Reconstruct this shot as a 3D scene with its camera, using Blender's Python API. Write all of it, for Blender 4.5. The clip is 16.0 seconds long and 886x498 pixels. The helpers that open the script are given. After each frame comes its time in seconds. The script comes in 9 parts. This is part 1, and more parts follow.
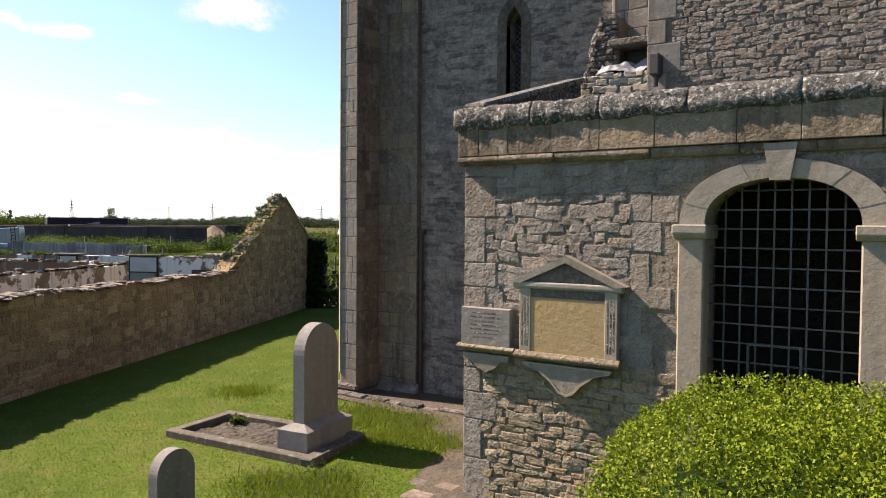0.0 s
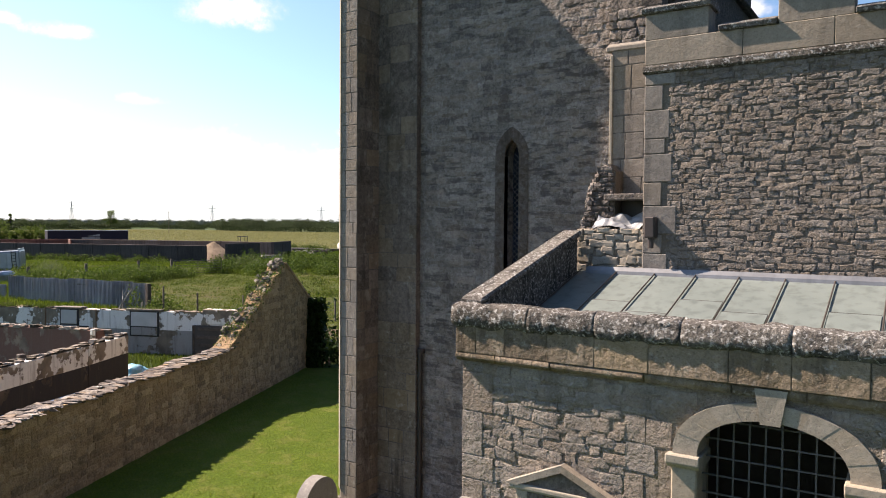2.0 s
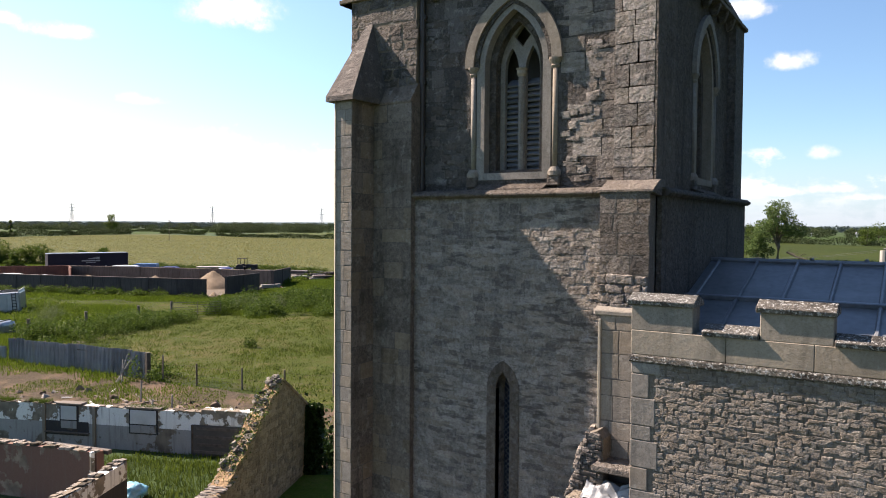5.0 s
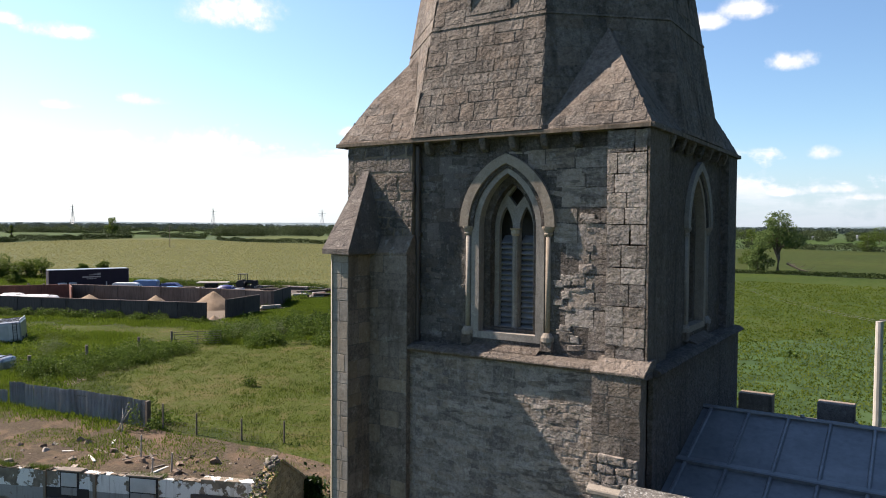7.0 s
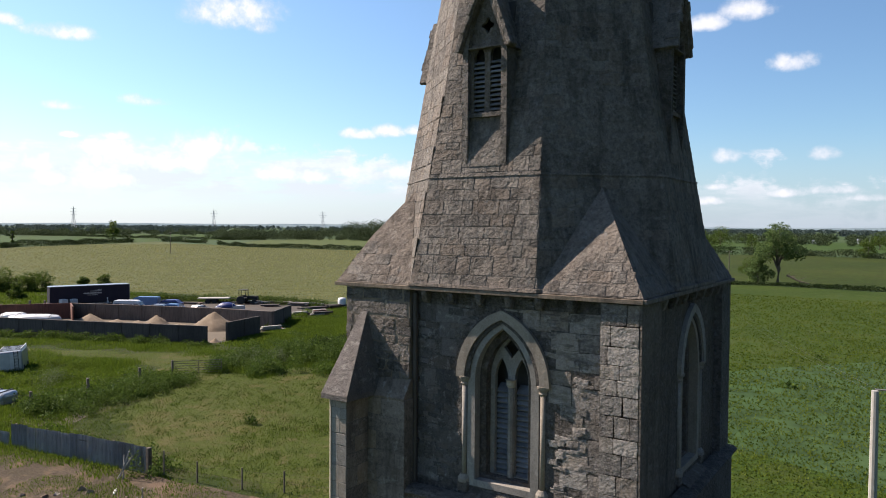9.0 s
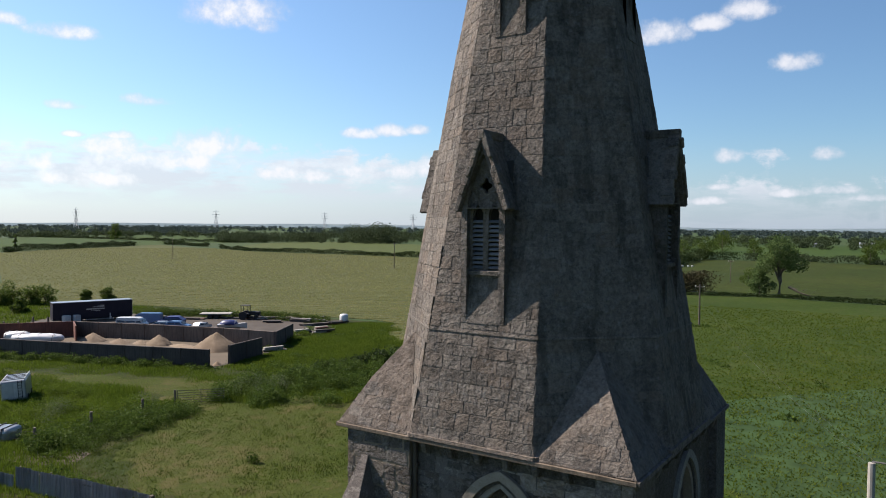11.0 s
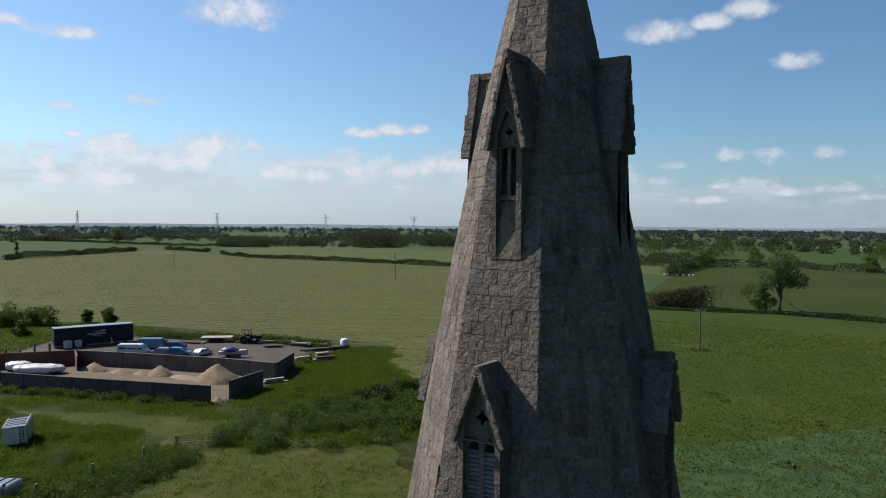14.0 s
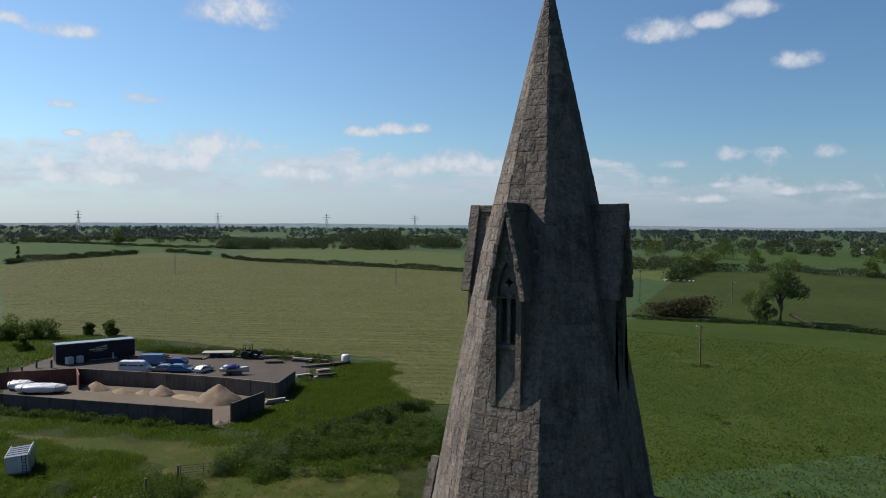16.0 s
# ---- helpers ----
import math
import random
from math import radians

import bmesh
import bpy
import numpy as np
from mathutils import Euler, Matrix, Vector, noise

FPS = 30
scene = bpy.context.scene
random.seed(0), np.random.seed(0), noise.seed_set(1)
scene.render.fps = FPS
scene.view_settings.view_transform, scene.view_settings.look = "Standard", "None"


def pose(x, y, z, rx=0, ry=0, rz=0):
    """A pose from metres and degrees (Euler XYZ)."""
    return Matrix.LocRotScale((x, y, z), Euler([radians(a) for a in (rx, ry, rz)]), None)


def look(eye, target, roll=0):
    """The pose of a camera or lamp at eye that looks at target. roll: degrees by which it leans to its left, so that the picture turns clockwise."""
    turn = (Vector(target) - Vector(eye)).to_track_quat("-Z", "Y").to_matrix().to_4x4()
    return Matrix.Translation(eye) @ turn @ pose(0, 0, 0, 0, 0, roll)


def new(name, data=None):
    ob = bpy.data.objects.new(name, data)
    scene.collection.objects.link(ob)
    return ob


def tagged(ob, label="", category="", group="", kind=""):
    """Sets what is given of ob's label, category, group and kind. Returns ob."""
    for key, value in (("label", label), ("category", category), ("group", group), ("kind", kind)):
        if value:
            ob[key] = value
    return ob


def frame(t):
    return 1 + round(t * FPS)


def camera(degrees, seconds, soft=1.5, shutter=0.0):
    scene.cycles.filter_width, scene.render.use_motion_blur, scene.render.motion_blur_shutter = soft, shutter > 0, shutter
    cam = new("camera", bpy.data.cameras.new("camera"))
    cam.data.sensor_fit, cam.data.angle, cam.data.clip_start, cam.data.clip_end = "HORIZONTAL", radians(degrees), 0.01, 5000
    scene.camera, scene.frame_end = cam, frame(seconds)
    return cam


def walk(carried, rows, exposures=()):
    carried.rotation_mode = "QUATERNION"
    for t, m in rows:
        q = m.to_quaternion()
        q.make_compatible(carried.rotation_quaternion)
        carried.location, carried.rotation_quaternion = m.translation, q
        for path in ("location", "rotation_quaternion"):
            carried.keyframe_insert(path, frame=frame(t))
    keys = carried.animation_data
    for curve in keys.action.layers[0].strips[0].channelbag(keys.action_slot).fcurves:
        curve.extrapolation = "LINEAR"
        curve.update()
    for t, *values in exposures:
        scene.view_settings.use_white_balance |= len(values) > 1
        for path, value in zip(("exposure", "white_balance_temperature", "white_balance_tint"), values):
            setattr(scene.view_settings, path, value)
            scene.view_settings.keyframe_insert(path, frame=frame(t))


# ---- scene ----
cam = camera(62.51, 16.0, 1.0)
ROWS = [
    (0.0, -0.019, -0.006, 2.583, 88.111, -0.412, 33.209),
    (0.5, -0.029, 0.002, 3.030, 88.136, -0.399, 33.197),
    (1.0, -0.023, 0.007, 3.483, 88.166, -0.390, 33.188),
    (1.5, -0.013, -0.011, 3.915, 88.158, -0.394, 33.186),
    (2.0, 0.014, -0.047, 4.409, 88.120, -0.410, 33.199),
    (2.5, 0.028, -0.069, 4.960, 88.095, -0.413, 33.209),
    (3.0, 0.043, -0.077, 5.504, 88.090, -0.429, 33.209),
    (3.5, 0.064, -0.084, 6.050, 88.076, -0.426, 33.211),
    (4.0, 0.082, -0.072, 6.606, 88.067, -0.422, 33.217),
    (4.5, 0.104, -0.061, 7.161, 88.091, -0.407, 33.216),
    (5.0, 0.132, -0.058, 7.737, 88.110, -0.400, 33.221),
    (7.5, 0.248, -0.083, 10.652, 88.131, -0.381, 33.288),
    (8.0, 0.276, -0.106, 11.218, 88.139, -0.373, 33.306),
    (8.5, 0.306, -0.121, 11.786, 88.159, -0.371, 33.315),
    (9.0, 0.327, -0.145, 12.359, 88.189, -0.393, 33.322),
    (11.5, 0.464, -0.296, 15.424, 88.159, -0.460, 33.508),
    (12.0, 0.474, -0.303, 16.028, 88.143, -0.448, 33.528),
    (12.5, 0.476, -0.288, 16.648, 88.132, -0.437, 33.538),
    (13.0, 0.469, -0.271, 17.265, 88.136, -0.419, 33.544),
    (13.5, 0.466, -0.253, 17.873, 88.124, -0.406, 33.548),
    (14.0, 0.488, -0.248, 18.497, 88.125, -0.379, 33.555),
    (14.5, 0.523, -0.249, 19.113, 88.117, -0.392, 33.569),
    (15.0, 0.531, -0.272, 19.728, 88.098, -0.400, 33.583),
    (15.5, 0.529, -0.309, 20.369, 88.064, -0.385, 33.598),
    (16.0, 0.531, -0.340, 21.015, 88.036, -0.376, 33.615),
]
EXPOSURE = [(0.0, 1.53, 7400, 23), (2.5, 1.57, 7400, 23), (5.0, 1.60, 7300, 22), (9.0, 1.17, 6850, 18), (12.5, 0.80, 6600, 16), (16.0, 0.51, 6400, 14)]
walk(cam, [(t, pose(x, y, z, rx, ry, rz)) for t, x, y, z, rx, ry, rz in ROWS], EXPOSURE)

# ---------------------------------------------------------------- light
SUN_AZ, SUN_EL = 80.3, 43.0
TO_SUN = Vector((-math.sin(radians(SUN_AZ)) * math.cos(radians(SUN_EL)),
                 -math.cos(radians(SUN_AZ)) * math.cos(radians(SUN_EL)), math.sin(radians(SUN_EL))))


def nd(nt, kind, props=None, **ins):
    """A shader node; inputs by name (underscores for blanks) or as i0, i1 ..., values or sockets."""
    n = nt.nodes.new(kind)
    p = props or {}
    if "operation" in p:
        n.operation = p["operation"]
    if "use_clamp" in p:
        n.use_clamp = p["use_clamp"]
    if "data_type" in p:
        n.data_type, n.blend_type, n.clamp_factor = p["data_type"], p["blend_type"], True
    if "interpolation_type" in p:
        n.interpolation_type = p["interpolation_type"]
    for k, v in ins.items():
        s = n.inputs[int(k[1:])] if k[0] == "i" and k[1:].isdigit() else n.inputs[k.replace("_", " ")]
        if isinstance(v, bpy.types.NodeSocket):
            nt.links.new(v, s)
        else:
            s.default_value = v
    return n


def m_(nt, op, a, b=0.0, c=0.0, clamp=False):
    return nd(nt, "ShaderNodeMath", {"operation": op, "use_clamp": clamp}, i0=a, i1=b, i2=c).outputs[0]


def mixc(nt, f, a, b, mode="MIX"):
    n = nd(nt, "ShaderNodeMix", {"data_type": "RGBA", "blend_type": mode, "clamp_factor": True}, i0=f, i6=a, i7=b)
    return n.outputs[2]


def rng_(nt, v, a, b, lo=0.0, hi=1.0, smooth=True):
    return nd(nt, "ShaderNodeMapRange", {"interpolation_type": "SMOOTHSTEP" if smooth else "LINEAR"},
              i0=v, i1=a, i2=b, i3=lo, i4=hi).outputs[0]


def noi(nt, vec, scale, detail=3.0, rough=0.55):
    return nd(nt, "ShaderNodeTexNoise", None, Vector=vec, Scale=scale, Detail=detail, Roughness=rough).outputs[0]


def c4(c):
    return (c[0], c[1], c[2], 1.0)


# clouds: direction, half width, half height
CLOUDS = [
    ((-0.732, 0.627, 0.266), 0.060, 0.027), ((-0.712, 0.655, 0.253), 0.022, 0.014), ((-0.854, 0.470, 0.224), 0.040, 0.012),
    ((-0.877, 0.421, 0.230), 0.026, 0.009), ((-0.865, 0.481, 0.141), 0.022, 0.008), ((-0.816, 0.558, 0.153), 0.030, 0.010),
    ((-0.638, 0.760, 0.122), 0.026, 0.009), ((-0.607, 0.785, 0.126), 0.023, 0.010), ((-0.575, 0.808, 0.128), 0.018, 0.008),
    ((-0.863, 0.493, 0.107), 0.015, 0.005), ((-0.837, 0.536, 0.108), 0.021, 0.007), ((-0.885, 0.459, 0.072), 0.034, 0.016),
    ((-0.839, 0.536, 0.093), 0.049, 0.017), ((-0.779, 0.620, 0.098), 0.055, 0.025), ((-0.807, 0.585, 0.079), 0.108, 0.022),
    ((-0.862, 0.505, 0.053), 0.083, 0.014), ((-0.722, 0.689, 0.067), 0.045, 0.014), ((-0.685, 0.725, 0.065), 0.038, 0.014),
    ((-0.640, 0.765, 0.070), 0.038, 0.017), ((-0.592, 0.803, 0.073), 0.042, 0.017), ((-0.541, 0.837, 0.082), 0.046, 0.020),
    ((-0.488, 0.869, 0.076), 0.046, 0.015), ((-0.292, 0.925, 0.244), 0.044, 0.019), ((-0.183, 0.947, 0.264), 0.035, 0.015),
    ((-0.231, 0.940, 0.253), 0.025, 0.013), ((-0.132, 0.971, 0.198), 0.028, 0.014), ((-0.213, 0.973, 0.089), 0.020, 0.012),
    ((-0.103, 0.991, 0.089), 0.019, 0.010), ((-0.278, 0.958, 0.078), 0.025, 0.007), ((-0.295, 0.954, 0.058), 0.030, 0.008),
    ((-0.215, 0.975, 0.052), 0.026, 0.006), ((-0.147, 0.988, 0.043), 0.031, 0.007), ((-0.092, 0.995, 0.046), 0.034, 0.007),
    ((-0.054, 0.998, 0.036), 0.027, 0.006), ((-0.244, 0.969, 0.034), 0.044, 0.007),
]


def build_world():
    w = bpy.data.worlds.new("sky")
    w.use_nodes = True
    scene.world = w
    nt = w.node_tree
    nt.nodes.clear()
    d = nd(nt, "ShaderNodeTexCoord").outputs["Generated"]
    d = nd(nt, "ShaderNodeVectorMath", {"operation": "NORMALIZE"}, i0=d).outputs[0]
    sk = nd(nt, "ShaderNodeTexSky")
    sk.sky_type, sk.sun_disc, sk.sun_elevation = "NISHITA", False, radians(SUN_EL)
    sk.sun_rotation = math.atan2(TO_SUN.x, TO_SUN.y)
    sk.altitude, sk.air_density, sk.dust_density, sk.ozone_density = 20.0, 1.0, 0.4, 3.0
    sunny = nd(nt, "ShaderNodeVectorMath", {"operation": "DOT_PRODUCT"}, i0=d, i1=tuple(TO_SUN)).outputs["Value"]
    glow = rng_(nt, sunny, -0.1, 0.8, 0.0, 1.0)
    sky = mixc(nt, 1.0, sk.outputs[0], mixc(nt, glow, c4((0.92, 1.19, 1.31)), c4((1.34, 1.60, 1.68))), "MULTIPLY")
    z = nd(nt, "ShaderNodeSeparateXYZ", None, i0=d).outputs[2]
    n_big = noi(nt, d, 14.0, 6.0, 0.6)
    n_fine = noi(nt, d, 46.0, 5.0, 0.6)
    wob = m_(nt, "ADD", m_(nt, "MULTIPLY", m_(nt, "SUBTRACT", n_big, 0.5), 2.6), m_(nt, "MULTIPLY", m_(nt, "SUBTRACT", n_fine, 0.5), 2.6))
    best = None
    for c, wd, ht in CLOUDS:
        cv = Vector(c).normalized()
        r = cv.cross(Vector((0, 0, 1))).normalized()
        u = r.cross(cv)
        a = nd(nt, "ShaderNodeVectorMath", {"operation": "DOT_PRODUCT"}, i0=d, i1=tuple(r / wd)).outputs["Value"]
        b = nd(nt, "ShaderNodeVectorMath", {"operation": "DOT_PRODUCT"}, i0=d, i1=tuple(u / ht)).outputs["Value"]
        b = m_(nt, "SUBTRACT", b, cv.dot(u) / ht)
        # flatter undersides
        b = m_(nt, "MULTIPLY", b, m_(nt, "ADD", 1.0, m_(nt, "MULTIPLY", m_(nt, "LESS_THAN", b, 0.0), 0.45)))
        q = m_(nt, "SUBTRACT", 1.0, m_(nt, "ADD", m_(nt, "MULTIPLY", a, a), m_(nt, "MULTIPLY", b, b)))
        front = nd(nt, "ShaderNodeVectorMath", {"operation": "DOT_PRODUCT"}, i0=d, i1=tuple(cv)).outputs["Value"]
        q = m_(nt, "SUBTRACT", q, m_(nt, "MULTIPLY", m_(nt, "LESS_THAN", front, 0.3), 50.0))
        best = q if best is None else m_(nt, "MAXIMUM", best, q)
    field = m_(nt, "ADD", best, wob)
    mask = rng_(nt, field, -0.45, 1.45)
    # a loose bank of flat-bottomed cloud low over the land, higher towards the west
    flat = nd(nt, "ShaderNodeMapping", None, Vector=d, Scale=(8.0, 8.0, 15.0)).outputs[0]
    n_bank = noi(nt, flat, 1.0, 7.0, 0.6)
    west = nd(nt, "ShaderNodeVectorMath", {"operation": "DOT_PRODUCT"}, i0=d, i1=(-0.86, 0.51, 0.0)).outputs["Value"]
    crest = m_(nt, "ADD", rng_(nt, west, 0.55, 0.97, 0.052, 0.098), m_(nt, "MULTIPLY", m_(nt, "SUBTRACT", n_bank, 0.5), 0.22))
    crest = m_(nt, "ADD", crest, m_(nt, "MULTIPLY", m_(nt, "SUBTRACT", n_fine, 0.5), 0.05))
    under = m_(nt, "SUBTRACT", crest, z)
    bank = m_(nt, "MULTIPLY", rng_(nt, under, -0.004, 0.022), rng_(nt, z, 0.018, 0.055, 0.25, 1.0))
    gaps = rng_(nt, noi(nt, nd(nt, "ShaderNodeMapping", None, Vector=d, Scale=(10.0, 10.0, 60.0)).outputs[0], 1.0, 5.0, 0.6), 0.36, 0.56, 0.35, 1.0)
    bank = m_(nt, "MULTIPLY", bank, gaps)
    mask = m_(nt, "MAXIMUM", mask, m_(nt, "MULTIPLY", bank, 0.8))
    # the haze that whitens the sky low down, brighter towards the sun
    haze = rng_(nt, z, 0.13, -0.02)
    haze = m_(nt, "MULTIPLY", haze, 0.68)
    base = mixc(nt, haze, sky, mixc(nt, rng_(nt, sunny, -0.1, 0.65), c4((4.0, 5.3, 7.2)), c4((6.1, 7.3, 8.7))))
    # the clear sky turned away from the sun is deeper
    deep = rng_(nt, sunny, -0.55, -0.11, 0.2, 1.0)
    base = mixc(nt, deep, c4((0.0, 0.0, 0.0)), base)
    lit = rng_(nt, under, 0.045, 0.0)
    shade = rng_(nt, m_(nt, "ADD", field, m_(nt, "MULTIPLY", n_fine, 0.9)), 0.4, 1.9)
    shade = m_(nt, "MAXIMUM", shade, m_(nt, "MULTIPLY", lit, bank))
    white = mixc(nt, shade, c4((7.1, 7.9, 8.8)), mixc(nt, glow, c4((8.3, 9.0, 9.7)), c4((9.9, 10.4, 10.7))))
    col = mixc(nt, m_(nt, "MULTIPLY", mask, 0.95), base, white)
    bg = nd(nt, "ShaderNodeBackground", None, Color=col, Strength=0.0508)
    out = nd(nt, "ShaderNodeOutputWorld")
    nt.links.new(bg.outputs[0], out.inputs[0])


build_world()
sun = new("sun", bpy.data.lights.new("sun", "SUN"))
sun.data.energy, sun.data.angle, sun.data.color = 5.0, radians(0.53), (1.0, 0.93, 0.82)
sun.matrix_world = look(TO_SUN * 50, (0, 0, 0))

# ---------------------------------------------------------------- materials


def mk(name):
    m = bpy.data.materials.new(name)
    m.use_nodes = True
    m.node_tree.nodes.clear()
    return m, m.node_tree


def finish(nt, col, rough=0.9, metal=0.0, height=None, bump=0.3, dist=0.02, spec=0.3):
    b = nd(nt, "ShaderNodeBsdfPrincipled", None, Base_Color=col, Roughness=rough, Metallic=metal)
    b.inputs["Specular IOR Level"].default_value = spec
    if height is not None:
        bn = nd(nt, "ShaderNodeBump", None, Strength=bump, Distance=dist, Height=height)
        nt.links.new(bn.outputs[0], b.inputs["Normal"])
    o = nd(nt, "ShaderNodeOutputMaterial")
    nt.links.new(b.outputs[0], o.inputs[0])


def rnd_of(nt):
    a = nd(nt, "ShaderNodeObjectInfo").outputs["Random"]
    b = nd(nt, "ShaderNodeNewGeometry").outputs["Random Per Island"]
    return m_(nt, "FRACT", m_(nt, "ADD", a, b))


def stone(name, dark, light, warm=(0.323, 0.223, 0.115), warmth=0.35, var=0.7, lichen=0.35, lichen_col=(0.424, 0.408, 0.362), lichen_size=7.0, cover=0.56,
          stain=0.35, grain=30.0, bump=0.5, dist=0.015, soot=0.0, mottle=1.0, beds=0.0):
    """Weathered limestone: colour from stone to stone, grain, streaks and lichen."""
    m, nt = mk(name)
    p = nd(nt, "ShaderNodeNewGeometry").outputs["Position"]
    r = rnd_of(nt)
    n1, n2 = noi(nt, p, 1.1, 4), noi(nt, p, grain, 5, 0.65)
    n4 = noi(nt, p, 4.3, 4)
    long_ = nd(nt, "ShaderNodeMapping", None, Vector=p, Scale=(3.0, 3.0, 0.35)).outputs[0]
    n3 = noi(nt, long_, 1.6, 4)
    f = m_(nt, "ADD", m_(nt, "MULTIPLY", m_(nt, "SUBTRACT", r, 0.5), var), 0.5)
    f = m_(nt, "ADD", f, m_(nt, "MULTIPLY", m_(nt, "SUBTRACT", n1, 0.5), 0.8))
    n5 = noi(nt, p, 11.0, 5, 0.7)
    f = m_(nt, "ADD", f, m_(nt, "MULTIPLY", m_(nt, "SUBTRACT", n5, 0.5), mottle))
    f = m_(nt, "ADD", f, m_(nt, "MULTIPLY", m_(nt, "SUBTRACT", n2, 0.5), 1.3), clamp=True)
    f = m_(nt, "ADD", f, m_(nt, "MULTIPLY", m_(nt, "SUBTRACT", noi(nt, p, grain * 3.2, 3, 0.7), 0.5), 1.1), clamp=True)
    col = mixc(nt, f, c4(dark), c4(light))
    # small dark pits and crusts
    pit = m_(nt, "MULTIPLY", rng_(nt, noi(nt, p, grain * 1.7, 3, 0.7), 0.56, 0.70), 0.6)
    col = mixc(nt, pit, col, c4(tuple(0.4 * x for x in dark)))
    r2 = m_(nt, "FRACT", m_(nt, "MULTIPLY", r, 7.31))
    w = m_(nt, "MULTIPLY", rng_(nt, m_(nt, "ADD", r2, m_(nt, "MULTIPLY", n4, 0.6)), 0.6, 1.25), warmth)
    col = mixc(nt, w, col, c4(warm))
    st = m_(nt, "MULTIPLY", rng_(nt, n3, 0.48, 0.72), stain)
    col = mixc(nt, st, col, c4(tuple(0.28 * x for x in dark)))
    if beds:
        flat = nd(nt, "ShaderNodeMapping", None, Vector=p, Scale=(3.4, 3.4, 13.0)).outputs[0]
        bd = m_(nt, "MULTIPLY", rng_(nt, noi(nt, flat, 1.0, 3, 0.55), 0.5, 0.62), rng_(nt, noi(nt, p, 0.9, 3), 0.38, 0.6, 0.25, 1.0))
        col = mixc(nt, m_(nt, "MULTIPLY", bd, beds), col, c4(tuple(0.55 * x for x in dark)))
    if soot:
        col = mixc(nt, m_(nt, "MULTIPLY", rng_(nt, n1, 0.4, 0.65), soot), col, c4(tuple(0.35 * x for x in dark)))
    li = m_(nt, "MULTIPLY", rng_(nt, noi(nt, p, lichen_size, 5, 0.7), cover, cover + 0.09), lichen)
    col = mixc(nt, li, col, c4(lichen_col))
    h = m_(nt, "ADD", n2, m_(nt, "MULTIPLY", noi(nt, p, grain * 0.3, 4), 1.5))
    finish(nt, col, 0.92, 0, h, bump, dist, 0.2)
    return m


def plain(name, a, b, scale=3.0, rough=0.7, metal=0.0, bump=0.15, dist=0.01, fine=40.0, streak=0.0, spec=0.4):
    """Paint, metal, wood: two tones at two scales, with streaks down it if asked."""
    m, nt = mk(name)
    p = nd(nt, "ShaderNodeNewGeometry").outputs["Position"]
    r = rnd_of(nt)
    n1, n2 = noi(nt, p, scale, 4), noi(nt, p, fine, 4)
    f = m_(nt, "ADD", m_(nt, "MULTIPLY", n1, 0.8), m_(nt, "MULTIPLY", n2, 0.4))
    f = m_(nt, "ADD", f, m_(nt, "MULTIPLY", m_(nt, "SUBTRACT", r, 0.5), 0.35))
    f = rng_(nt, f, 0.35, 0.85, smooth=False)
    col = mixc(nt, f, c4(a), c4(b))
    if streak:
        lg = nd(nt, "ShaderNodeMapping", None, Vector=p, Scale=(6.0, 6.0, 0.5)).outputs[0]
        col = mixc(nt, m_(nt, "MULTIPLY", rng_(nt, noi(nt, lg, 1.5, 4), 0.45, 0.7), streak), col, c4(tuple(0.3 * x for x in a)))
    finish(nt, col, rough, metal, n2, bump, dist, spec)
    return m


def leafy(name, a, b, rough=0.55, through_=0.35, patch=0.6):
    m, nt = mk(name)
    p = nd(nt, "ShaderNodeNewGeometry").outputs["Position"]
    r = rnd_of(nt)
    f = m_(nt, "ADD", m_(nt, "MULTIPLY", r, 0.7), m_(nt, "MULTIPLY", m_(nt, "SUBTRACT", noi(nt, p, patch, 3), 0.35), 0.9), clamp=True)
    col = mixc(nt, f, c4(a), c4(b))
    bs = nd(nt, "ShaderNodeBsdfPrincipled", None, Base_Color=col, Roughness=rough)
    bs.inputs["Specular IOR Level"].default_value = 0.08
    tr = nd(nt, "ShaderNodeBsdfTranslucent", None, Color=col)
    mx = nd(nt, "ShaderNodeMixShader", None, i0=through_, i1=bs.outputs[0], i2=tr.outputs[0])
    o = nd(nt, "ShaderNodeOutputMaterial")
    nt.links.new(mx.outputs[0], o.inputs[0])
    return m


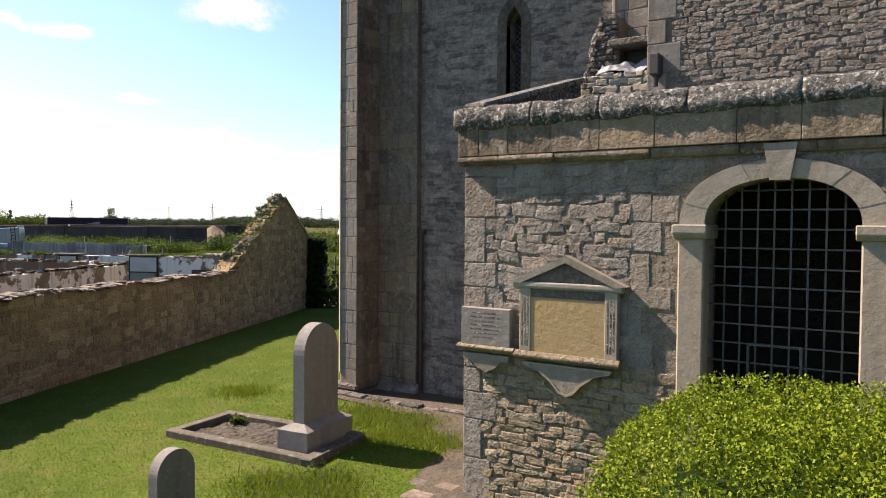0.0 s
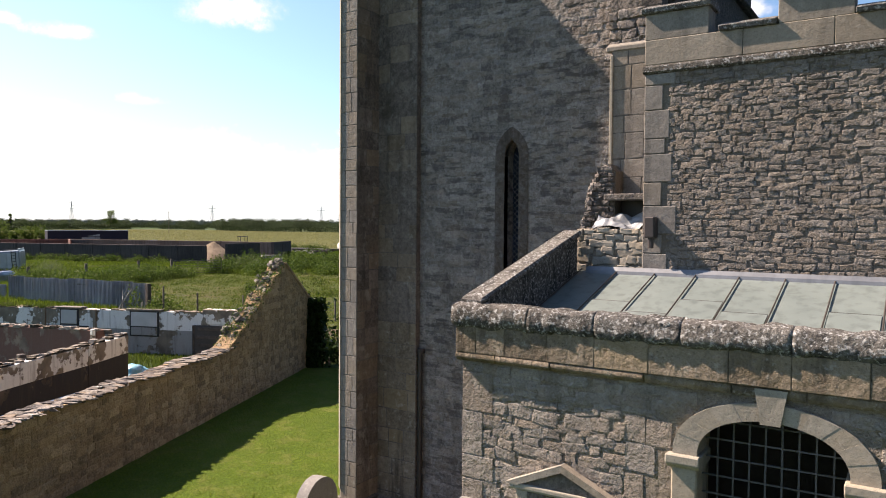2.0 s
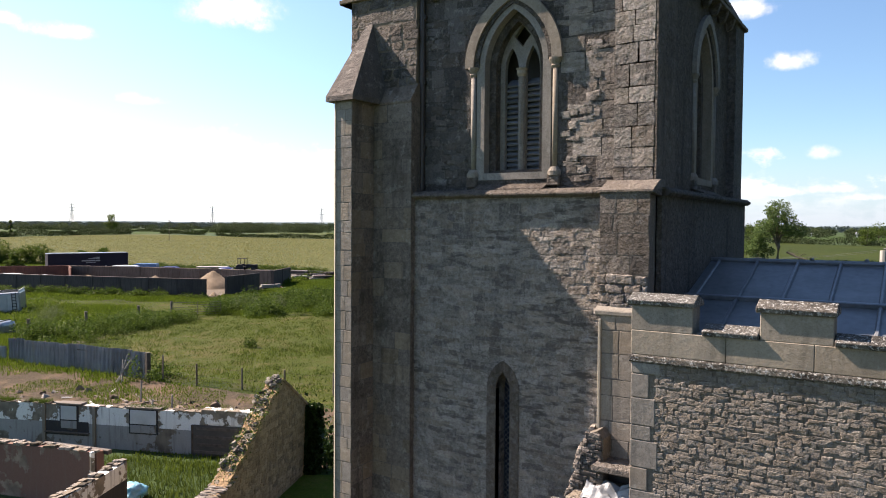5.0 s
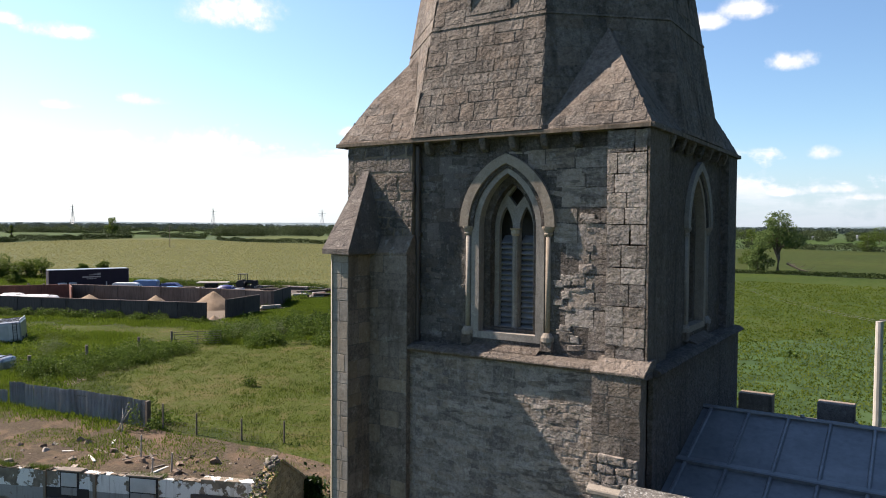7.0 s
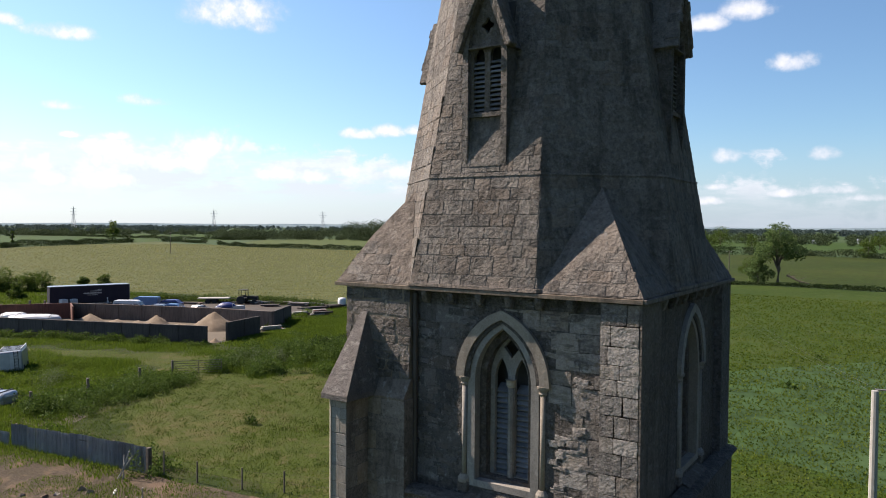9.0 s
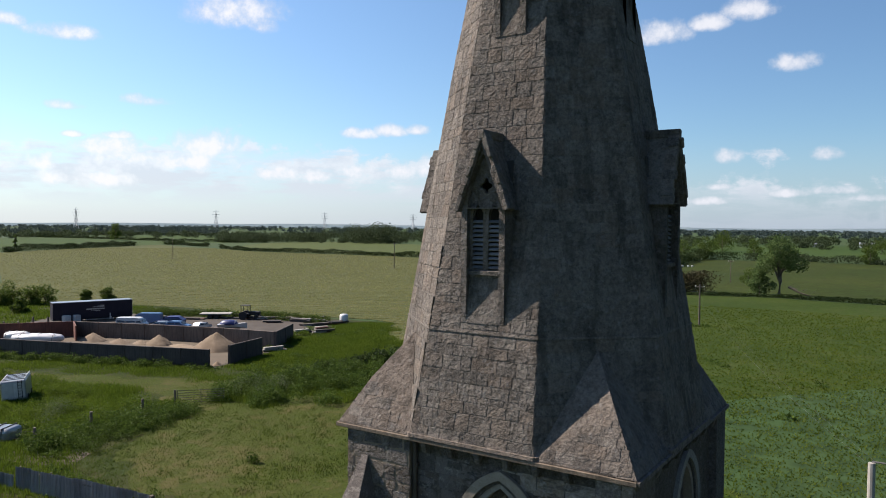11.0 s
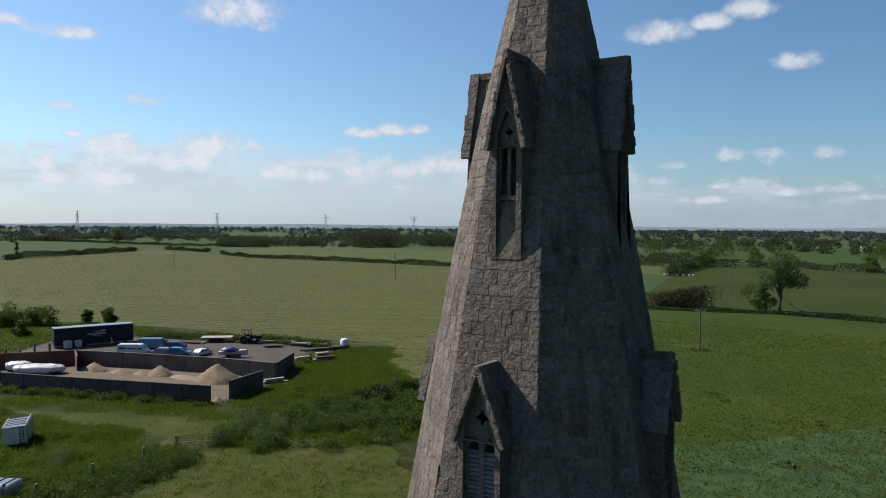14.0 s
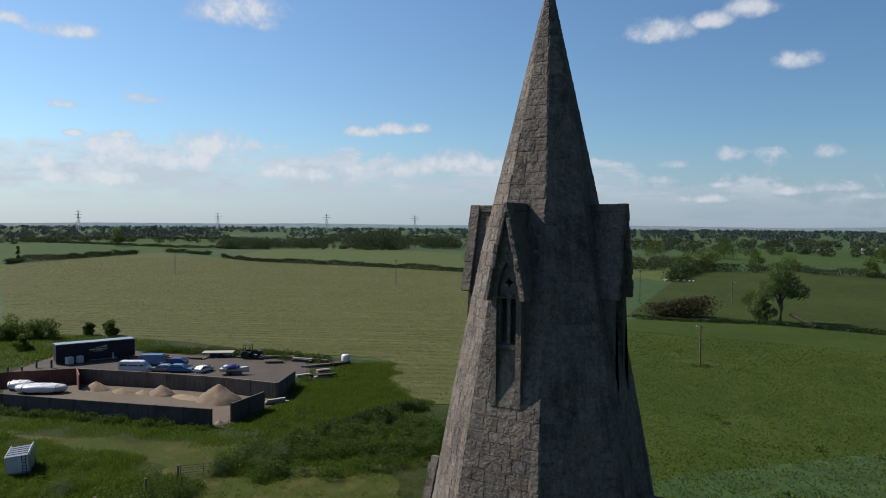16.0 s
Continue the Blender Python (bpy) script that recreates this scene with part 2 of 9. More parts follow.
def turf(name, a, b, c, big=0.08, mid=0.9, fine=18.0, bare=0.0, bare_col=(0.2, 0.154, 0.0847), rows=0.0, bump=0.6):
    """Grassland: three greens at three scales, dry patches, rows of a mower."""
    m, nt = mk(name)
    p = nd(nt, "ShaderNodeNewGeometry").outputs["Position"]
    n1, n2, n3 = noi(nt, p, big, 5, 0.6), noi(nt, p, mid, 4, 0.65), noi(nt, p, fine, 4, 0.7)
    col = mixc(nt, rng_(nt, n1, 0.35, 0.65), c4(a), c4(b))
    col = mixc(nt, m_(nt, "MULTIPLY", rng_(nt, n2, 0.42, 0.7), 0.8), col, c4(c))
    col = mixc(nt, rng_(nt, n3, 0.3, 0.72, 0.0, 0.75), col, c4(tuple(0.42 * x for x in a)))
    if bare:
        col = mixc(nt, m_(nt, "MULTIPLY", rng_(nt, m_(nt, "ADD", n2, m_(nt, "MULTIPLY", n1, 0.7)), 0.82, 1.05), bare), col, c4(bare_col))
    if rows:
        t = nd(nt, "ShaderNodeMapping", None, Vector=p, Rotation=(0, 0, radians(rows))).outputs[0]
        t2 = nd(nt, "ShaderNodeMapping", None, Vector=t, Scale=(0.03, 0.55, 1)).outputs[0]
        col = mixc(nt, rng_(nt, noi(nt, t2, 1.0, 4, 0.75), 0.35, 0.62, 0.0, 0.75), col, c4(tuple(0.62 * x for x in b)))
    h = m_(nt, "ADD", n3, m_(nt, "MULTIPLY", n2, 1.5))
    finish(nt, col, 0.95, 0, h, bump, 0.08, 0.1)
    return m


def flaky(name, coat, under, th=0.5, scale=1.3):
    """Paint or plaster that has come away in sharp-edged patches."""
    m, nt = mk(name)
    p = nd(nt, "ShaderNodeNewGeometry").outputs["Position"]
    n1, n2, n3 = noi(nt, p, scale, 6, 0.62), noi(nt, p, 22.0, 4), noi(nt, p, 2.6, 4)
    off = rng_(nt, n1, th, th + 0.035)
    a = mixc(nt, m_(nt, "MULTIPLY", n2, 0.7), c4(coat), c4(tuple(0.62 * x for x in coat)))
    b = mixc(nt, rng_(nt, n3, 0.3, 0.7), c4(under), c4(tuple(0.5 * x for x in under)))
    col = mixc(nt, off, a, b)
    lg = nd(nt, "ShaderNodeMapping", None, Vector=p, Scale=(5.0, 5.0, 0.5)).outputs[0]
    col = mixc(nt, m_(nt, "MULTIPLY", rng_(nt, noi(nt, lg, 1.6, 4), 0.5, 0.72), 0.5), col, c4(tuple(0.6 * x for x in under)))
    finish(nt, col, 0.9, 0, m_(nt, "SUBTRACT", m_(nt, "MULTIPLY", n2, 0.4), off), 0.5, 0.02, 0.2)
    return m


M_RUBBLE = stone("rubble_stone", (0.1712, 0.1492, 0.1287), (0.332, 0.2984, 0.2604), warm=(0.2464, 0.1835, 0.1257), warmth=0.35, var=0.35, lichen=0.2, grain=36, bump=0.9, dist=0.04)
M_NAVE = stone("grey_rubble_stone", (0.1307, 0.1139, 0.09828), (0.2535, 0.2279, 0.1988), warm=(0.1882, 0.1401, 0.09601), warmth=0.35, var=0.35, lichen=0.2, grain=36, bump=0.9, dist=0.04)
M_ASHLAR = stone("dressed_stone", (0.1482, 0.1336, 0.1134), (0.2673, 0.243, 0.2057), warmth=0.18, var=0.35, lichen=0.15, stain=0.35, grain=38, bump=0.4, dist=0.009)
M_PALE = stone("pale_dressed_stone", (0.2169, 0.1944, 0.1575), (0.3438, 0.3114, 0.2547), warmth=0.22, var=0.3, lichen=0.12, stain=0.22, grain=42, bump=0.3, dist=0.008)
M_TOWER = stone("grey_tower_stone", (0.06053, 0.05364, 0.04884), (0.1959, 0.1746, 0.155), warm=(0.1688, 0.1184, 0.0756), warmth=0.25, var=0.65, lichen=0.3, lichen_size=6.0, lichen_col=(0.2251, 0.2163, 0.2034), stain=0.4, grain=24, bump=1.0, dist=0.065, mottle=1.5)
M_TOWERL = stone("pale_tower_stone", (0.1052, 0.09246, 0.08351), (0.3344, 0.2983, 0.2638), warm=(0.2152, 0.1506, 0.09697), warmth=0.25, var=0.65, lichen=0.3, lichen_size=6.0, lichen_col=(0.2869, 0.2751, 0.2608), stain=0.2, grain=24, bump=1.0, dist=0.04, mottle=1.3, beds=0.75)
M_SOOTSHADE = stone("weathered_shaded_stone", (0.08039, 0.06726, 0.05755), (0.2413, 0.1998, 0.1677), warmth=0.25, var=0.5, lichen=0.22, lichen_size=5.0, stain=0.5, grain=24, soot=0.3, mottle=1.4)
M_SPIRE = stone("spire_stone", (0.05383, 0.04704, 0.04136), (0.1858, 0.1637, 0.1415), warm=(0.1703, 0.1173, 0.08031), warmth=0.22, var=0.35, lichen=0.3, lichen_size=10.0, lichen_col=(0.2125, 0.2091, 0.1985), stain=0.5, grain=19, bump=1.0, dist=0.035, mottle=1.5)
M_DRESS = stone("grey_dressed_stone", (0.1334, 0.1219, 0.1078), (0.2531, 0.2316, 0.2049), warmth=0.2, var=0.35, lichen=0.2, stain=0.35, grain=40, bump=0.42, dist=0.009, mottle=1.2)
M_FRIEZE = stone("stained_frieze_stone", (0.108, 0.08496, 0.06048), (0.2664, 0.2182, 0.1627), warm=(0.2468, 0.1799, 0.09893), warmth=0.45, var=0.6, lichen=0.3, lichen_size=9.0, stain=0.7, grain=34, bump=0.9, dist=0.025, mottle=1.4)
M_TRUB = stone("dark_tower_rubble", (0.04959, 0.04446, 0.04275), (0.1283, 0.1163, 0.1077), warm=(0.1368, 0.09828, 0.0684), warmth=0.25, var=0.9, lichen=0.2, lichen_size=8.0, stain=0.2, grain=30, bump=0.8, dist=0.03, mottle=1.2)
M_WARM = stone("warm_rubble_stone", (0.18, 0.1458, 0.1035), (0.378, 0.315, 0.2295), warm=(0.297, 0.198, 0.108), warmth=0.45, var=0.6, lichen=0.15, grain=36, bump=0.9, dist=0.03)
M_MORTAR = stone("lime_mortar", (0.1804, 0.15, 0.1188), (0.351, 0.2981, 0.2366), warmth=0.3, var=0.0, lichen=0.15, stain=0.3, grain=44, bump=1.0, dist=0.05)
M_MORTARD = stone("grey_mortar", (0.07168, 0.06318, 0.05597), (0.1612, 0.1434, 0.1239), warmth=0.2, var=0.0, lichen=0.2, stain=0.3, grain=30)
M_COPING = stone("lichened_coping", (0.034, 0.032, 0.03), (0.15, 0.143, 0.13), warmth=0.05, var=0.3, lichen=0.75, lichen_col=(0.37, 0.375, 0.365), lichen_size=30.0, cover=0.52, stain=0.75, grain=44, bump=1.0, dist=0.02, mottle=2.2)
M_WALL = stone("boundary_stone", (0.189, 0.1285, 0.07562), (0.5029, 0.3558, 0.2162), warm=(0.3521, 0.2237, 0.1142), warmth=0.4, var=0.8, lichen=0.12, stain=0.3, bump=0.9, dist=0.04, mottle=1.3)
M_GRANITE = stone("grey_headstone", (0.154, 0.146, 0.135), (0.246, 0.231, 0.208), warmth=0.1, var=0.1, lichen=0.2, lichen_size=12, stain=0.3, grain=60, bump=0.2)
M_TABLET = stone("ochre_panel", (0.323, 0.223, 0.108), (0.4, 0.293, 0.154), warmth=0.2, var=0.0, lichen=0.12, lichen_size=22, stain=0.15, grain=60, bump=0.25)
M_LEAD = plain("lead_sheet", (0.114, 0.1412, 0.1354), (0.1741, 0.2071, 0.1955), 0.6, 0.5, 0.15, 0.05, 0.004, 5.0, 0.35)
M_CRUMP = plain("weathered_pale_lead", (0.1612, 0.1736, 0.186), (0.248, 0.2604, 0.2728), 6.0, 0.55, 0.1, 0.3, 0.01, 30.0)
M_LEADB = plain("dark_lead", (0.123, 0.131, 0.139), (0.208, 0.216, 0.223), 2.0, 0.45, 0.4, 0.1, 0.006, 14.0, 0.2)
M_IRON = plain("grey_iron", (0.0423, 0.0431, 0.0447), (0.0924, 0.0924, 0.0939), 6, 0.55, 0.3, 0.1)
M_LOUVRE = plain("slate_louvre", (0.0924, 0.0963, 0.104), (0.185, 0.185, 0.193), 5, 0.6, 0.0, 0.2)
M_SHADE = plain("painted_interior_shade", (0.03388, 0.03212, 0.02882), (0.07634, 0.06776, 0.06094), 2, 0.95)
M_PIPE = plain("dark_drainpipe", (0.027, 0.0216, 0.0185), (0.0539, 0.0423, 0.0385), 3, 0.5)
M_WHITE = flaky("flaking_white_paint", (0.7388, 0.7286, 0.6944), (0.2454, 0.206, 0.1604), 0.50, 1.6)
M_CEMENT = flaky("grey_cement", (0.2816, 0.2772, 0.2684), (0.18, 0.1522, 0.1183), 0.56, 0.9)
M_BLACKW = flaky("tarred_wall", (0.04152, 0.0399, 0.0399), (0.111, 0.0888, 0.0696), 0.57, 1.1)
M_REDW = flaky("red_limewash", (0.185, 0.0971, 0.0757), (0.277, 0.199, 0.152), 0.56, 0.9)
M_WHITEB = plain("white_board", (0.385, 0.385, 0.37), (0.554, 0.547, 0.531), 2.0, 0.7)
M_BRICK = stone("old_brick", (0.0886, 0.0631, 0.0501), (0.2, 0.154, 0.122), warmth=0.15, lichen=0.3)
M_TIN = plain("galvanised_sheet", (0.1768, 0.1941, 0.2214), (0.3651, 0.3824, 0.4096), 0.9, 0.45, 0.4, 0.1, 0.01, 20, 0.45)
M_WOOD = plain("weathered_wood", (0.0539, 0.0423, 0.0347), (0.146, 0.123, 0.1), 6, 0.85, 0, 0.4, 0.01, 60)
M_POLE = plain("grey_pole", (0.2, 0.185, 0.166), (0.323, 0.308, 0.277), 4, 0.8, 0, 0.3, 0.01, 50)
M_SHUTTER = plain("yard_wall_panel", (0.0347, 0.0277, 0.0254), (0.077, 0.0631, 0.0562), 0.5, 0.9, 0, 0.2, 0.02, 8, 0.5)
M_MIDW = plain("brown_stained_concrete", (0.077, 0.057, 0.0462), (0.154, 0.119, 0.0986), 0.5, 0.9, 0, 0.2, 0.02, 8, 0.5)
M_RUST = plain("rusty_red_steel", (0.0693, 0.027, 0.0216), (0.139, 0.0577, 0.0423), 0.9, 0.8, 0.2, 0.2, 0.02, 8, 0.4)
M_NAVY = plain("navy_curtain", (0.0139, 0.0108, 0.0185), (0.0277, 0.0223, 0.0339), 0.8, 0.6, 0, 0.1, spec=0.2)
M_WHITEP = plain("white_body_paint", (0.424, 0.431, 0.439), (0.601, 0.601, 0.593), 1.0, 0.35, 0, 0.02)
M_BLUEP = plain("blue_body_paint", (0.0385, 0.0924, 0.2), (0.0693, 0.154, 0.293), 1.0, 0.35, 0, 0.02)
M_SILVER = plain("silver_paint", (0.193, 0.208, 0.223), (0.323, 0.339, 0.354), 1.0, 0.3, 0.5, 0.02)
M_BLACK = plain("black_rubber", (0.00924, 0.00924, 0.01), (0.0231, 0.0231, 0.0231), 4, 0.8)
M_GLASS = plain("dark_window_glass", (0.0193, 0.0262, 0.0423), (0.0347, 0.0423, 0.0616), 1.0, 0.1, 0.0, 0.0, spec=0.6)
M_TARPB = plain("blue_tarpaulin", (0.0154, 0.0231, 0.1), (0.0385, 0.0539, 0.185), 1.5, 0.45, 0, 0.3, 0.03, 8)
M_TARPC = plain("pale_blue_tarpaulin", (0.077, 0.293, 0.4), (0.385, 0.508, 0.554), 3.5, 0.45, 0, 0.5, 0.03, 12)
M_SAND = plain("yard_sand", (0.1288, 0.09333, 0.06043), (0.2167, 0.1632, 0.1122), 1.2, 0.95, 0, 0.6, 0.05, 9)
M_CONC = plain("yard_concrete", (0.03494, 0.0271, 0.02051), (0.06963, 0.05438, 0.04103), 0.35, 0.95, 0, 0.2, 0.02, 5)
M_SOIL = plain("bare_soil", (0.0277, 0.0216, 0.0154), (0.0809, 0.0631, 0.0447), 2.3, 0.95, 0, 0.9, 0.05, 14)
M_GRAVE = plain("dark_grave_soil", (0.0216, 0.0177, 0.0131), (0.0655, 0.0539, 0.0385), 4.0, 0.95, 0, 0.9, 0.04, 22)
M_DEBRIS = plain("rubble_ground", (0.0347, 0.027, 0.0169), (0.115, 0.0886, 0.0577), 0.6, 0.95, 0, 0.9, 0.06, 9)
M_LAWN = turf("mown_lawn", (0.0589, 0.09936, 0.0095), (0.085, 0.1279, 0.0132), (0.1045, 0.1306, 0.02194), 0.35, 2.2, 26.0, 0.3, (0.1182, 0.1132, 0.03657))
# ground colour darkened for the shade in gaps between the grass blades
M_MEADOW = turf("rough_meadow", (0.0185, 0.0325, 0.0055), (0.0285, 0.044, 0.0075), (0.0385, 0.045, 0.0125), 0.07, 0.5, 7.0, 0.4, (0.05, 0.044, 0.02), bump=0.9)
M_LAND = turf("distant_farmland", (0.0306, 0.062, 0.02), (0.06375, 0.088, 0.038), (0.0425, 0.07, 0.026), 0.0045, 0.02, 0.4, 0.0, bump=0.3)
M_DRY = turf("dry_paddock", (0.04295, 0.06101, 0.00789), (0.05281, 0.06365, 0.01237), (0.03143, 0.05131, 0.006395), 0.12, 0.8, 5.0, 0.6, (0.08721, 0.06932, 0.02941), bump=1.0)
M_HAY = turf("mown_hay_field", (0.08423, 0.09449, 0.03043), (0.07056, 0.0844, 0.0242), (0.09673, 0.09654, 0.03998), 0.02, 0.35, 1.3, 0.4, (0.1069, 0.09791, 0.04797), rows=-28.0, bump=0.9)
M_PASTURE = turf("green_pasture", (0.02441, 0.04593, 0.004593), (0.03415, 0.05777, 0.006562), (0.04025, 0.05905, 0.009804), 0.05, 0.45, 3.0, 0.3, (0.04763, 0.05514, 0.0144), bump=1.0)
M_FARPAST = turf("far_pasture_grass", (0.02527, 0.04054, 0.004546), (0.03482, 0.04834, 0.005903), (0.02054, 0.03122, 0.004546), 0.03, 0.15, 0.6, 0.3, (0.04344, 0.04682, 0.00909), bump=1.0)
M_STRAW = leafy("dead_grass", (0.077, 0.0655, 0.027), (0.146, 0.119, 0.0616), 0.7, 0.3, 0.4)
M_FIELDP = turf("pale_field", (0.06223, 0.08417, 0.0231), (0.07685, 0.09148, 0.02887), (0.05709, 0.07685, 0.01965), 0.01, 0.1, 0.8, 0.0, bump=0.2)
M_FIELDG = turf("green_field", (0.0315, 0.063, 0.0108), (0.0432, 0.072, 0.01251), (0.027, 0.0495, 0.01035), 0.01, 0.1, 0.8, 0.0, bump=0.2)
M_STRIP = turf("weedy_rubble_ground", (0.062, 0.048, 0.034), (0.105, 0.08, 0.056), (0.06, 0.056, 0.03), 0.3, 1.1, 8.0, 0.9, (0.115, 0.078, 0.054), bump=1.0)
M_TANP = flaky("bare_tan_plaster", (0.208, 0.169, 0.127), (0.385, 0.37, 0.339), 0.62, 1.6)
M_PADD = leafy("paddock_blade", (0.05953, 0.09106, 0.01006), (0.117, 0.1444, 0.02511), 0.6, 0.4, 0.25)
M_GRASS = leafy("grass_blade", (0.0732, 0.115, 0.0077), (0.162, 0.208, 0.0262), 0.6, 0.45, 0.7)
M_TALL = leafy("tall_grass", (0.03182, 0.057, 0.0085), (0.086, 0.117, 0.02618), 0.6, 0.4, 0.3)
M_BOX = leafy("box_leaf", (0.045, 0.085, 0.006), (0.235, 0.29, 0.024), 0.6, 0.25, 6.0)
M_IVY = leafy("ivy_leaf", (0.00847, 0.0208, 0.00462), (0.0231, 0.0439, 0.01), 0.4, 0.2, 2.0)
M_LEAF = leafy("tree_leaf", (0.03384, 0.0616, 0.00984), (0.0864, 0.1232, 0.0216), 0.55, 0.4, 0.3)
M_LEAFD = leafy("dark_tree_leaf", (0.0154, 0.0293, 0.00847), (0.037, 0.0577, 0.0162), 0.6, 0.25, 0.1)
M_DRIFT = leafy("lush_grass", (0.04357, 0.07712, 0.006512), (0.09728, 0.1373, 0.01858), 0.6, 0.45, 0.35)
M_PAST = leafy("pasture_blade", (0.04839, 0.07815, 0.006694), (0.0966, 0.1226, 0.01632), 0.6, 0.45, 0.2)
M_NETTLE = leafy("nettle_leaf", (0.0203, 0.0448, 0.00648), (0.0969, 0.144, 0.0262), 0.6, 0.35, 0.9)
M_FLOWER = leafy("pale_umbels", (0.07, 0.095, 0.04), (0.15, 0.175, 0.1), 0.7, 0.3, 0.6)
M_BARK = plain("bark", (0.0462, 0.037, 0.0293), (0.115, 0.0963, 0.077), 4, 0.95, 0, 0.8, 0.03, 25)
# distance haze is mixed into this leaf colour as a blue tint
M_FARWOOD = leafy("hazed_far_wood_leaf", (0.0308, 0.04928, 0.04928), (0.0616, 0.08448, 0.07392), 0.8, 0.2, 0.02)
M_NEARWOOD = leafy("wood_leaf", (0.022, 0.03554, 0.01692), (0.066, 0.08884, 0.03808), 0.7, 0.3, 0.05)
M_THORN = leafy("thorn_twig", (0.026, 0.024, 0.012), (0.062, 0.056, 0.026), 0.7, 0.2, 0.3)
M_SANDF = plain("sandy_yard_floor", (0.05648, 0.04236, 0.02824), (0.09479, 0.07262, 0.04841), 0.5, 0.95, 0, 0.4, 0.03, 6)
# blue-grey hill colour carries the haze of distance
M_HILL = plain("hazed_far_hill", (0.0638, 0.0986, 0.1305), (0.1522, 0.1958, 0.2102), 0.012, 1.0, 0, 0.0, fine=0.05, spec=0.0)

# ---------------------------------------------------------------- tools


def thing(name, at=(0, 0, 0), label="", category="", group="", kind=""):
    e = new(name)
    e.empty_display_size = 0.2
    e.location = at
    return tagged(e, label, category, group, kind)


def link(name, me, mat_, parent=None, label="", m=None, kind=""):
    ob = new(name, me)
    if mat_ is not None and not me.materials:
        me.materials.append(mat_)
    if parent is not None:
        ob.parent = parent
        if parent.type == "EMPTY":
            ob.matrix_parent_inverse = Matrix.Translation(parent.location).inverted()
    if m is not None:
        ob.matrix_basis = m
    return tagged(ob, label, kind=kind)


def part(name, bm, mat_, parent=None, label="", m=None, smooth=False, kind=""):
    me = bpy.data.meshes.new(name)
    if m is not None:
        bm.transform(m)
    bmesh.ops.recalc_face_normals(bm, faces=bm.faces)
    bm.to_mesh(me)
    bm.free()
    if smooth:
        me.shade_smooth()
    return link(name, me, mat_, parent, label, kind=kind)


def setting(name, bm, mat_, label, category, smooth=False):
    ob = part(name, bm, mat_, None, label, None, smooth)
    return tagged(ob, label, category, kind="structure")


def box(x0, x1, y0, y1, z0, z1, bev=0.0, seg=1):
    bm = bmesh.new()
    bmesh.ops.create_cube(bm, size=1, matrix=Matrix.Translation(((x0 + x1) / 2, (y0 + y1) / 2, (z0 + z1) / 2)) @ Matrix.Diagonal((x1 - x0, y1 - y0, z1 - z0, 1)))
    if bev:
        bmesh.ops.bevel(bm, geom=list(bm.edges), offset=bev, segments=seg, affect="EDGES", profile=0.5)
    return bm


def add(bm, other):
    me = bpy.data.meshes.new("tmp")
    other.to_mesh(me)
    other.free()
    bm.from_mesh(me)
    bpy.data.meshes.remove(me)
    return bm


def plate(outer, holes, y0, y1):
    """A slab in the x-z plane from y0 to y1, with holes."""
    bm = bmesh.new()
    edges = []
    for loop in [outer] + list(holes):
        vs = [bm.verts.new((x, y0, z)) for x, z in loop]
        edges += [bm.edges.new((vs[i], vs[(i + 1) % len(vs)])) for i in range(len(vs))]
    bmesh.ops.triangle_fill(bm, use_beauty=True, use_dissolve=False, edges=edges, normal=(0, -1, 0))
    r = bmesh.ops.extrude_face_region(bm, geom=list(bm.faces))
    bmesh.ops.translate(bm, verts=[g for g in r["geom"] if isinstance(g, bmesh.types.BMVert)], vec=(0, y1 - y0, 0))
    return bm


def prism(profile, x0, x1, bev=0.0):
    """A y-z outline drawn out along x."""
    bm = bmesh.new()
    a = [bm.verts.new((x0, y, z)) for y, z in profile]
    b = [bm.verts.new((x1, y, z)) for y, z in profile]
    n = len(a)
    for i in range(n):
        bm.faces.new((a[i], a[(i + 1) % n], b[(i + 1) % n], b[i]))
    bm.faces.new(a[::-1])
    bm.faces.new(b)
    if bev:
        bmesh.ops.bevel(bm, geom=list(bm.edges), offset=bev, segments=1, affect="EDGES")
    return bm


def solid(verts, faces):
    bm = bmesh.new()
    vs = [bm.verts.new(v) for v in verts]
    for f in faces:
        bm.faces.new([vs[i] for i in f])
    return bm


def tube(pts, radii, n=8, cap=True):
    bm = bmesh.new()
    rings = []
    pts = [Vector(p) for p in pts]
    for i, p in enumerate(pts):
        d = (pts[min(i + 1, len(pts) - 1)] - pts[max(i - 1, 0)]).normalized()
        q = d.to_track_quat("Z", "Y").to_matrix()
        rings.append([bm.verts.new(p + q @ Vector((math.cos(a) * radii[i], math.sin(a) * radii[i], 0))) for a in [2 * math.pi * k / n for k in range(n)]])
    for a, b in zip(rings, rings[1:]):
        for k in range(n):
            bm.faces.new((a[k], a[(k + 1) % n], b[(k + 1) % n], b[k]))
    if cap:
        bm.faces.new(rings[0][::-1])
        bm.faces.new(rings[-1])
    return bm


def lathe(profile, n=20, at=(0, 0, 0)):
    bm = bmesh.new()
    rings = [[bm.verts.new((at[0] + r * math.cos(2 * math.pi * k / n), at[1] + r * math.sin(2 * math.pi * k / n), at[2] + z)) for k in range(n)] for r, z in profile]
    for a, b in zip(rings, rings[1:]):
        for k in range(n):
            bm.faces.new((a[k], a[(k + 1) % n], b[(k + 1) % n], b[k]))
    bm.faces.new(rings[0][::-1])
    bm.faces.new(rings[-1])
    return bm


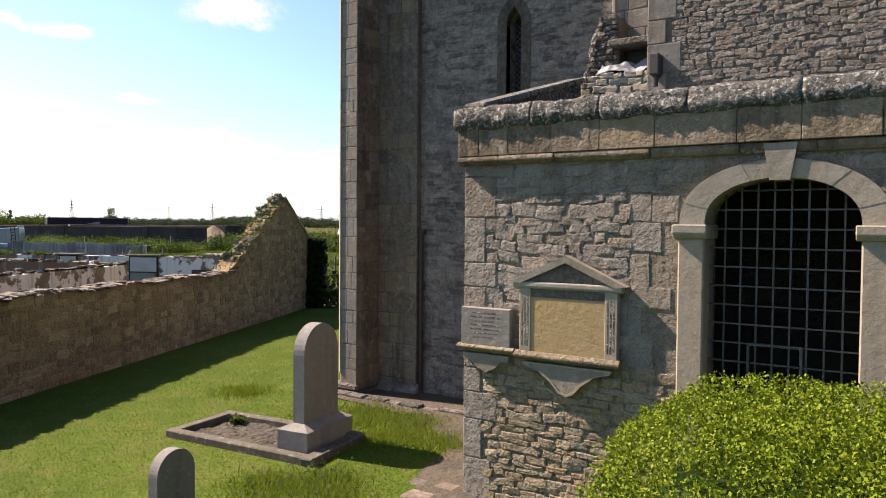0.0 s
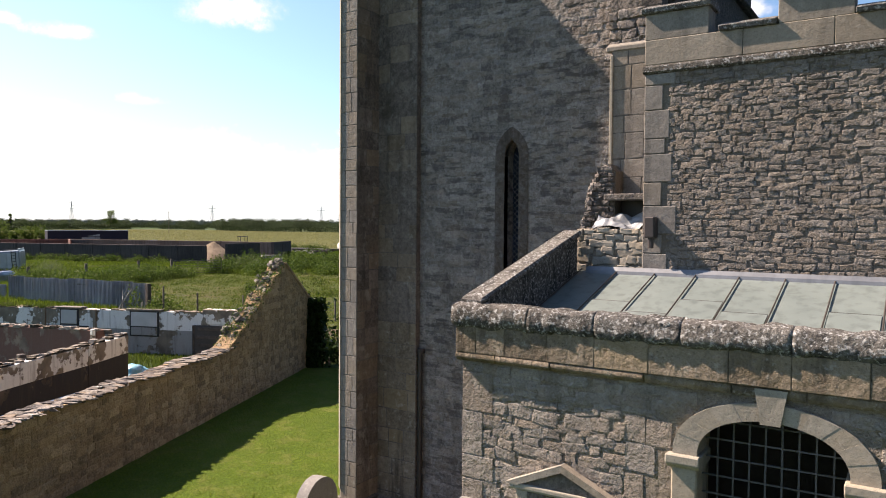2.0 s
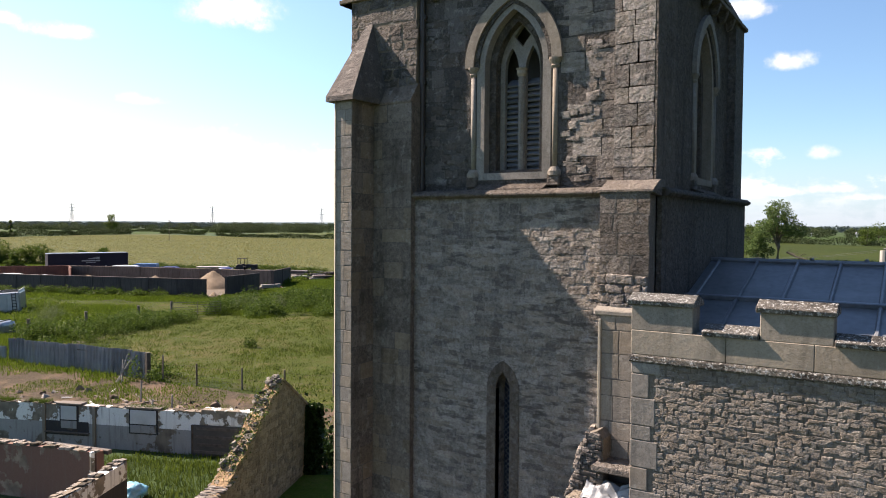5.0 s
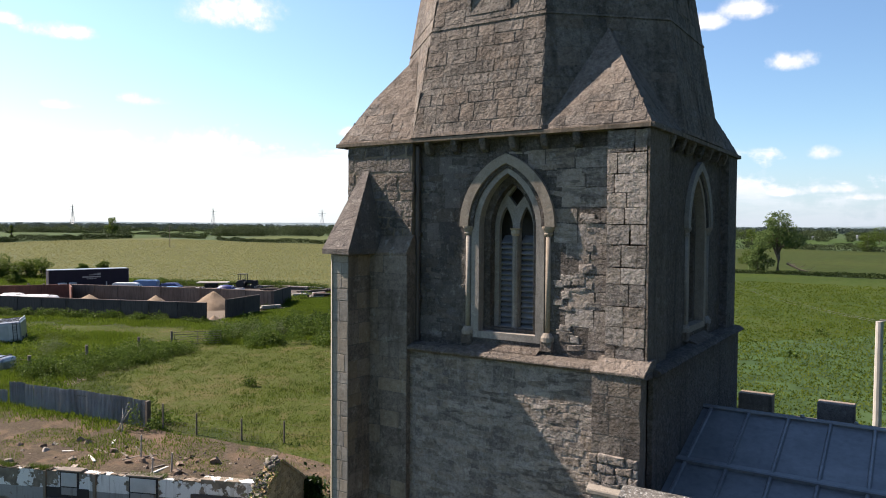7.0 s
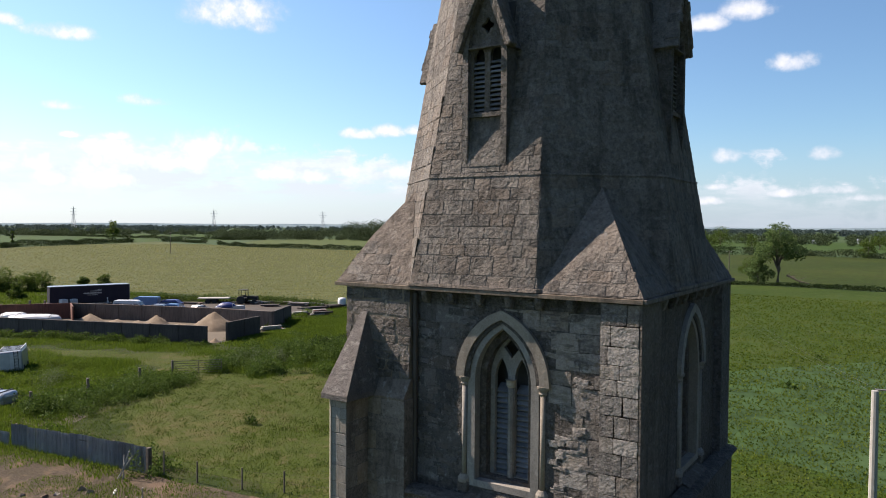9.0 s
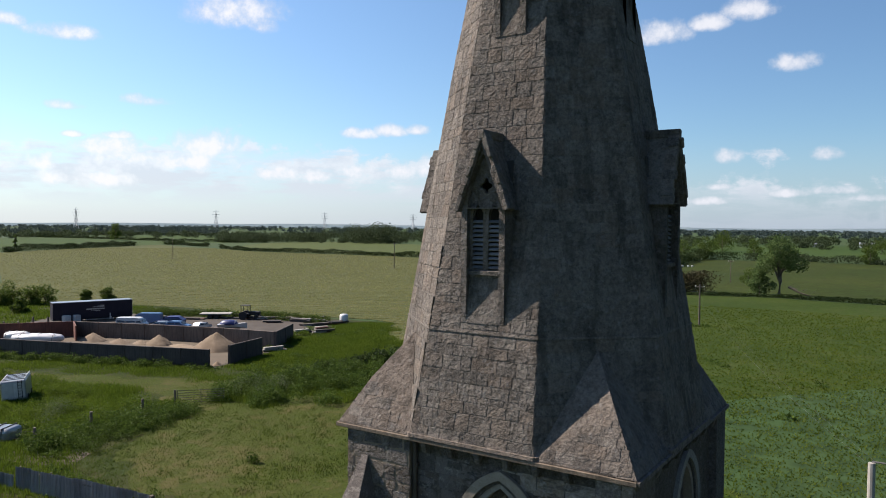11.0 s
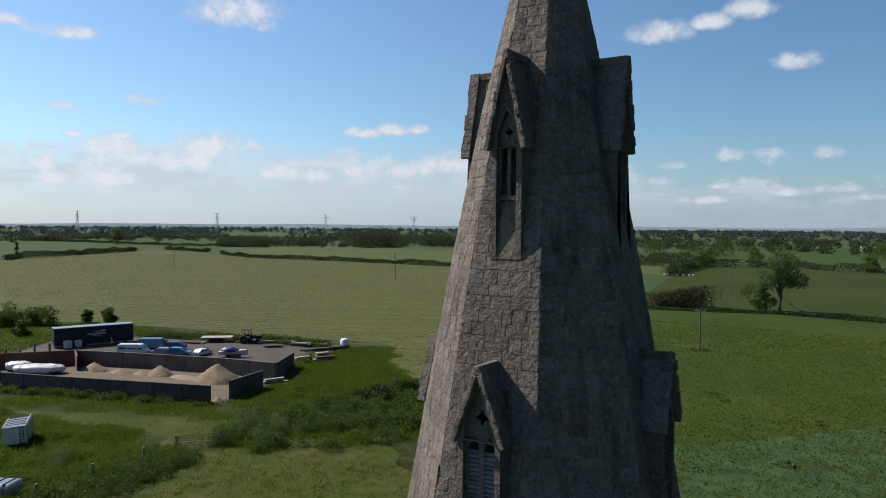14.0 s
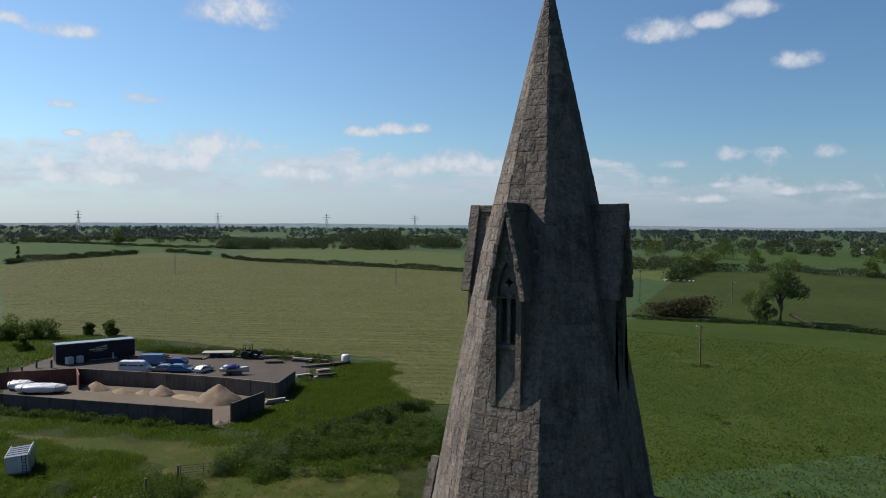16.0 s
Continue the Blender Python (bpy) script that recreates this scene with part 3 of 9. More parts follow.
def pointed(cx, w, b, s, a, n=9):
    """Outline of a lancet opening: half width w, foot b, springing s, apex a."""
    h = a - s
    c = (h * h - w * w) / (2 * w)
    r = w + c
    t0 = math.atan2(h, c)
    left = [(cx + c - r * math.cos(t0 * i / n), s + r * math.sin(t0 * i / n)) for i in range(n + 1)]
    right = [(2 * cx - x, z) for x, z in left[-2::-1]]
    return [(cx - w, b)] + left + right + [(cx + w, b)]


def arch_ring(cx, wo, wi, s, ao, ai, n=12):
    """The band between two pointed arches that spring from one level."""
    o, i = pointed(cx, wo, s, s, ao, n)[1:-1], pointed(cx, wi, s, s, ai, n)[1:-1]
    return o + i[::-1]


def basket(cx, w, b, s, rise, n=16):
    """Outline of a low round-headed opening."""
    arc = [(cx - w * math.cos(math.pi * i / n), s + rise * math.sin(math.pi * i / n) ** 0.86) for i in range(n + 1)]
    return [(cx - w, b)] + arc + [(cx + w, b)]


def quads(name, verts, n_per, mat_, parent=None, label="", kind="stuff"):
    """A mesh of many separate n_per-cornered faces from an array of corners."""
    v = np.asarray(verts, np.float32).reshape(-1, 3)
    me = bpy.data.meshes.new(name)
    n = len(v) // n_per
    me.vertices.add(len(v))
    me.vertices.foreach_set("co", v.ravel())
    me.loops.add(len(v))
    me.loops.foreach_set("vertex_index", np.arange(len(v), dtype=np.int32))
    me.polygons.add(n)
    me.polygons.foreach_set("loop_start", np.arange(0, len(v), n_per, dtype=np.int32))
    me.update(calc_edges=True)
    return link(name, me, mat_, parent, label, kind=kind)


def leaves(centres, size, rs, up=0.0, stretch=1.6):
    """Corners of one small rhombic leaf about every centre."""
    c = np.asarray(centres, np.float64)
    n = len(c)
    a = rs.normal(size=(n, 3))
    a[:, 2] += up
    a /= np.linalg.norm(a, axis=1)[:, None]
    b = np.cross(a, rs.normal(size=(n, 3)))
    b /= np.linalg.norm(b, axis=1)[:, None]
    s = (np.asarray(size) * rs.uniform(0.6, 1.4, n))[:, None] * 0.5
    return np.stack([c - a * s * stretch, c + b * s, c + a * s * stretch, c - b * s], 1)


def blades(xy, z, height, width, rs, lean=0.5):
    """Corners of one upright blade at every place."""
    n = len(xy)
    ang = rs.uniform(0, 2 * math.pi, n)
    side = np.stack([np.cos(ang), np.sin(ang), np.zeros(n)], 1)
    base = np.column_stack([xy, np.broadcast_to(z, n)])
    h = height * rs.uniform(0.5, 1.3, n)
    tip = base + np.column_stack([rs.normal(size=(n, 2)) * (lean * h)[:, None] * 0.6, h])
    w = (width * rs.uniform(0.7, 1.3, n))[:, None]
    return np.stack([base - side * w, base + side * w, tip], 1)


# --- stones: a small pool of meshes with broken edges, shared by all the walls
def stone_pool(n, rough, inset, seed):
    rs = random.Random(seed)
    out = []
    for k in range(n):
        ring = []
        for x, z in ((-0.5, -0.5), (0, -0.5), (0.5, -0.5), (0.5, 0), (0.5, 0.5), (0, 0.5), (-0.5, 0.5), (-0.5, 0)):
            f = 1.0 - rs.random() * rough
            ring.append((x * f + rs.uniform(-1, 1) * rough * 0.12, z * f + rs.uniform(-1, 1) * rough * 0.2))
        vs = [(x, 0.0, z) for x, z in ring]
        vs += [(x, -0.62 - rs.random() * 0.2 * rough, z) for x, z in ring]
        vs += [(x * (1 - inset), -1.0 + rs.uniform(-0.1, 0.35) * rough, z * (1 - inset * 1.6)) for x, z in ring]
        vs.append((rs.uniform(-0.1, 0.1), -1.0 + rs.uniform(-0.35, 0.15) * rough, rs.uniform(-0.1, 0.1)))
        fs = []
        for a in (0, 8):
            fs += [(a + i, a + (i + 1) % 8, a + 8 + (i + 1) % 8, a + 8 + i) for i in range(8)]
        fs += [(16 + i, 16 + (i + 1) % 8, 24) for i in range(8)]
        out.append((vs, fs))
    return out


def pillow_pool(n, seed):
    """Rough rubble stones: rounded, uneven, running down into their mortar."""
    rs = random.Random(seed)
    out = []
    for k in range(n):
        q = 10
        ring = []
        for x, z in ((-0.5, -0.5), (-0.15, -0.5), (0.2, -0.5), (0.5, -0.5), (0.5, 0.0), (0.5, 0.5), (0.15, 0.5), (-0.2, 0.5), (-0.5, 0.5), (-0.5, 0.0)):
            e = rs.uniform(0.84, 1.04)
            ring.append((x * e * 1.03 + rs.uniform(-0.05, 0.05), z * e * 1.03 + rs.uniform(-0.07, 0.07)))
        tx, tz = rs.uniform(-0.5, 0.5), rs.uniform(-0.5, 0.5)
        vs = [(x, 0.12, z) for x, z in ring]
        vs += [(x * 0.98, -0.55 - rs.random() * 0.25 + tx * x + tz * z, z * 0.97) for x, z in ring]
        vs += [(x * 0.86, -0.82 - rs.random() * 0.38 + tx * x + tz * z, z * 0.80) for x, z in ring]
        vs.append((rs.uniform(-0.1, 0.1), -1.05 - rs.random() * 0.2, rs.uniform(-0.1, 0.1)))
        fs = []
        for a in (0, q):
            fs += [(a + i, a + (i + 1) % q, a + q + (i + 1) % q, a + q + i) for i in range(q)]
        fs += [(2 * q + i, 2 * q + (i + 1) % q, 3 * q) for i in range(q)]
        out.append((vs, fs))
    return out


POOL_RUBBLE = pillow_pool(40, 12)
POOL_ROUGH = stone_pool(34, 0.36, 0.08, 5)
POOL_HEWN = stone_pool(16, 0.12, 0.05, 6)
POOL_ASHLAR = stone_pool(16, 0.08, 0.03, 8)
POOL_CACHE = {}


def pool_mesh(name, pool, k, mat_):
    key = (name, id(pool), k, mat_.name)
    if key not in POOL_CACHE:
        me = bpy.data.meshes.new(name)
        me.from_pydata(pool[k][0], [], pool[k][1])
        me.materials.append(mat_)
        POOL_CACHE[key] = me
    return POOL_CACHE[key]


def courses(u0, u1, v0, v1, hr, wr, rs, skip=None, left=None, right=None):
    """Stones laid in uneven courses in a rectangle: (u, v, width, height)."""
    out = []
    v = v0
    while v < v1 - 0.01:
        h = min(rs.uniform(*hr), v1 - v)
        if v1 - v - h < hr[0] * 0.6:
            h = v1 - v
        a, b = (left(v + h / 2) if left else u0), (right(v + h / 2) if right else u1)
        u = a
        first = True
        while u < b - 0.01:
            w = min(rs.uniform(*wr) * (rs.uniform(0.45, 1.0) if first else 1.0), b - u)
            if b - u - w < wr[0] * 0.5:
                w = b - u
            first = False
            if not (skip and skip(u + w / 2, v + h / 2, w, h)):
                out.append((u + w / 2, v + h / 2, w, h))
            u += w
        v += h
    return out


def lay(stones, frame_, parent, mat_, pool, depth, joint, rs, name="stone", near=None, limit=300, rest_label="", jit=0.0):
    """Stones on a wall: near ones are objects on shared meshes, the others one joined mesh. frame_ takes (u, -out, v) to the world."""
    vs, fs, n = [], [], 0
    for u, v, w, h in stones:
        k = rs.randrange(len(pool))
        m = frame_ @ Matrix.Translation((u + jit * w * rs.uniform(-0.3, 0.3), 0, v + jit * h * rs.uniform(-0.5, 0.5))) @ Matrix.Rotation(jit * rs.uniform(-0.25, 0.25), 4, "Y") @ Matrix.Diagonal((w - joint, depth * rs.uniform(0.65, 1.25), h - joint, 1))
        if n < limit and (near is None or near(u, v)):
            n += 1
            ob = new(name, pool_mesh(name, pool, k, mat_))
            ob.parent = parent
            ob.matrix_basis = m
        else:
            o = len(vs)
            vs += [tuple(m @ Vector(p)) for p in pool[k][0]]
            fs += [tuple(o + i for i in f) for f in pool[k][1]]
    if vs:
        me = bpy.data.meshes.new("stonework")
        me.from_pydata(vs, [], fs)
        link("stonework", me, mat_, parent, rest_label, kind="stuff")

# ---------------------------------------------------------------- ground
def ground_z(x, y):
    r = math.hypot(x, y)
    t = min(max((r - 18) / 40, 0), 1)
    return 0.35 * t * t * (3 - 2 * t)


def build_ground():
    bm = bmesh.new()
    rads = [0, 2, 4, 6, 8, 10, 12, 15, 18, 22, 26, 31, 37, 44, 52, 62, 75, 92, 115, 150, 200, 280, 400, 600, 900, 1400, 2200, 3300, 4600]
    n = 96
    rings = []
    for r in rads[1:]:
        rings.append([bm.verts.new((r * math.cos(2 * math.pi * k / n), r * math.sin(2 * math.pi * k / n), ground_z(r, 0))) for k in range(n)])
    c = bm.verts.new((0, 0, 0))
    for k in range(n):
        bm.faces.new((c, rings[0][k], rings[0][(k + 1) % n]))
    for a, b in zip(rings, rings[1:]):
        for k in range(n):
            bm.faces.new((a[k], b[k], b[(k + 1) % n], a[(k + 1) % n]))
    setting("ground", bm, M_LAND, "green farmland reaching to the horizon", "ground", True)


build_ground()


def sheet(name, poly, mat_, label, lift=0.02, cat="ground", step=0, rag=0.0):
    """A flat piece of ground that follows the land, lifted a little above it."""
    bm = bmesh.new()
    vs = []
    for i, (x, y) in enumerate(poly):
        x2, y2 = poly[(i + 1) % len(poly)]
        k = max(1, int(math.hypot(x2 - x, y2 - y) / step)) if step else 1
        vs += [bm.verts.new((x + (x2 - x) * j / k, y + (y2 - y) * j / k, 0)) for j in range(k)]
    for v in vs:
        v.co += rag * Vector((noise.noise(v.co * 0.45), noise.noise(v.co * 0.45 + Vector((9, 4, 1))), 0))
    edges = [bm.edges.new((vs[i], vs[(i + 1) % len(vs)])) for i in range(len(vs))]
    bmesh.ops.triangle_fill(bm, use_beauty=True, edges=edges, normal=(0, 0, 1))
    if step:
        for _ in range(2):
            bmesh.ops.subdivide_edges(bm, edges=[e for e in bm.edges if e.calc_length() > 2 * step], cuts=1, use_grid_fill=True)
            bmesh.ops.triangulate(bm, faces=list(bm.faces))
    for v in bm.verts:
        v.co.z = ground_z(v.co.x, v.co.y) + lift
    return setting(name, bm, mat_, label, cat)


WD = Vector((-0.397, 0.918, 0)).normalized()      # the way the boundary wall runs
WN = Vector((0.918, 0.397, 0)).normalized()       # its outward side, towards the church
WP = Vector((-11.0, 5.54, 0))                     # a point at its foot


def wall_at(s, off=0.0, z=0.0):
    return WP + WD * s + WN * off + Vector((0, 0, z))


HAY = [(-142, 66), (-130.2, 72.4), (-116.3, 76.6), (-105.6, 79.5), (-92.7, 80.0), (-70, 86.5), (-64.5, 85.4), (-57, 72.8), (-52, 70.5), (-46.4, 67.6), (-40, 74), (-52, 120), (-105, 225), (-166, 263), (-205, 268), (-226, 268.5),
       (-277, 266), (-303, 266.5), (-345, 282), (-376, 286), (-432, 305), (-420, 279), (-398, 235), (-383, 204), (-363, 171), (-306, 143), (-190, 90)]


def build_sheets():
    a, b = wall_at(-14), wall_at(11.6)
    sheet("churchyard_lawn", [(a.x, a.y), (5, -9), (9, 4), (7, 17.5), (-6, 18.2), (-12, 18.5), (b.x, b.y)], M_LAWN, "sunlit mown churchyard lawn", 0.012, "lawn", 2.0)
    sheet("rough_meadow", [(-9, 18.8), (-16, 17), (-30, 12), (-44, 8), (-95, 16), (-150, 46), (-142, 66), (-130.2, 72.4), (-116.3, 76.6), (-105.6, 79.5), (-92.7, 80.0), (-64, 86), (-46, 67), (-40, 74), (-26, 60)], M_MEADOW, "rough uncut meadow round the yard", 0.02, "meadow", 4.0)
    sheet("hay_field", HAY, M_HAY, "pale mown hay field with rows of cut grass", 0.06, "field")
    sheet("pasture", [(9, 18.5), (-9, 19), (-26, 60), (-44, 110), (-53, 156), (-26, 163), (-6, 160), (60, 168), (180, 190), (160, 20)], M_PASTURE, "bright green grazed pasture", 0.05, "field")
    sheet("far_pasture", [(-56, 160), (-26, 167), (-6, 164), (60, 172), (180, 195), (190, 420), (-13, 338), (-37, 347), (-52, 370), (-64, 342), (-84, 343), (-77, 268)], M_FARPAST, "green pasture beyond a ditch", 0.07, "field")
    sheet("pale_field", [(-165, 268), (-226, 275), (-277, 273), (-303, 274), (-345, 289), (-420, 388), (-424, 470), (-376, 463), (-320, 448), (-267, 425)], M_FIELDP, "pale green crop field behind a hedge", 0.08, "field")
    sheet("left_field", [(-368, 172), (-386, 189), (-390, 208), (-404, 239), (-425, 283), (-440, 310), (-450, 385), (-698, 604), (-801, 524), (-760, 385), (-753, 365), (-560, 250)], M_FIELDG, "green field behind a clipped hedge", 0.08, "field")
    sheet("side_field", [(-80, 268), (-87, 345), (-150, 455), (-175, 470), (-125, 330), (-110, 290)], M_FIELDP, "pale grassy field beside the pasture", 0.08, "field")
    sheet("far_field", [(-130, 420), (-16, 408), (190, 428), (260, 760), (-40, 690), (-160, 640)], M_FIELDG, "green field beyond the far hedge", 0.10, "field")
    sheet("dry_paddock", [(-21, 22.5), (-26, 23.8), (-30.5, 23), (-38, 24.5), (-46, 30.5), (-50, 41), (-47, 47), (-40, 49), (-31, 43), (-24, 36), (-17, 30), (-16, 24)], M_DRY, "dry grazed paddock with bare patches", 0.03, "field", 0.9, 2.2)
    sheet("rubble_strip", [(-15.8, 17.2), (-18, 17.0), (-22.5, 15.4), (-28, 13.6), (-40, 14.5), (-43, 19), (-38, 19.6), (-30.5, 21.4), (-25, 22.4), (-20, 22.6), (-15.0, 21.6)], M_STRIP, "bare stony ground strewn with rubble", 0.035, "ground", 0.9, 0.9)
    sheet("yard_floor", [(-59.2, 48.2), (-58.7, 49.8), (-61.5, 59.8), (-66.5, 67), (-71, 74), (-76, 78), (-86.5, 76.5), (-93, 72.5), (-99, 70.5), (-104.5, 69), (-111, 60), (-103, 49), (-86, 40)], M_CONC, "sandy concrete floor of a works yard", 0.05, "yard")
    sheet("sand_bay_floor", [(-85.5, 39.6), (-59.3, 48.2), (-60.5, 55), (-62.8, 59.4), (-70, 57.9), (-80.5, 54.4), (-89, 50.8)], M_SANDF, "pale sandy floor of the storage bay", 0.062, "yard")
    sheet("muddy_hollow", [(-43.5, 22.3), (-46.5, 21.6), (-47.5, 23.4), (-45.2, 25.6), (-42.9, 25.4), (-41.8, 23.6)], M_SOIL, "bare muddy hollow in the meadow", 0.04, "soil", 0.8)
    sheet("soil_strip", [(-3.6, 5.6), (-3.8, 5.3), (-4.3, 6.1), (-4.5, 7.1), (-5.6, 7.9), (-7.3, 8.1), (-7.3, 8.55), (-6.2, 9.2), (-3.4, 9.2), (-3.4, 5.8)], M_SOIL, "dry soil along the foot of the tower", 0.024, "soil", 0.6)


build_sheets()

# ---------------------------------------------------------------- church tower and spire
CX, CY = -5.32, 11.83
TC = Vector((CX, CY, 0))


def turned(k):
    """The pose that carries the front of the tower to its k-th side."""
    return Matrix.Translation(TC) @ Matrix.Rotation(radians(90 * k), 4, "Z") @ Matrix.Translation(-TC)


EAVE, APEX = 11.42, 27.88
YL, YU, YP = 9.12, 9.34, 9.20       # wall faces: lower stage, belfry, belfry corner strips
tower = thing("church_tower", (CX, CY, 0), "tall grey stone church tower with a broached spire", "church tower")
RS = random.Random(11)


def frame_front(y, x=0.0):
    return Matrix.Translation((x, y, 0))


def build_tower():
    lancet = pointed(-4.83, 0.115, 2.3, 5.38, 5.62, 6)
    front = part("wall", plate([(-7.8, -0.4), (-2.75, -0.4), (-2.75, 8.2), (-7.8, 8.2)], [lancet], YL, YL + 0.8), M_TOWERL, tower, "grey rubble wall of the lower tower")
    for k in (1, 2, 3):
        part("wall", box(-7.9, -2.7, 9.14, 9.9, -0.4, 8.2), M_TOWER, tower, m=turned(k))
    # lancet dressings and leaded glass
    lw = part("lancet_window", plate(pointed(-4.83, 0.26, 2.2, 5.38, 5.80, 8), [lancet], YL - 0.014, YL + 0.1), M_TOWER, tower, "narrow lancet window with a chamfered surround")
    part("glass", plate(lancet, [], YL + 0.26, YL + 0.27), M_GLASS, lw, "dark leaded glass")
    lead = bmesh.new()
    for i in range(-2, 46):
        for s in (1, -1):
            z = 2.2 + i * 0.078
            a, b = (-4.945, YL + 0.25, z), (-4.715, YL + 0.25, z + s * 0.24)
            if z > 2.2 and max(z, b[2]) < 5.55:
                add(lead, tube([a, b], [0.0035, 0.0035], 4))
    part("lead_came", lead, M_LEADB, lw, kind="stuff")
    # rubble face of the lower stage, flush pointed
    st = courses(-6.3, -3.3, 0.0, 8.05, (0.06, 0.13), (0.10, 0.36), RS, lambda u, v, w, h: abs(u + 4.83) < 0.24 + w / 2 and 2.1 < v < 5.85)
    lay(st, frame_front(YL), front, M_TOWERL, POOL_RUBBLE, 0.006, 0.002, RS, near=lambda u, v: v > 4.5, limit=260, jit=0.5)
    # the corner strip on the left, with its flank
    # stain and the buttress's cast shade are both put into its dark colour
    strip = part("corner_strip", box(-7.74, -6.40, 9.02, 9.5, -0.3, 9.62), M_SOOTSHADE, tower, "corner strip of dressed stone, dark with stain and painted shade")
    part("set_off", prism([(9.01, 9.60), (9.01, 9.64), (9.21, 9.92), (9.5, 9.92), (9.5, 9.60)], -7.2, -6.41, 0.004), M_SOOTSHADE, tower)
    lay(courses(-7.15, -6.40, -0.1, 2.9, (0.2, 0.34), (0.25, 0.5), RS), frame_front(9.02), strip, M_FRIEZE, POOL_ASHLAR, 0.004, 0.004, RS, limit=30)
    lay(courses(-7.15, -6.40, 2.9, 9.6, (0.2, 0.34), (0.25, 0.5), RS), frame_front(9.02), strip, M_SOOTSHADE, POOL_ASHLAR, 0.004, 0.004, RS, limit=60)
    strip = part("corner_strip", box(-7.74, -6.44, YP, 9.6, 9.5, EAVE), M_MORTARD, tower)
    lay(courses(-7.74, -6.44, 9.9, EAVE - 0.1, (0.1, 0.24), (0.14, 0.45), RS), frame_front(YP), strip, M_TOWER, POOL_RUBBLE, 0.007, 0.002, RS, limit=80, jit=0.4)
    # drainpipe in the angle
    dp = part("drainpipe", tube([(-6.345, 9.06, 0.05), (-6.345, 9.06, 2.5)], [0.035, 0.035], 10), M_PIPE, tower, "dark drainpipe stub")
    part("bracket", box(-6.40, -6.29, 9.05, 9.13, 2.44, 2.52, 0.01), M_PIPE, dp)
    # dark tube added along the dark upright line in this angle
    ch = part("drainpipe", tube([(-6.39, 9.29, 8.27), (-6.39, 9.29, 11.3)], [0.045, 0.045], 10), M_PIPE, tower, "dark upright tube along the belfry angle")
    for z in (8.9, 9.9, 10.9):
        part("bracket", box(-6.45, -6.33, 9.27, 9.36, z, z + 0.07, 0.008), M_PIPE, ch)
    # right corner strip in three set-offs
    strip = part("corner_strip", box(-3.28, -2.62, 8.85, 9.6, -0.3, 6.62), M_MORTARD, tower)
    lay(courses(-3.28, -2.62, 3.9, 6.62, (0.18, 0.34), (0.22, 0.45), RS), frame_front(8.85), strip, M_DRESS, POOL_ASHLAR, 0.003, 0.003, RS, limit=40)
    strip = part("corner_strip", box(-3.33, -2.70, 8.93, 9.6, 6.6, 8.2), M_MORTARD, tower)
    lay(courses(-3.34, -2.68, 7.12, 8.15, (0.2, 0.3), (0.25, 0.45), RS), frame_front(8.93), strip, M_TOWER, POOL_ASHLAR, 0.003, 0.003, RS, limit=30)
    lay(courses(-3.36, -2.70, 6.62, 7.12, (0.09, 0.16), (0.14, 0.3), RS), frame_front(8.93), strip, M_TOWERL, POOL_RUBBLE, 0.025, 0.004, RS, limit=30, jit=0.12)
    part("set_off", prism([(8.83, 6.60), (8.83, 6.66), (8.93, 6.72), (8.93, 6.60)], -3.36, -2.66, 0.01), M_ASHLAR, tower)
    strip = part("corner_strip", box(-3.27, -2.73, YP, 9.6, 8.2, EAVE), M_MORTARD, tower)
    lay(courses(-3.27, -2.73, 8.3, EAVE - 0.08, (0.18, 0.3), (0.2, 0.42), RS), frame_front(YP), strip, M_TOWERL, POOL_ASHLAR, 0.003, 0.002, RS, limit=40)
    # narrow pale strip added where the edge of the corner strip is bright
    part("edge_roll", box(-3.30, -3.262, 8.82, 8.87, 5.05, 6.55, 0.006), M_PALE, tower, "narrow pale strip added along the corner strip edge")
    # plinth and a broken footing
    part("plinth", prism([(8.92, -0.3), (8.92, 0.02), (9.04, 0.16), (9.3, 0.16), (9.3, -0.3)], -7.1, -6.36, 0.01), M_SOOTSHADE, tower)
    # flank strips of the right-hand side
    for y0, y1 in ((9.2, 10.05), (13.75, 14.42)):
        part("corner_strip", box(-3.2, -2.70, y0, y1, 6.0, EAVE), M_TOWER, tower)
    # left buttress against the strip
    bu = part("buttress", solid([(-7.50, 8.55, -0.3), (-7.44, 8.49, -0.3), (-7.13, 8.49, -0.3), (-7.13, 9.05, -0.3), (-7.56, 9.05, -0.3), (-7.56, 8.61, -0.3),
                                 (-7.50, 8.55, 9.68), (-7.44, 8.49, 9.68), (-7.13, 8.49, 9.68), (-7.13, 9.05, 9.68), (-7.56, 9.05, 9.68), (-7.56, 8.61, 9.68)],
                                [(0, 1, 7, 6), (1, 2, 8, 7), (2, 3, 9, 8), (3, 4, 10, 9), (4, 5, 11, 10), (5, 0, 6, 11), (5, 4, 3, 2, 1, 0), (6, 7, 8, 9, 10, 11)]), M_MORTARD, tower, "tall narrow buttress of dressed stone")
    lay(courses(-7.44, -7.13, 0.15, 9.6, (0.16, 0.34), (0.12, 0.33), RS), frame_front(8.49), bu, M_DRESS, POOL_ASHLAR, 0.003, 0.003, RS, limit=110)
    fl = Matrix.Translation((-7.13, 0, 0)) @ Matrix.Rotation(radians(90), 4, "Z")
    # flank stones darker than the front, for the side turned from the sun
    lay(courses(8.49, 9.02, 0.15, 9.6, (0.2, 0.36), (0.2, 0.53), RS), fl, bu, M_SOOTSHADE, POOL_ASHLAR, 0.005, 0.004, RS, limit=70)
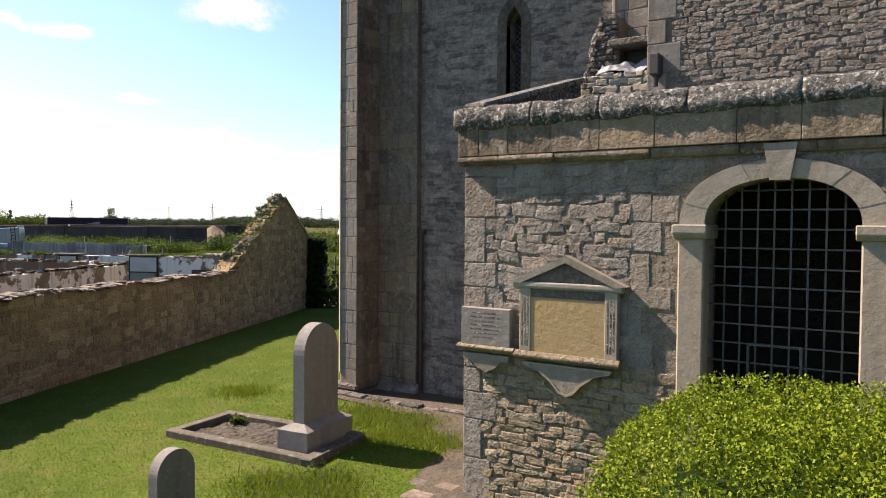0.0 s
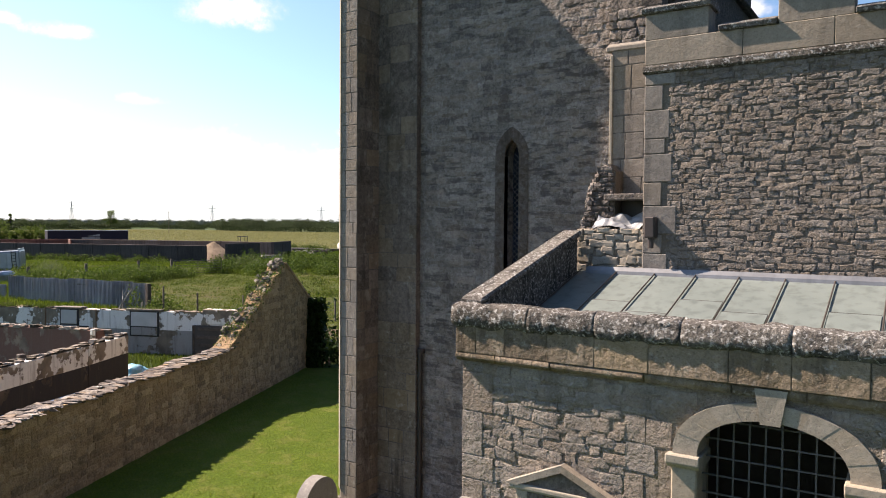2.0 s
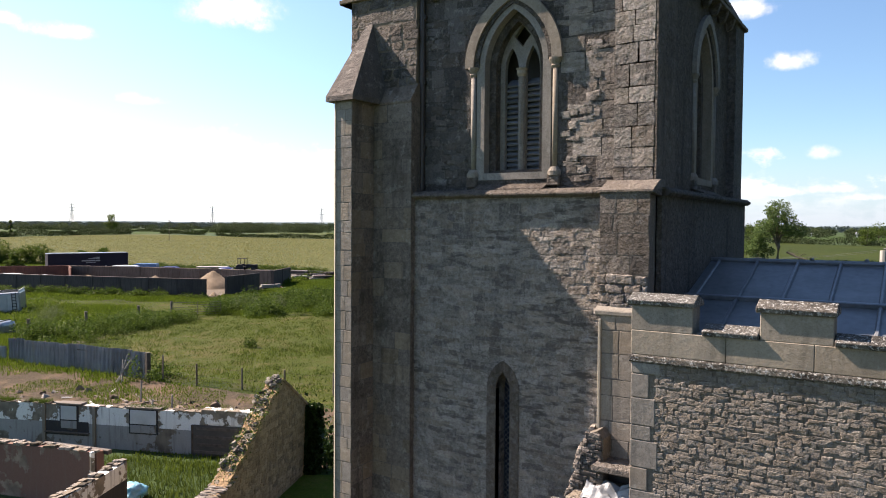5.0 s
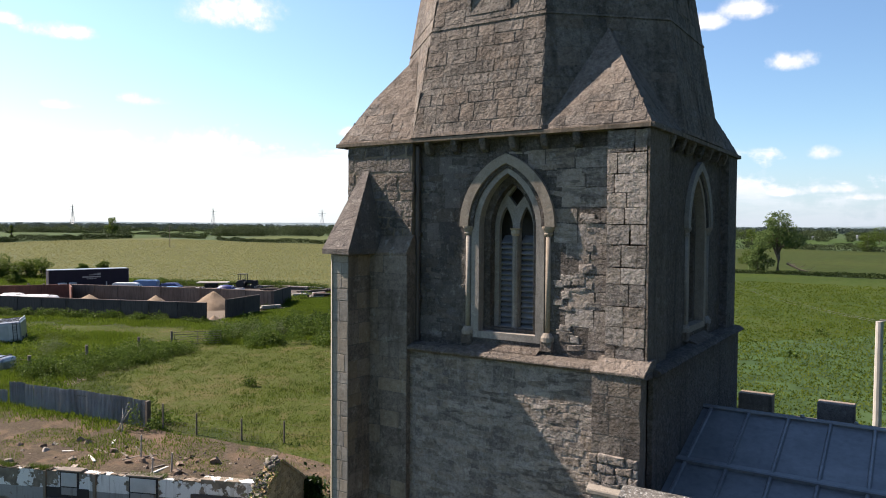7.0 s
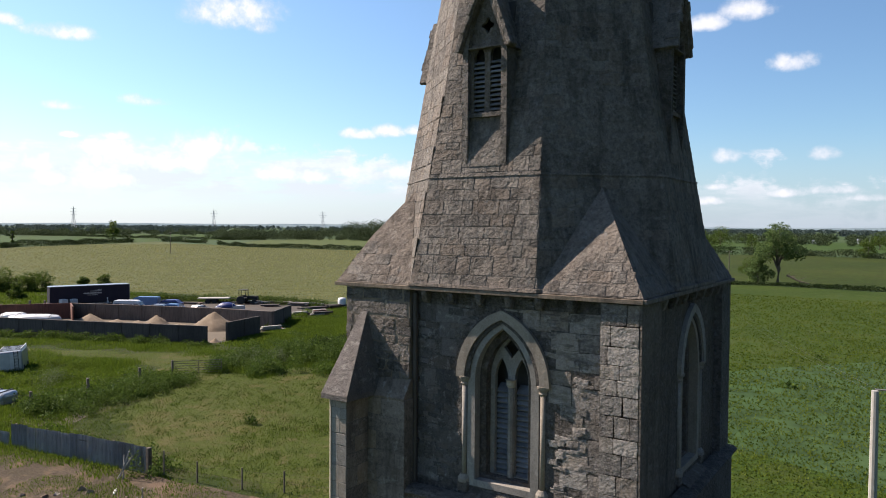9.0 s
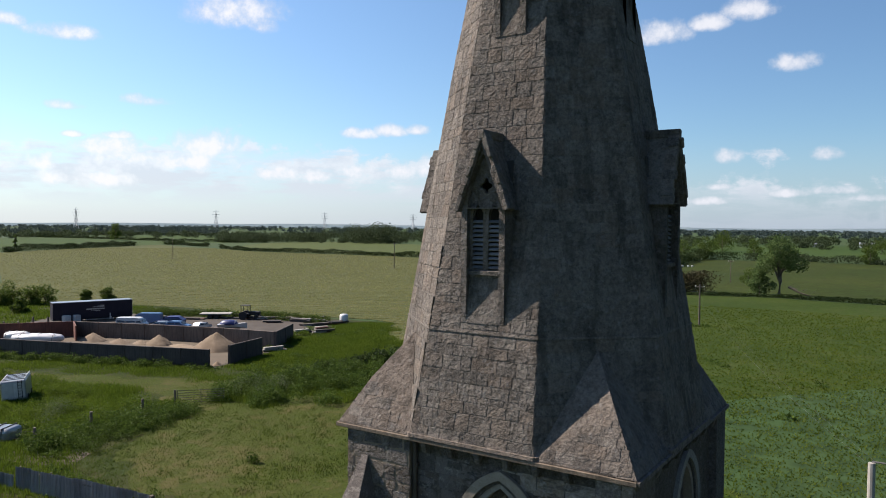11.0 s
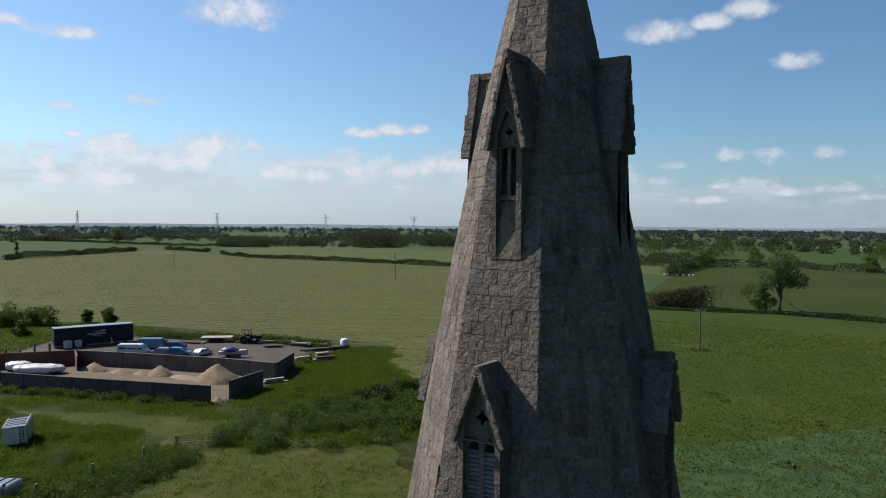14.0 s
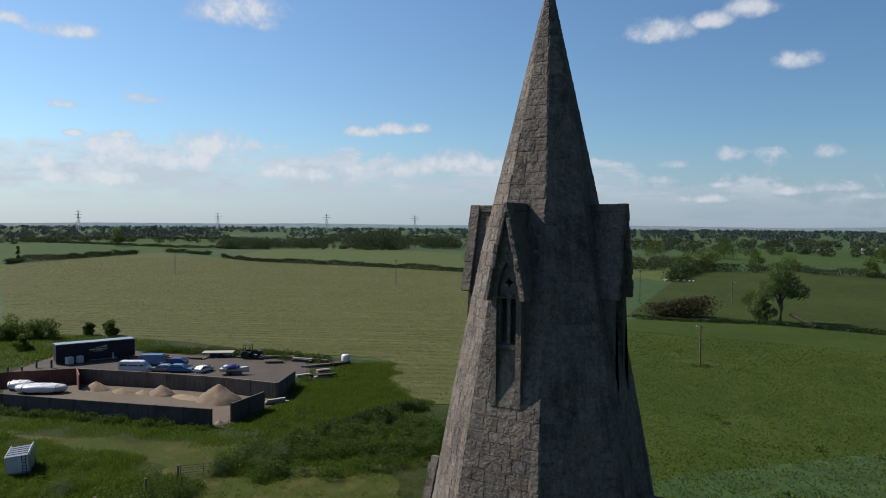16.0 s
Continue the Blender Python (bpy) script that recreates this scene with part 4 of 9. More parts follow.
    part("chamfer", solid([(-7.53, 8.545, 0.3), (-7.445, 8.47, 0.3), (-7.435, 8.49, 0.3), (-7.52, 8.56, 0.3), (-7.53, 8.545, 9.66), (-7.445, 8.47, 9.66), (-7.435, 8.49, 9.66), (-7.52, 8.56, 9.66)],
                          [(0, 1, 5, 4), (1, 2, 6, 5), (2, 3, 7, 6), (3, 0, 4, 7), (4, 5, 6, 7), (3, 2, 1, 0)]), M_PALE, bu)
    part("plinth", box(-7.6, -7.06, 8.40, 9.1, -0.3, 0.05, 0.03), M_TOWER, bu)
    part("plinth", box(-7.56, -7.09, 8.44, 9.1, 0.05, 0.16, 0.03), M_TOWER, bu)
    # its gabled weathering
    part("weathering", solid([(-7.60, 8.42, 9.62), (-7.06, 8.42, 9.62), (-6.98, 9.21, 9.62), (-7.60, 9.21, 9.62), (-7.60, 8.42, 9.70), (-7.06, 8.42, 9.70), (-6.98, 9.21, 9.70), (-7.60, 9.21, 9.70), (-7.42, 9.21, 10.97), (-7.30, 9.21, 10.97)],
                             [(0, 1, 5, 4), (1, 2, 6, 5), (2, 3, 7, 6), (3, 0, 4, 7), (3, 2, 1, 0), (4, 5, 9, 8), (5, 6, 9), (6, 7, 8, 9), (7, 4, 8)]), M_TRUB, bu, "sloped stone weathering")
    # string course round all four sides
    prof = [(9.03, 8.165), (9.03, 8.19), (9.09, 8.235), (9.3, 8.26), (9.3, 8.12), (9.08, 8.13)]
    part("string_course", prism(prof, -6.42, -3.3, 0.004), M_TOWER, tower, "thin moulded string course")
    part("string_course", prism([(y - 0.11, 8.16 + (z - 8.17) * 0.6) for y, z in prof], -3.36, -2.62, 0.004), M_TOWER, tower)
    part("set_off", prism([(8.91, 8.17), (8.91, 8.20), (9.21, 8.34), (9.4, 8.34), (9.4, 8.17)], -3.35, -2.64, 0.004), M_TOWER, tower)
    for k in (1, 2, 3):
        part("string_course", prism(prof, -7.9, -2.76, 0.004), M_TOWER, tower, m=turned(k))


build_tower()


def belfry_side(k):
    """One side of the belfry: wall, two-light louvred window, corbel table."""
    m = turned(k)
    cx = -4.83 if k == 0 else -5.05
    opening = pointed(cx, 0.56, 8.42, 10.03, 10.92, 10)
    wall = part("wall", plate([(-7.7, 8.2), (-2.95, 8.2), (-2.95, EAVE), (-7.7, EAVE)], [opening], YU, YU + 0.5), M_TOWER, tower, "belfry wall of grey rubble", m)
    if k == 0:
        def skip(u, v, w, h):
            if v > 10.0:
                t = (v - 10.0) / 1.08
                return abs(u - cx) < 0.74 * math.sqrt(max(0, 1 - t * t * 0.95)) + w / 2 - 0.02
            return abs(u - cx) < 0.72 + w / 2 - 0.03
        blk = lambda u, v: noise.noise(Vector((u * 1.9, v * 1.1, 4.0))) > -0.10 or u > -3.55
        big = courses(-6.42, -3.27, 8.36, 11.15, (0.2, 0.32), (0.22, 0.5), RS, lambda u, v, w, h: skip(u, v, w, h) or not blk(u, v))
        # stones left of the window coloured darker for the shade falling there
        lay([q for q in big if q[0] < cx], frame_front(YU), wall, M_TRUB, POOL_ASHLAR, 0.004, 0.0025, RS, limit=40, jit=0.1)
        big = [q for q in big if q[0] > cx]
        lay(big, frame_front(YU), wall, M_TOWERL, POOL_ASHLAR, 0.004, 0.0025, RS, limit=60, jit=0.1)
        st = courses(-6.42, -3.27, 8.36, 11.15, (0.055, 0.12), (0.09, 0.28), RS, lambda u, v, w, h: skip(u, v, w, h) or blk(u, v))
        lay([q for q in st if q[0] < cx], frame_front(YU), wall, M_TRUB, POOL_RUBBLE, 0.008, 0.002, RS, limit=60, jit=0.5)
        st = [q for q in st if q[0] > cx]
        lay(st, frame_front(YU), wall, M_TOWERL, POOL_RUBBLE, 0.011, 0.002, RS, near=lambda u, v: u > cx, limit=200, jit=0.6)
    w = part("belfry_window", plate(pointed(cx, 0.60, 8.40, 10.03, 10.97, 10), [pointed(cx, 0.47, 8.5, 10.03, 10.84, 10)], YU - 0.01, YU + 0.14), M_DRESS, tower, "pointed two-light belfry window with louvres", m)
    part("inner_order", plate(pointed(cx, 0.52, 8.42, 10.03, 10.88, 10), [pointed(cx, 0.36, 8.55, 10.03, 10.70, 10)], YU + 0.14, YU + 0.28), M_TOWER, w, m=m)
    l1, l2 = pointed(cx - 0.17, 0.115, 8.56, 10.02, 10.36, 6), pointed(cx + 0.17, 0.115, 8.56, 10.02, 10.36, 6)
    eye = [(cx, 10.36), (cx + 0.13, 10.52), (cx, 10.68), (cx - 0.13, 10.52)]
    part("tracery", plate(pointed(cx, 0.42, 8.45, 10.03, 10.80, 10), [l1, l2, eye], YU + 0.28, YU + 0.36), M_DRESS, w, m=m)
    part("mullion", tube([(cx, YU + 0.27, 8.55), (cx, YU + 0.27, 10.0)], [0.05, 0.05], 10), M_DRESS, w, m=m)
    part("mullion_capital", lathe([(0.05, 0), (0.075, 0.04), (0.07, 0.09), (0.09, 0.12)], 12, (cx, YU + 0.27, 9.92)), M_PALE, w, m=m)
    for s in (-1, 1):
        for i in range(17):
            z = 8.6 + i * 0.079
            part("louvre", box(cx + s * 0.17 - 0.12, cx + s * 0.17 + 0.12, -0.09, 0.09, -0.014, 0.014), M_LOUVRE, w,
                 m=m @ Matrix.Translation((0, YU + 0.42, z)) @ Matrix.Rotation(radians(38), 4, "X"))
        x = cx + s * 0.66
        sh = part("nook_shaft", tube([(x, YU + 0.01, 8.52), (x, YU + 0.01, 9.98)], [0.042, 0.042], 12), M_DRESS, w, m=m, smooth=True)
        part("capital", lathe([(0.05, 0), (0.07, 0.03), (0.06, 0.05), (0.095, 0.11), (0.10, 0.14)], 14, (x, YU + 0.01, 9.93)), M_DRESS, sh, m=m)
        part("shaft_base", lathe([(0.10, 0), (0.10, 0.06), (0.06, 0.12)], 14, (x, YU + 0.01, 8.44)), M_DRESS, sh, m=m)
        part("shaft_block", box(x - 0.09, x + 0.09, YU - 0.06, YU + 0.1, 8.3, 8.46, 0.01), M_TOWER, w, m=m)
    part("hood_mould", plate(arch_ring(cx, 0.78, 0.63, 10.06, 11.12, 10.98), [], YU - 0.07, YU + 0.02), M_DRESS, w, "projecting hood mould", m)
    part("arch_roll", plate(arch_ring(cx, 0.66, 0.56, 10.06, 11.02, 10.92), [], YU - 0.035, YU), M_TOWER, w, m=m)
    part("sill", prism([(9.16, 8.22), (9.18, 8.265), (YU + 0.4, 8.50), (YU + 0.4, 8.22)], cx - 0.56, cx + 0.56), M_TOWER, w, m=m)
    # flat dark panel stands for the shaded space inside the belfry
    part("backing", box(cx - 0.5, cx + 0.5, YU + 0.62, YU + 0.64, 8.4, 10.9), M_SHADE, w, "dark panel for the shade behind the louvres", m=m)
    for i in range(6 if k == 0 else 7):
        x = (-6.16 + i * 0.49) if k == 0 else (-6.95 + i * 0.54)
        part("corbel", prism([(9.17, EAVE - 0.03), (9.17, EAVE - 0.11), (9.22, EAVE - 0.24), (9.31, EAVE - 0.27), (9.36, EAVE - 0.03)], x - 0.05, x + 0.05, 0.012), M_TOWER, tower, m=m)
    part("corbel_table", prism([(9.15, EAVE - 0.07), (9.15, EAVE - 0.01), (9.6, EAVE - 0.01), (9.6, EAVE - 0.07)], -7.97, -2.68, 0.004), M_SOOTSHADE, tower, "thin stone eaves course", m)


for side in range(4):
    belfry_side(side)

SPIRE = [(EAVE, 2.643), (14.5, 2.133), (17.5, 1.632), (20.5, 1.083), (24.5, 0.218), (25.35, 0.035)]   # height, half width
INR = SPIRE[0][1]


def inr(z):
    for (z0, r0), (z1, r1) in zip(SPIRE, SPIRE[1:]):
        if z <= z1:
            break
    return r0 + (r1 - r0) * (z - z0) / (z1 - z0)


def set_back(z):
    """How far the front face stands behind a regular octagon."""
    return 0.12 * min(1.0, max(0.0, (z - EAVE) / 3.0)) * min(1.0, max(0.0, (25.4 - z) / 3.0))


spire = thing("spire", (CX, CY, EAVE), "octagonal grey stone broach spire with lucarnes", "spire")
T8 = math.tan(radians(22.5))


def build_spire():
    def corner(k, z, r):
        a = radians(22.5 + 45 * k)
        v = Vector((CX + r / math.cos(radians(22.5)) * math.cos(a), CY + r / math.cos(radians(22.5)) * math.sin(a), z))
        if k % 8 in (5, 6):
            v.y += set_back(z)
        v.x += 0.045 * max(0.0, z - 20.5) / 4.85
        return v
    core = bmesh.new()
    levels = sorted({z for z, _ in SPIRE} | {EAVE + 0.75 * i for i in range(20)} - {0})
    levels = [z for i, z in enumerate(levels) if z in [q for q, _ in SPIRE] or (z < SPIRE[-1][0] - 0.3 and all(abs(z - q) > 0.3 for q, _ in SPIRE))]
    fine = [(z, inr(z)) for z in levels]
    rings = [[core.verts.new(corner(k, z, r)) for k in range(8)] for z, r in fine]
    for lo, hi in zip(rings, rings[1:]):
        for k in range(8):
            core.faces.new((lo[k], lo[(k + 1) % 8], hi[(k + 1) % 8], hi[k]))
    core.faces.new(rings[0][::-1])
    core.faces.new(rings[-1])
    shell = part("spire_shell", core, M_SPIRE, spire, "tapering stone faces of the spire")
    for k in (0, 1, 2, 7):
        for j, ((z0, r0), (z1, r1)) in enumerate(zip(fine[:-1], fine[1:])):
            A, B, D, E = corner(k + 5, z0, r0), corner(k + 6, z0, r0), corner(k + 6, z1, r1), corner(k + 5, z1, r1)
            u = (B - A).normalized()
            n = (B - A).cross(E - A).normalized()
            v = n.cross(u)
            m = Matrix((u, -n, v)).transposed().to_4x4()
            m.translation = A
            L, H, e0, d0 = (B - A).length, (E - A).dot(v), (E - A).dot(u), (D - A).dot(u)

            def skip(q, w_, w, h):
                z = z0 + w_ * v.z
                return k in (0, 2) and ((abs(q - L / 2) < 0.34 + w * 0.3 and 13.45 < z < 15.9) or (abs(q - L / 2) < 0.24 + w * 0.3 and 18.1 < z < 21.0))
            st = courses(0, 0, 0.0, H, (0.16, 0.29), (0.18, 0.5), RS, skip, lambda q: e0 * q / H + 0.003, lambda q: L + (d0 - L) * q / H - 0.003)
            lay(st, m, shell, M_SPIRE, POOL_ASHLAR, 0.006, 0.0025, RS, jit=0.05, limit=(18 if k == 0 else 8 if k == 7 else 3 if k == 1 else 0))
    # roll at the eaves and a thin drip band part way up
    for z, o, t in ((EAVE + 0.0, 0.045, 0.05), (13.12, 0.018, 0.03)):
        bm = bmesh.new()
        rr = [inr(z) + o, inr(z + t) + o, inr(z + t) - 0.05, inr(z) - 0.05]
        hh = [z, z + t, z + t, z]
        rings = [[bm.verts.new(corner(k, h, r)) for k in range(8)] for r, h in zip(rr, hh)]
        for j in range(4):
            a, b = rings[j], rings[(j + 1) % 4]
            for k in range(8):
                bm.faces.new((a[k], a[(k + 1) % 8], b[(k + 1) % 8], b[k]))
        part("drip_band", bm, M_SPIRE, spire)
    # broaches on the four corners
    for k in range(4):
        m = turned(k)
        h, b = 2.635, INR * T8
        f = inr(12.95) / math.sqrt(2)
        z = EAVE
        bm = solid([(CX + b, CY - h, z), (CX + h, CY - h, z), (CX + h, CY - b, z), (CX + 2.19, CY - 2.24, 12.18), (CX + f, CY - f, 12.95), (CX + 1.0, CY - 1.0, z)],
                   [(0, 1, 3), (1, 2, 3), (0, 3, 4), (3, 2, 4), (0, 4, 5), (4, 2, 5), (2, 1, 0, 5)])
        br = part("broach", bm, M_SPIRE, spire, "stone broach over a tower corner", m)
        tip = Vector((CX + 2.19, CY - 2.24, 12.18))
        for p0, p1 in (((CX + b, CY - h, z), (CX + h, CY - h, z)), ((CX + h, CY - h, z), (CX + h, CY - b, z))):
            p0, p1 = Vector(p0), Vector(p1)
            n = (p1 - p0).cross(tip - p0).normalized()
            u = (p1 - p0).normalized()
            v = n.cross(u)
            fm = Matrix((u, -n, v)).transposed().to_4x4()
            fm.translation = p0
            L, H, px = (p1 - p0).length, (tip - p0).dot(v), (tip - p0).dot(u)
            st = courses(0, 0, 0.02, H - 0.1, (0.12, 0.2), (0.16, 0.42), RS, None, lambda q: px * q / H + 0.03, lambda q: L - (L - px) * q / H - 0.02)
            lay(st, m @ fm, br, M_SPIRE, POOL_ASHLAR, 0.006, 0.0025, RS, limit=30 if k in (0, 3) else 0, jit=0.15)


build_spire()


def lucarne(k, yf, zb, ze, zt, hw, sp, lo_z, bars):
    """A gabled window standing on the k-th side of the spire."""
    m = turned(k)
    yb = lambda z: CY - inr(z) + (set_back(z) if k == 0 else 0.0)
    e = part("lucarne", plate([(CX - hw, ze), (CX + hw, ze), (CX + 0.03, zt - 0.04), (CX - 0.03, zt - 0.04)], [pointed(CX, hw - 0.115, ze + 0.02, ze + 0.05, ze + sp, 8)], yf, yf + 0.10), M_TOWER,
             spire, "gabled lucarne with a two-light window", m)
    for s in (-1, 1):
        x0, x1 = sorted((CX + s * hw, CX + s * (hw - 0.10)))
        part("cheek", prism([(yf, zb), (yf, ze), (yb(ze) + 0.1, ze), (yb(zb) + 0.02, zb)], x0, x1), M_TOWER, e, m=m)
        # gable roof slabs, from the eaves to a level ridge
        xo, xi = CX + s * (hw + 0.07), CX + s * 0.0
        d = 0.5
        bm = solid([(xo, yf - 0.06, ze - 0.02), (xi, yf - 0.06, zt), (xi, yb(zt) + 0.2, zt), (xo, yb(ze) + 0.25, ze - 0.02),
                    (xo - s * 0.075, yf - 0.06, ze - 0.02), (xi, yf - 0.06, zt - 0.22), (xi, yb(zt) + 0.2, zt - 0.22), (xo - s * 0.075, yb(ze) + 0.25, ze - 0.02)],
                   [(0, 1, 2, 3), (7, 6, 5, 4), (0, 4, 5, 1), (3, 2, 6, 7), (0, 3, 7, 4), (1, 5, 6, 2)])
        part("roof_slab", bm, M_SPIRE, e, m=m)
        # worn, uneven stones along the verge
        n_v = int((zt - ze) / 0.13)
        for i in range(n_v):
            p0 = Vector((xo, yf - 0.06, ze - 0.02)).lerp(Vector((xi, yf - 0.06, zt)), (i + 0.5) / n_v)
            tilt = math.atan2(zt - ze, -s * (hw + 0.07))
            part("verge_stone", box(-0.085, 0.085, -0.02 - RS.random() * 0.04, 0.16, -0.06, 0.01 + RS.random() * 0.025, 0.012), M_SPIRE, e,
                 m=m @ Matrix.Translation(p0) @ Matrix.Rotation(-tilt + RS.uniform(-0.06, 0.06), 4, "Y"))
    part("ridge", prism([(yf - 0.09, zt - 0.12), (yf - 0.09, zt + 0.02), (yb(zt) + 0.1, zt + 0.02), (yb(zt) + 0.1, zt - 0.12)], CX - 0.055, CX + 0.055, 0.015), M_SPIRE, e, m=m)
    yt = yf + 0.10
    q = (hw - 0.1)
    lw = q * 0.33
    a, b = pointed(CX - q * 0.50, lw, lo_z, ze - 0.12, ze + 0.06, 5), pointed(CX + q * 0.50, lw, lo_z, ze - 0.12, ze + 0.06, 5)
    r = q * 0.30
    cz = ze + sp * 0.42
    foil = [(CX + r * (1 + 0.28 * math.cos(4 * t)) * math.sin(t), cz + 1.15 * r * (1 + 0.28 * math.cos(4 * t)) * math.cos(t)) for t in [2 * math.pi * i / 24 for i in range(24)]]
    part("tracery", plate(pointed(CX, q + 0.03, lo_z - 0.05, ze, ze + sp + 0.02, 8), [a, b, foil], yt, yt + 0.07), M_TOWER, e, m=m)
    part("sill", prism([(yt - 0.06, lo_z - 0.08), (yt - 0.06, lo_z - 0.02), (yt + 0.1, lo_z + 0.02), (yt + 0.1, lo_z - 0.08)], CX - q, CX + q), M_SPIRE, e, m=m)
    za, zc = lo_z - 0.02, ze + sp * 0.9
    # dark plate just off the shell paints the shade behind the louvres
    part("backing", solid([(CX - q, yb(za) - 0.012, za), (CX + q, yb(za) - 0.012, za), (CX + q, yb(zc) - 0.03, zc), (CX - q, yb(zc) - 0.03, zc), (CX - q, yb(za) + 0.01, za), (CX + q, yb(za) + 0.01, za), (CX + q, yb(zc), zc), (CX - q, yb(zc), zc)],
                          [(0, 1, 2, 3), (7, 6, 5, 4), (0, 4, 5, 1), (1, 5, 6, 2), (2, 6, 7, 3), (3, 7, 4, 0)]), M_SHADE, e, m=m)
    n = int((ze - 0.10 - lo_z) / 0.072) if bars else 0
    for s in (-1, 1):
        for i in range(n):
            part("louvre", box(CX + s * q * 0.50 - lw, CX + s * q * 0.50 + lw, -0.03, 0.03, -0.008, 0.008), M_LOUVRE, e,
                 m=m @ Matrix.Translation((0, yt + 0.025, lo_z + 0.04 + i * 0.072)) @ Matrix.Rotation(radians(38), 4, "X"))
    # the sloping stone below the window
    part("apron", solid([(CX - q, yb(zb) - 0.015, zb), (CX + q, yb(zb) - 0.015, zb), (CX + q, yt + 0.02, lo_z - 0.05), (CX - q, yt + 0.02, lo_z - 0.05), (CX - q, yt + 0.4, zb), (CX + q, yt + 0.4, zb)],
                        [(0, 1, 2, 3), (0, 3, 4), (1, 5, 2), (3, 2, 5, 4), (0, 4, 5, 1)]), M_SPIRE, e, m=m)


for side in range(4):
    up = 0.12 * (side == 1)
    lucarne(side, (9.56, 9.53, 9.46, 9.46)[side], 13.28 + up, 15.08 + up, 16.28 + up, 0.39, 0.86, 14.12 + up, True)
    lucarne(side, (10.38, 10.38, 10.28, 10.38)[side], 17.94, 19.78, 21.36, 0.285, 0.62, 19.0, False)

# ---------------------------------------------------------------- nave
nave = thing("nave", (0.5, 11.9, 0), "church nave of coursed rubble with a battlemented parapet", "church nave")
NX1 = 7.0


def build_nave():
    wall = part("wall", box(-2.66, NX1, 8.30, 8.9, -0.3, 6.2), M_MORTARD, nave, "rubble wall with dressed quoins")
    st = courses(-2.40, 1.4, 3.7, 6.14, (0.032, 0.075), (0.05, 0.19), RS)
    lay(st, frame_front(8.30), wall, M_NAVE, POOL_RUBBLE, 0.010, 0.0, RS, near=lambda u, v: u < -0.1, limit=300, jit=0.55)
    z, i = 3.8, 0
    while z < 6.1:
        h = RS.uniform(0.17, 0.34)
        w = (0.30, 0.2)[i % 2] * RS.uniform(0.85, 1.2)
        part("quoin", box(-2.68, -2.66 + w, 8.284, 8.5, z + 0.003, min(z + h, 6.15) - 0.003, 0.008), M_DRESS, nave)
        z += h
        i += 1
    part("wall", box(-2.6, NX1, 14.9, 15.5, -0.3, 6.2), M_TOWER, nave)
    part("wall", box(NX1 - 0.6, NX1, 8.9, 14.9, -0.3, 6.9), M_TOWER, nave)
    part("string_course", prism([(8.255, 6.17), (8.255, 6.225), (8.268, 6.246), (8.6, 6.246), (8.6, 6.15), (8.28, 6.15)], -2.70, NX1, 0.003), M_COPING, nave)
    # parapet blocks
    x = -2.68
    while x < NX1:
        w = min(RS.uniform(0.8, 1.15), NX1 - x)
        part("parapet_block", box(x + 0.002, x + w - 0.002, 8.27, 8.6, 6.25, 6.53, 0.006), M_ASHLAR, nave)
        x += w
    x = -2.68
    first = True
    while x < 4.5:
        w = 0.70
        mb = part("merlon", box(x, x + w, 8.275, 8.59, 6.53, 6.83, 0.008), M_ASHLAR, nave, "battlement block")
        cap = [(8.235, 6.83), (8.225, 6.885), (8.43, 6.96), (8.66, 6.885), (8.66, 6.83)]
        part("coping", prism(cap, x - 0.04, x + w + 0.03, 0.008), M_COPING, mb)
        g0, g1 = x + w, x + w + 0.70
        if first:
            g0 += 0.10
        low = [(8.235, 6.53), (8.225, 6.585), (8.43, 6.655), (8.66, 6.585), (8.66, 6.53)]
        part("embrasure_coping", prism(low, g0 + 0.01, g1 - 0.01, 0.008), M_COPING, nave)
        first = False
        x = g1
    for i in range(6):
        x = -2.75 + i * 1.4
        part("merlon", box(x, x + 0.62, 15.2, 15.5, 6.3, 6.8, 0.01), M_SOOTSHADE, nave)
    part("parapet_block", box(-2.6, NX1, 15.2, 15.5, 6.2, 6.42, 0.01), M_SOOTSHADE, nave)
    # low lead roof
    rf = part("roof", solid([(-2.71, 8.9, 6.30), (NX1, 8.9, 6.30), (NX1, 11.9, 7.2), (-2.71, 11.9, 7.2), (NX1, 14.95, 6.30), (-2.71, 14.95, 6.30), (-2.71, 8.9, 6.1), (NX1, 8.9, 6.1), (NX1, 14.95, 6.1), (-2.71, 14.95, 6.1)],
                            [(0, 1, 2, 3), (3, 2, 4, 5), (6, 9, 8, 7), (0, 6, 7, 1), (5, 4, 8, 9), (0, 3, 5, 9, 6), (1, 7, 8, 4, 2)]), M_LEADB, nave, "low dark lead roof with standing rolls")
    for i in range(16):
        x = -2.5 + i * 0.56
        part("lead_roll", tube([(x, 8.92, 6.32), (x, 11.9, 7.215)], [0.028, 0.028], 6), M_LEADB, rf)
    part("lead_step", prism([(10.35, 6.74), (10.33, 6.79), (10.36, 6.80), (10.5, 6.8)], -2.71, NX1), M_LEADB, rf)
    part("ridge_roll", tube([(-2.7, 11.9, 7.22), (NX1, 11.9, 7.22)], [0.04, 0.04], 8), M_LEADB, rf)
    for i in range(11):
        x = -1.2 + i * 0.7
        part("roll_end", lathe([(0.02, 0), (0.035, 0.02), (0.02, 0.05)], 8, (x, 11.9, 7.24)), M_LEADB, rf)
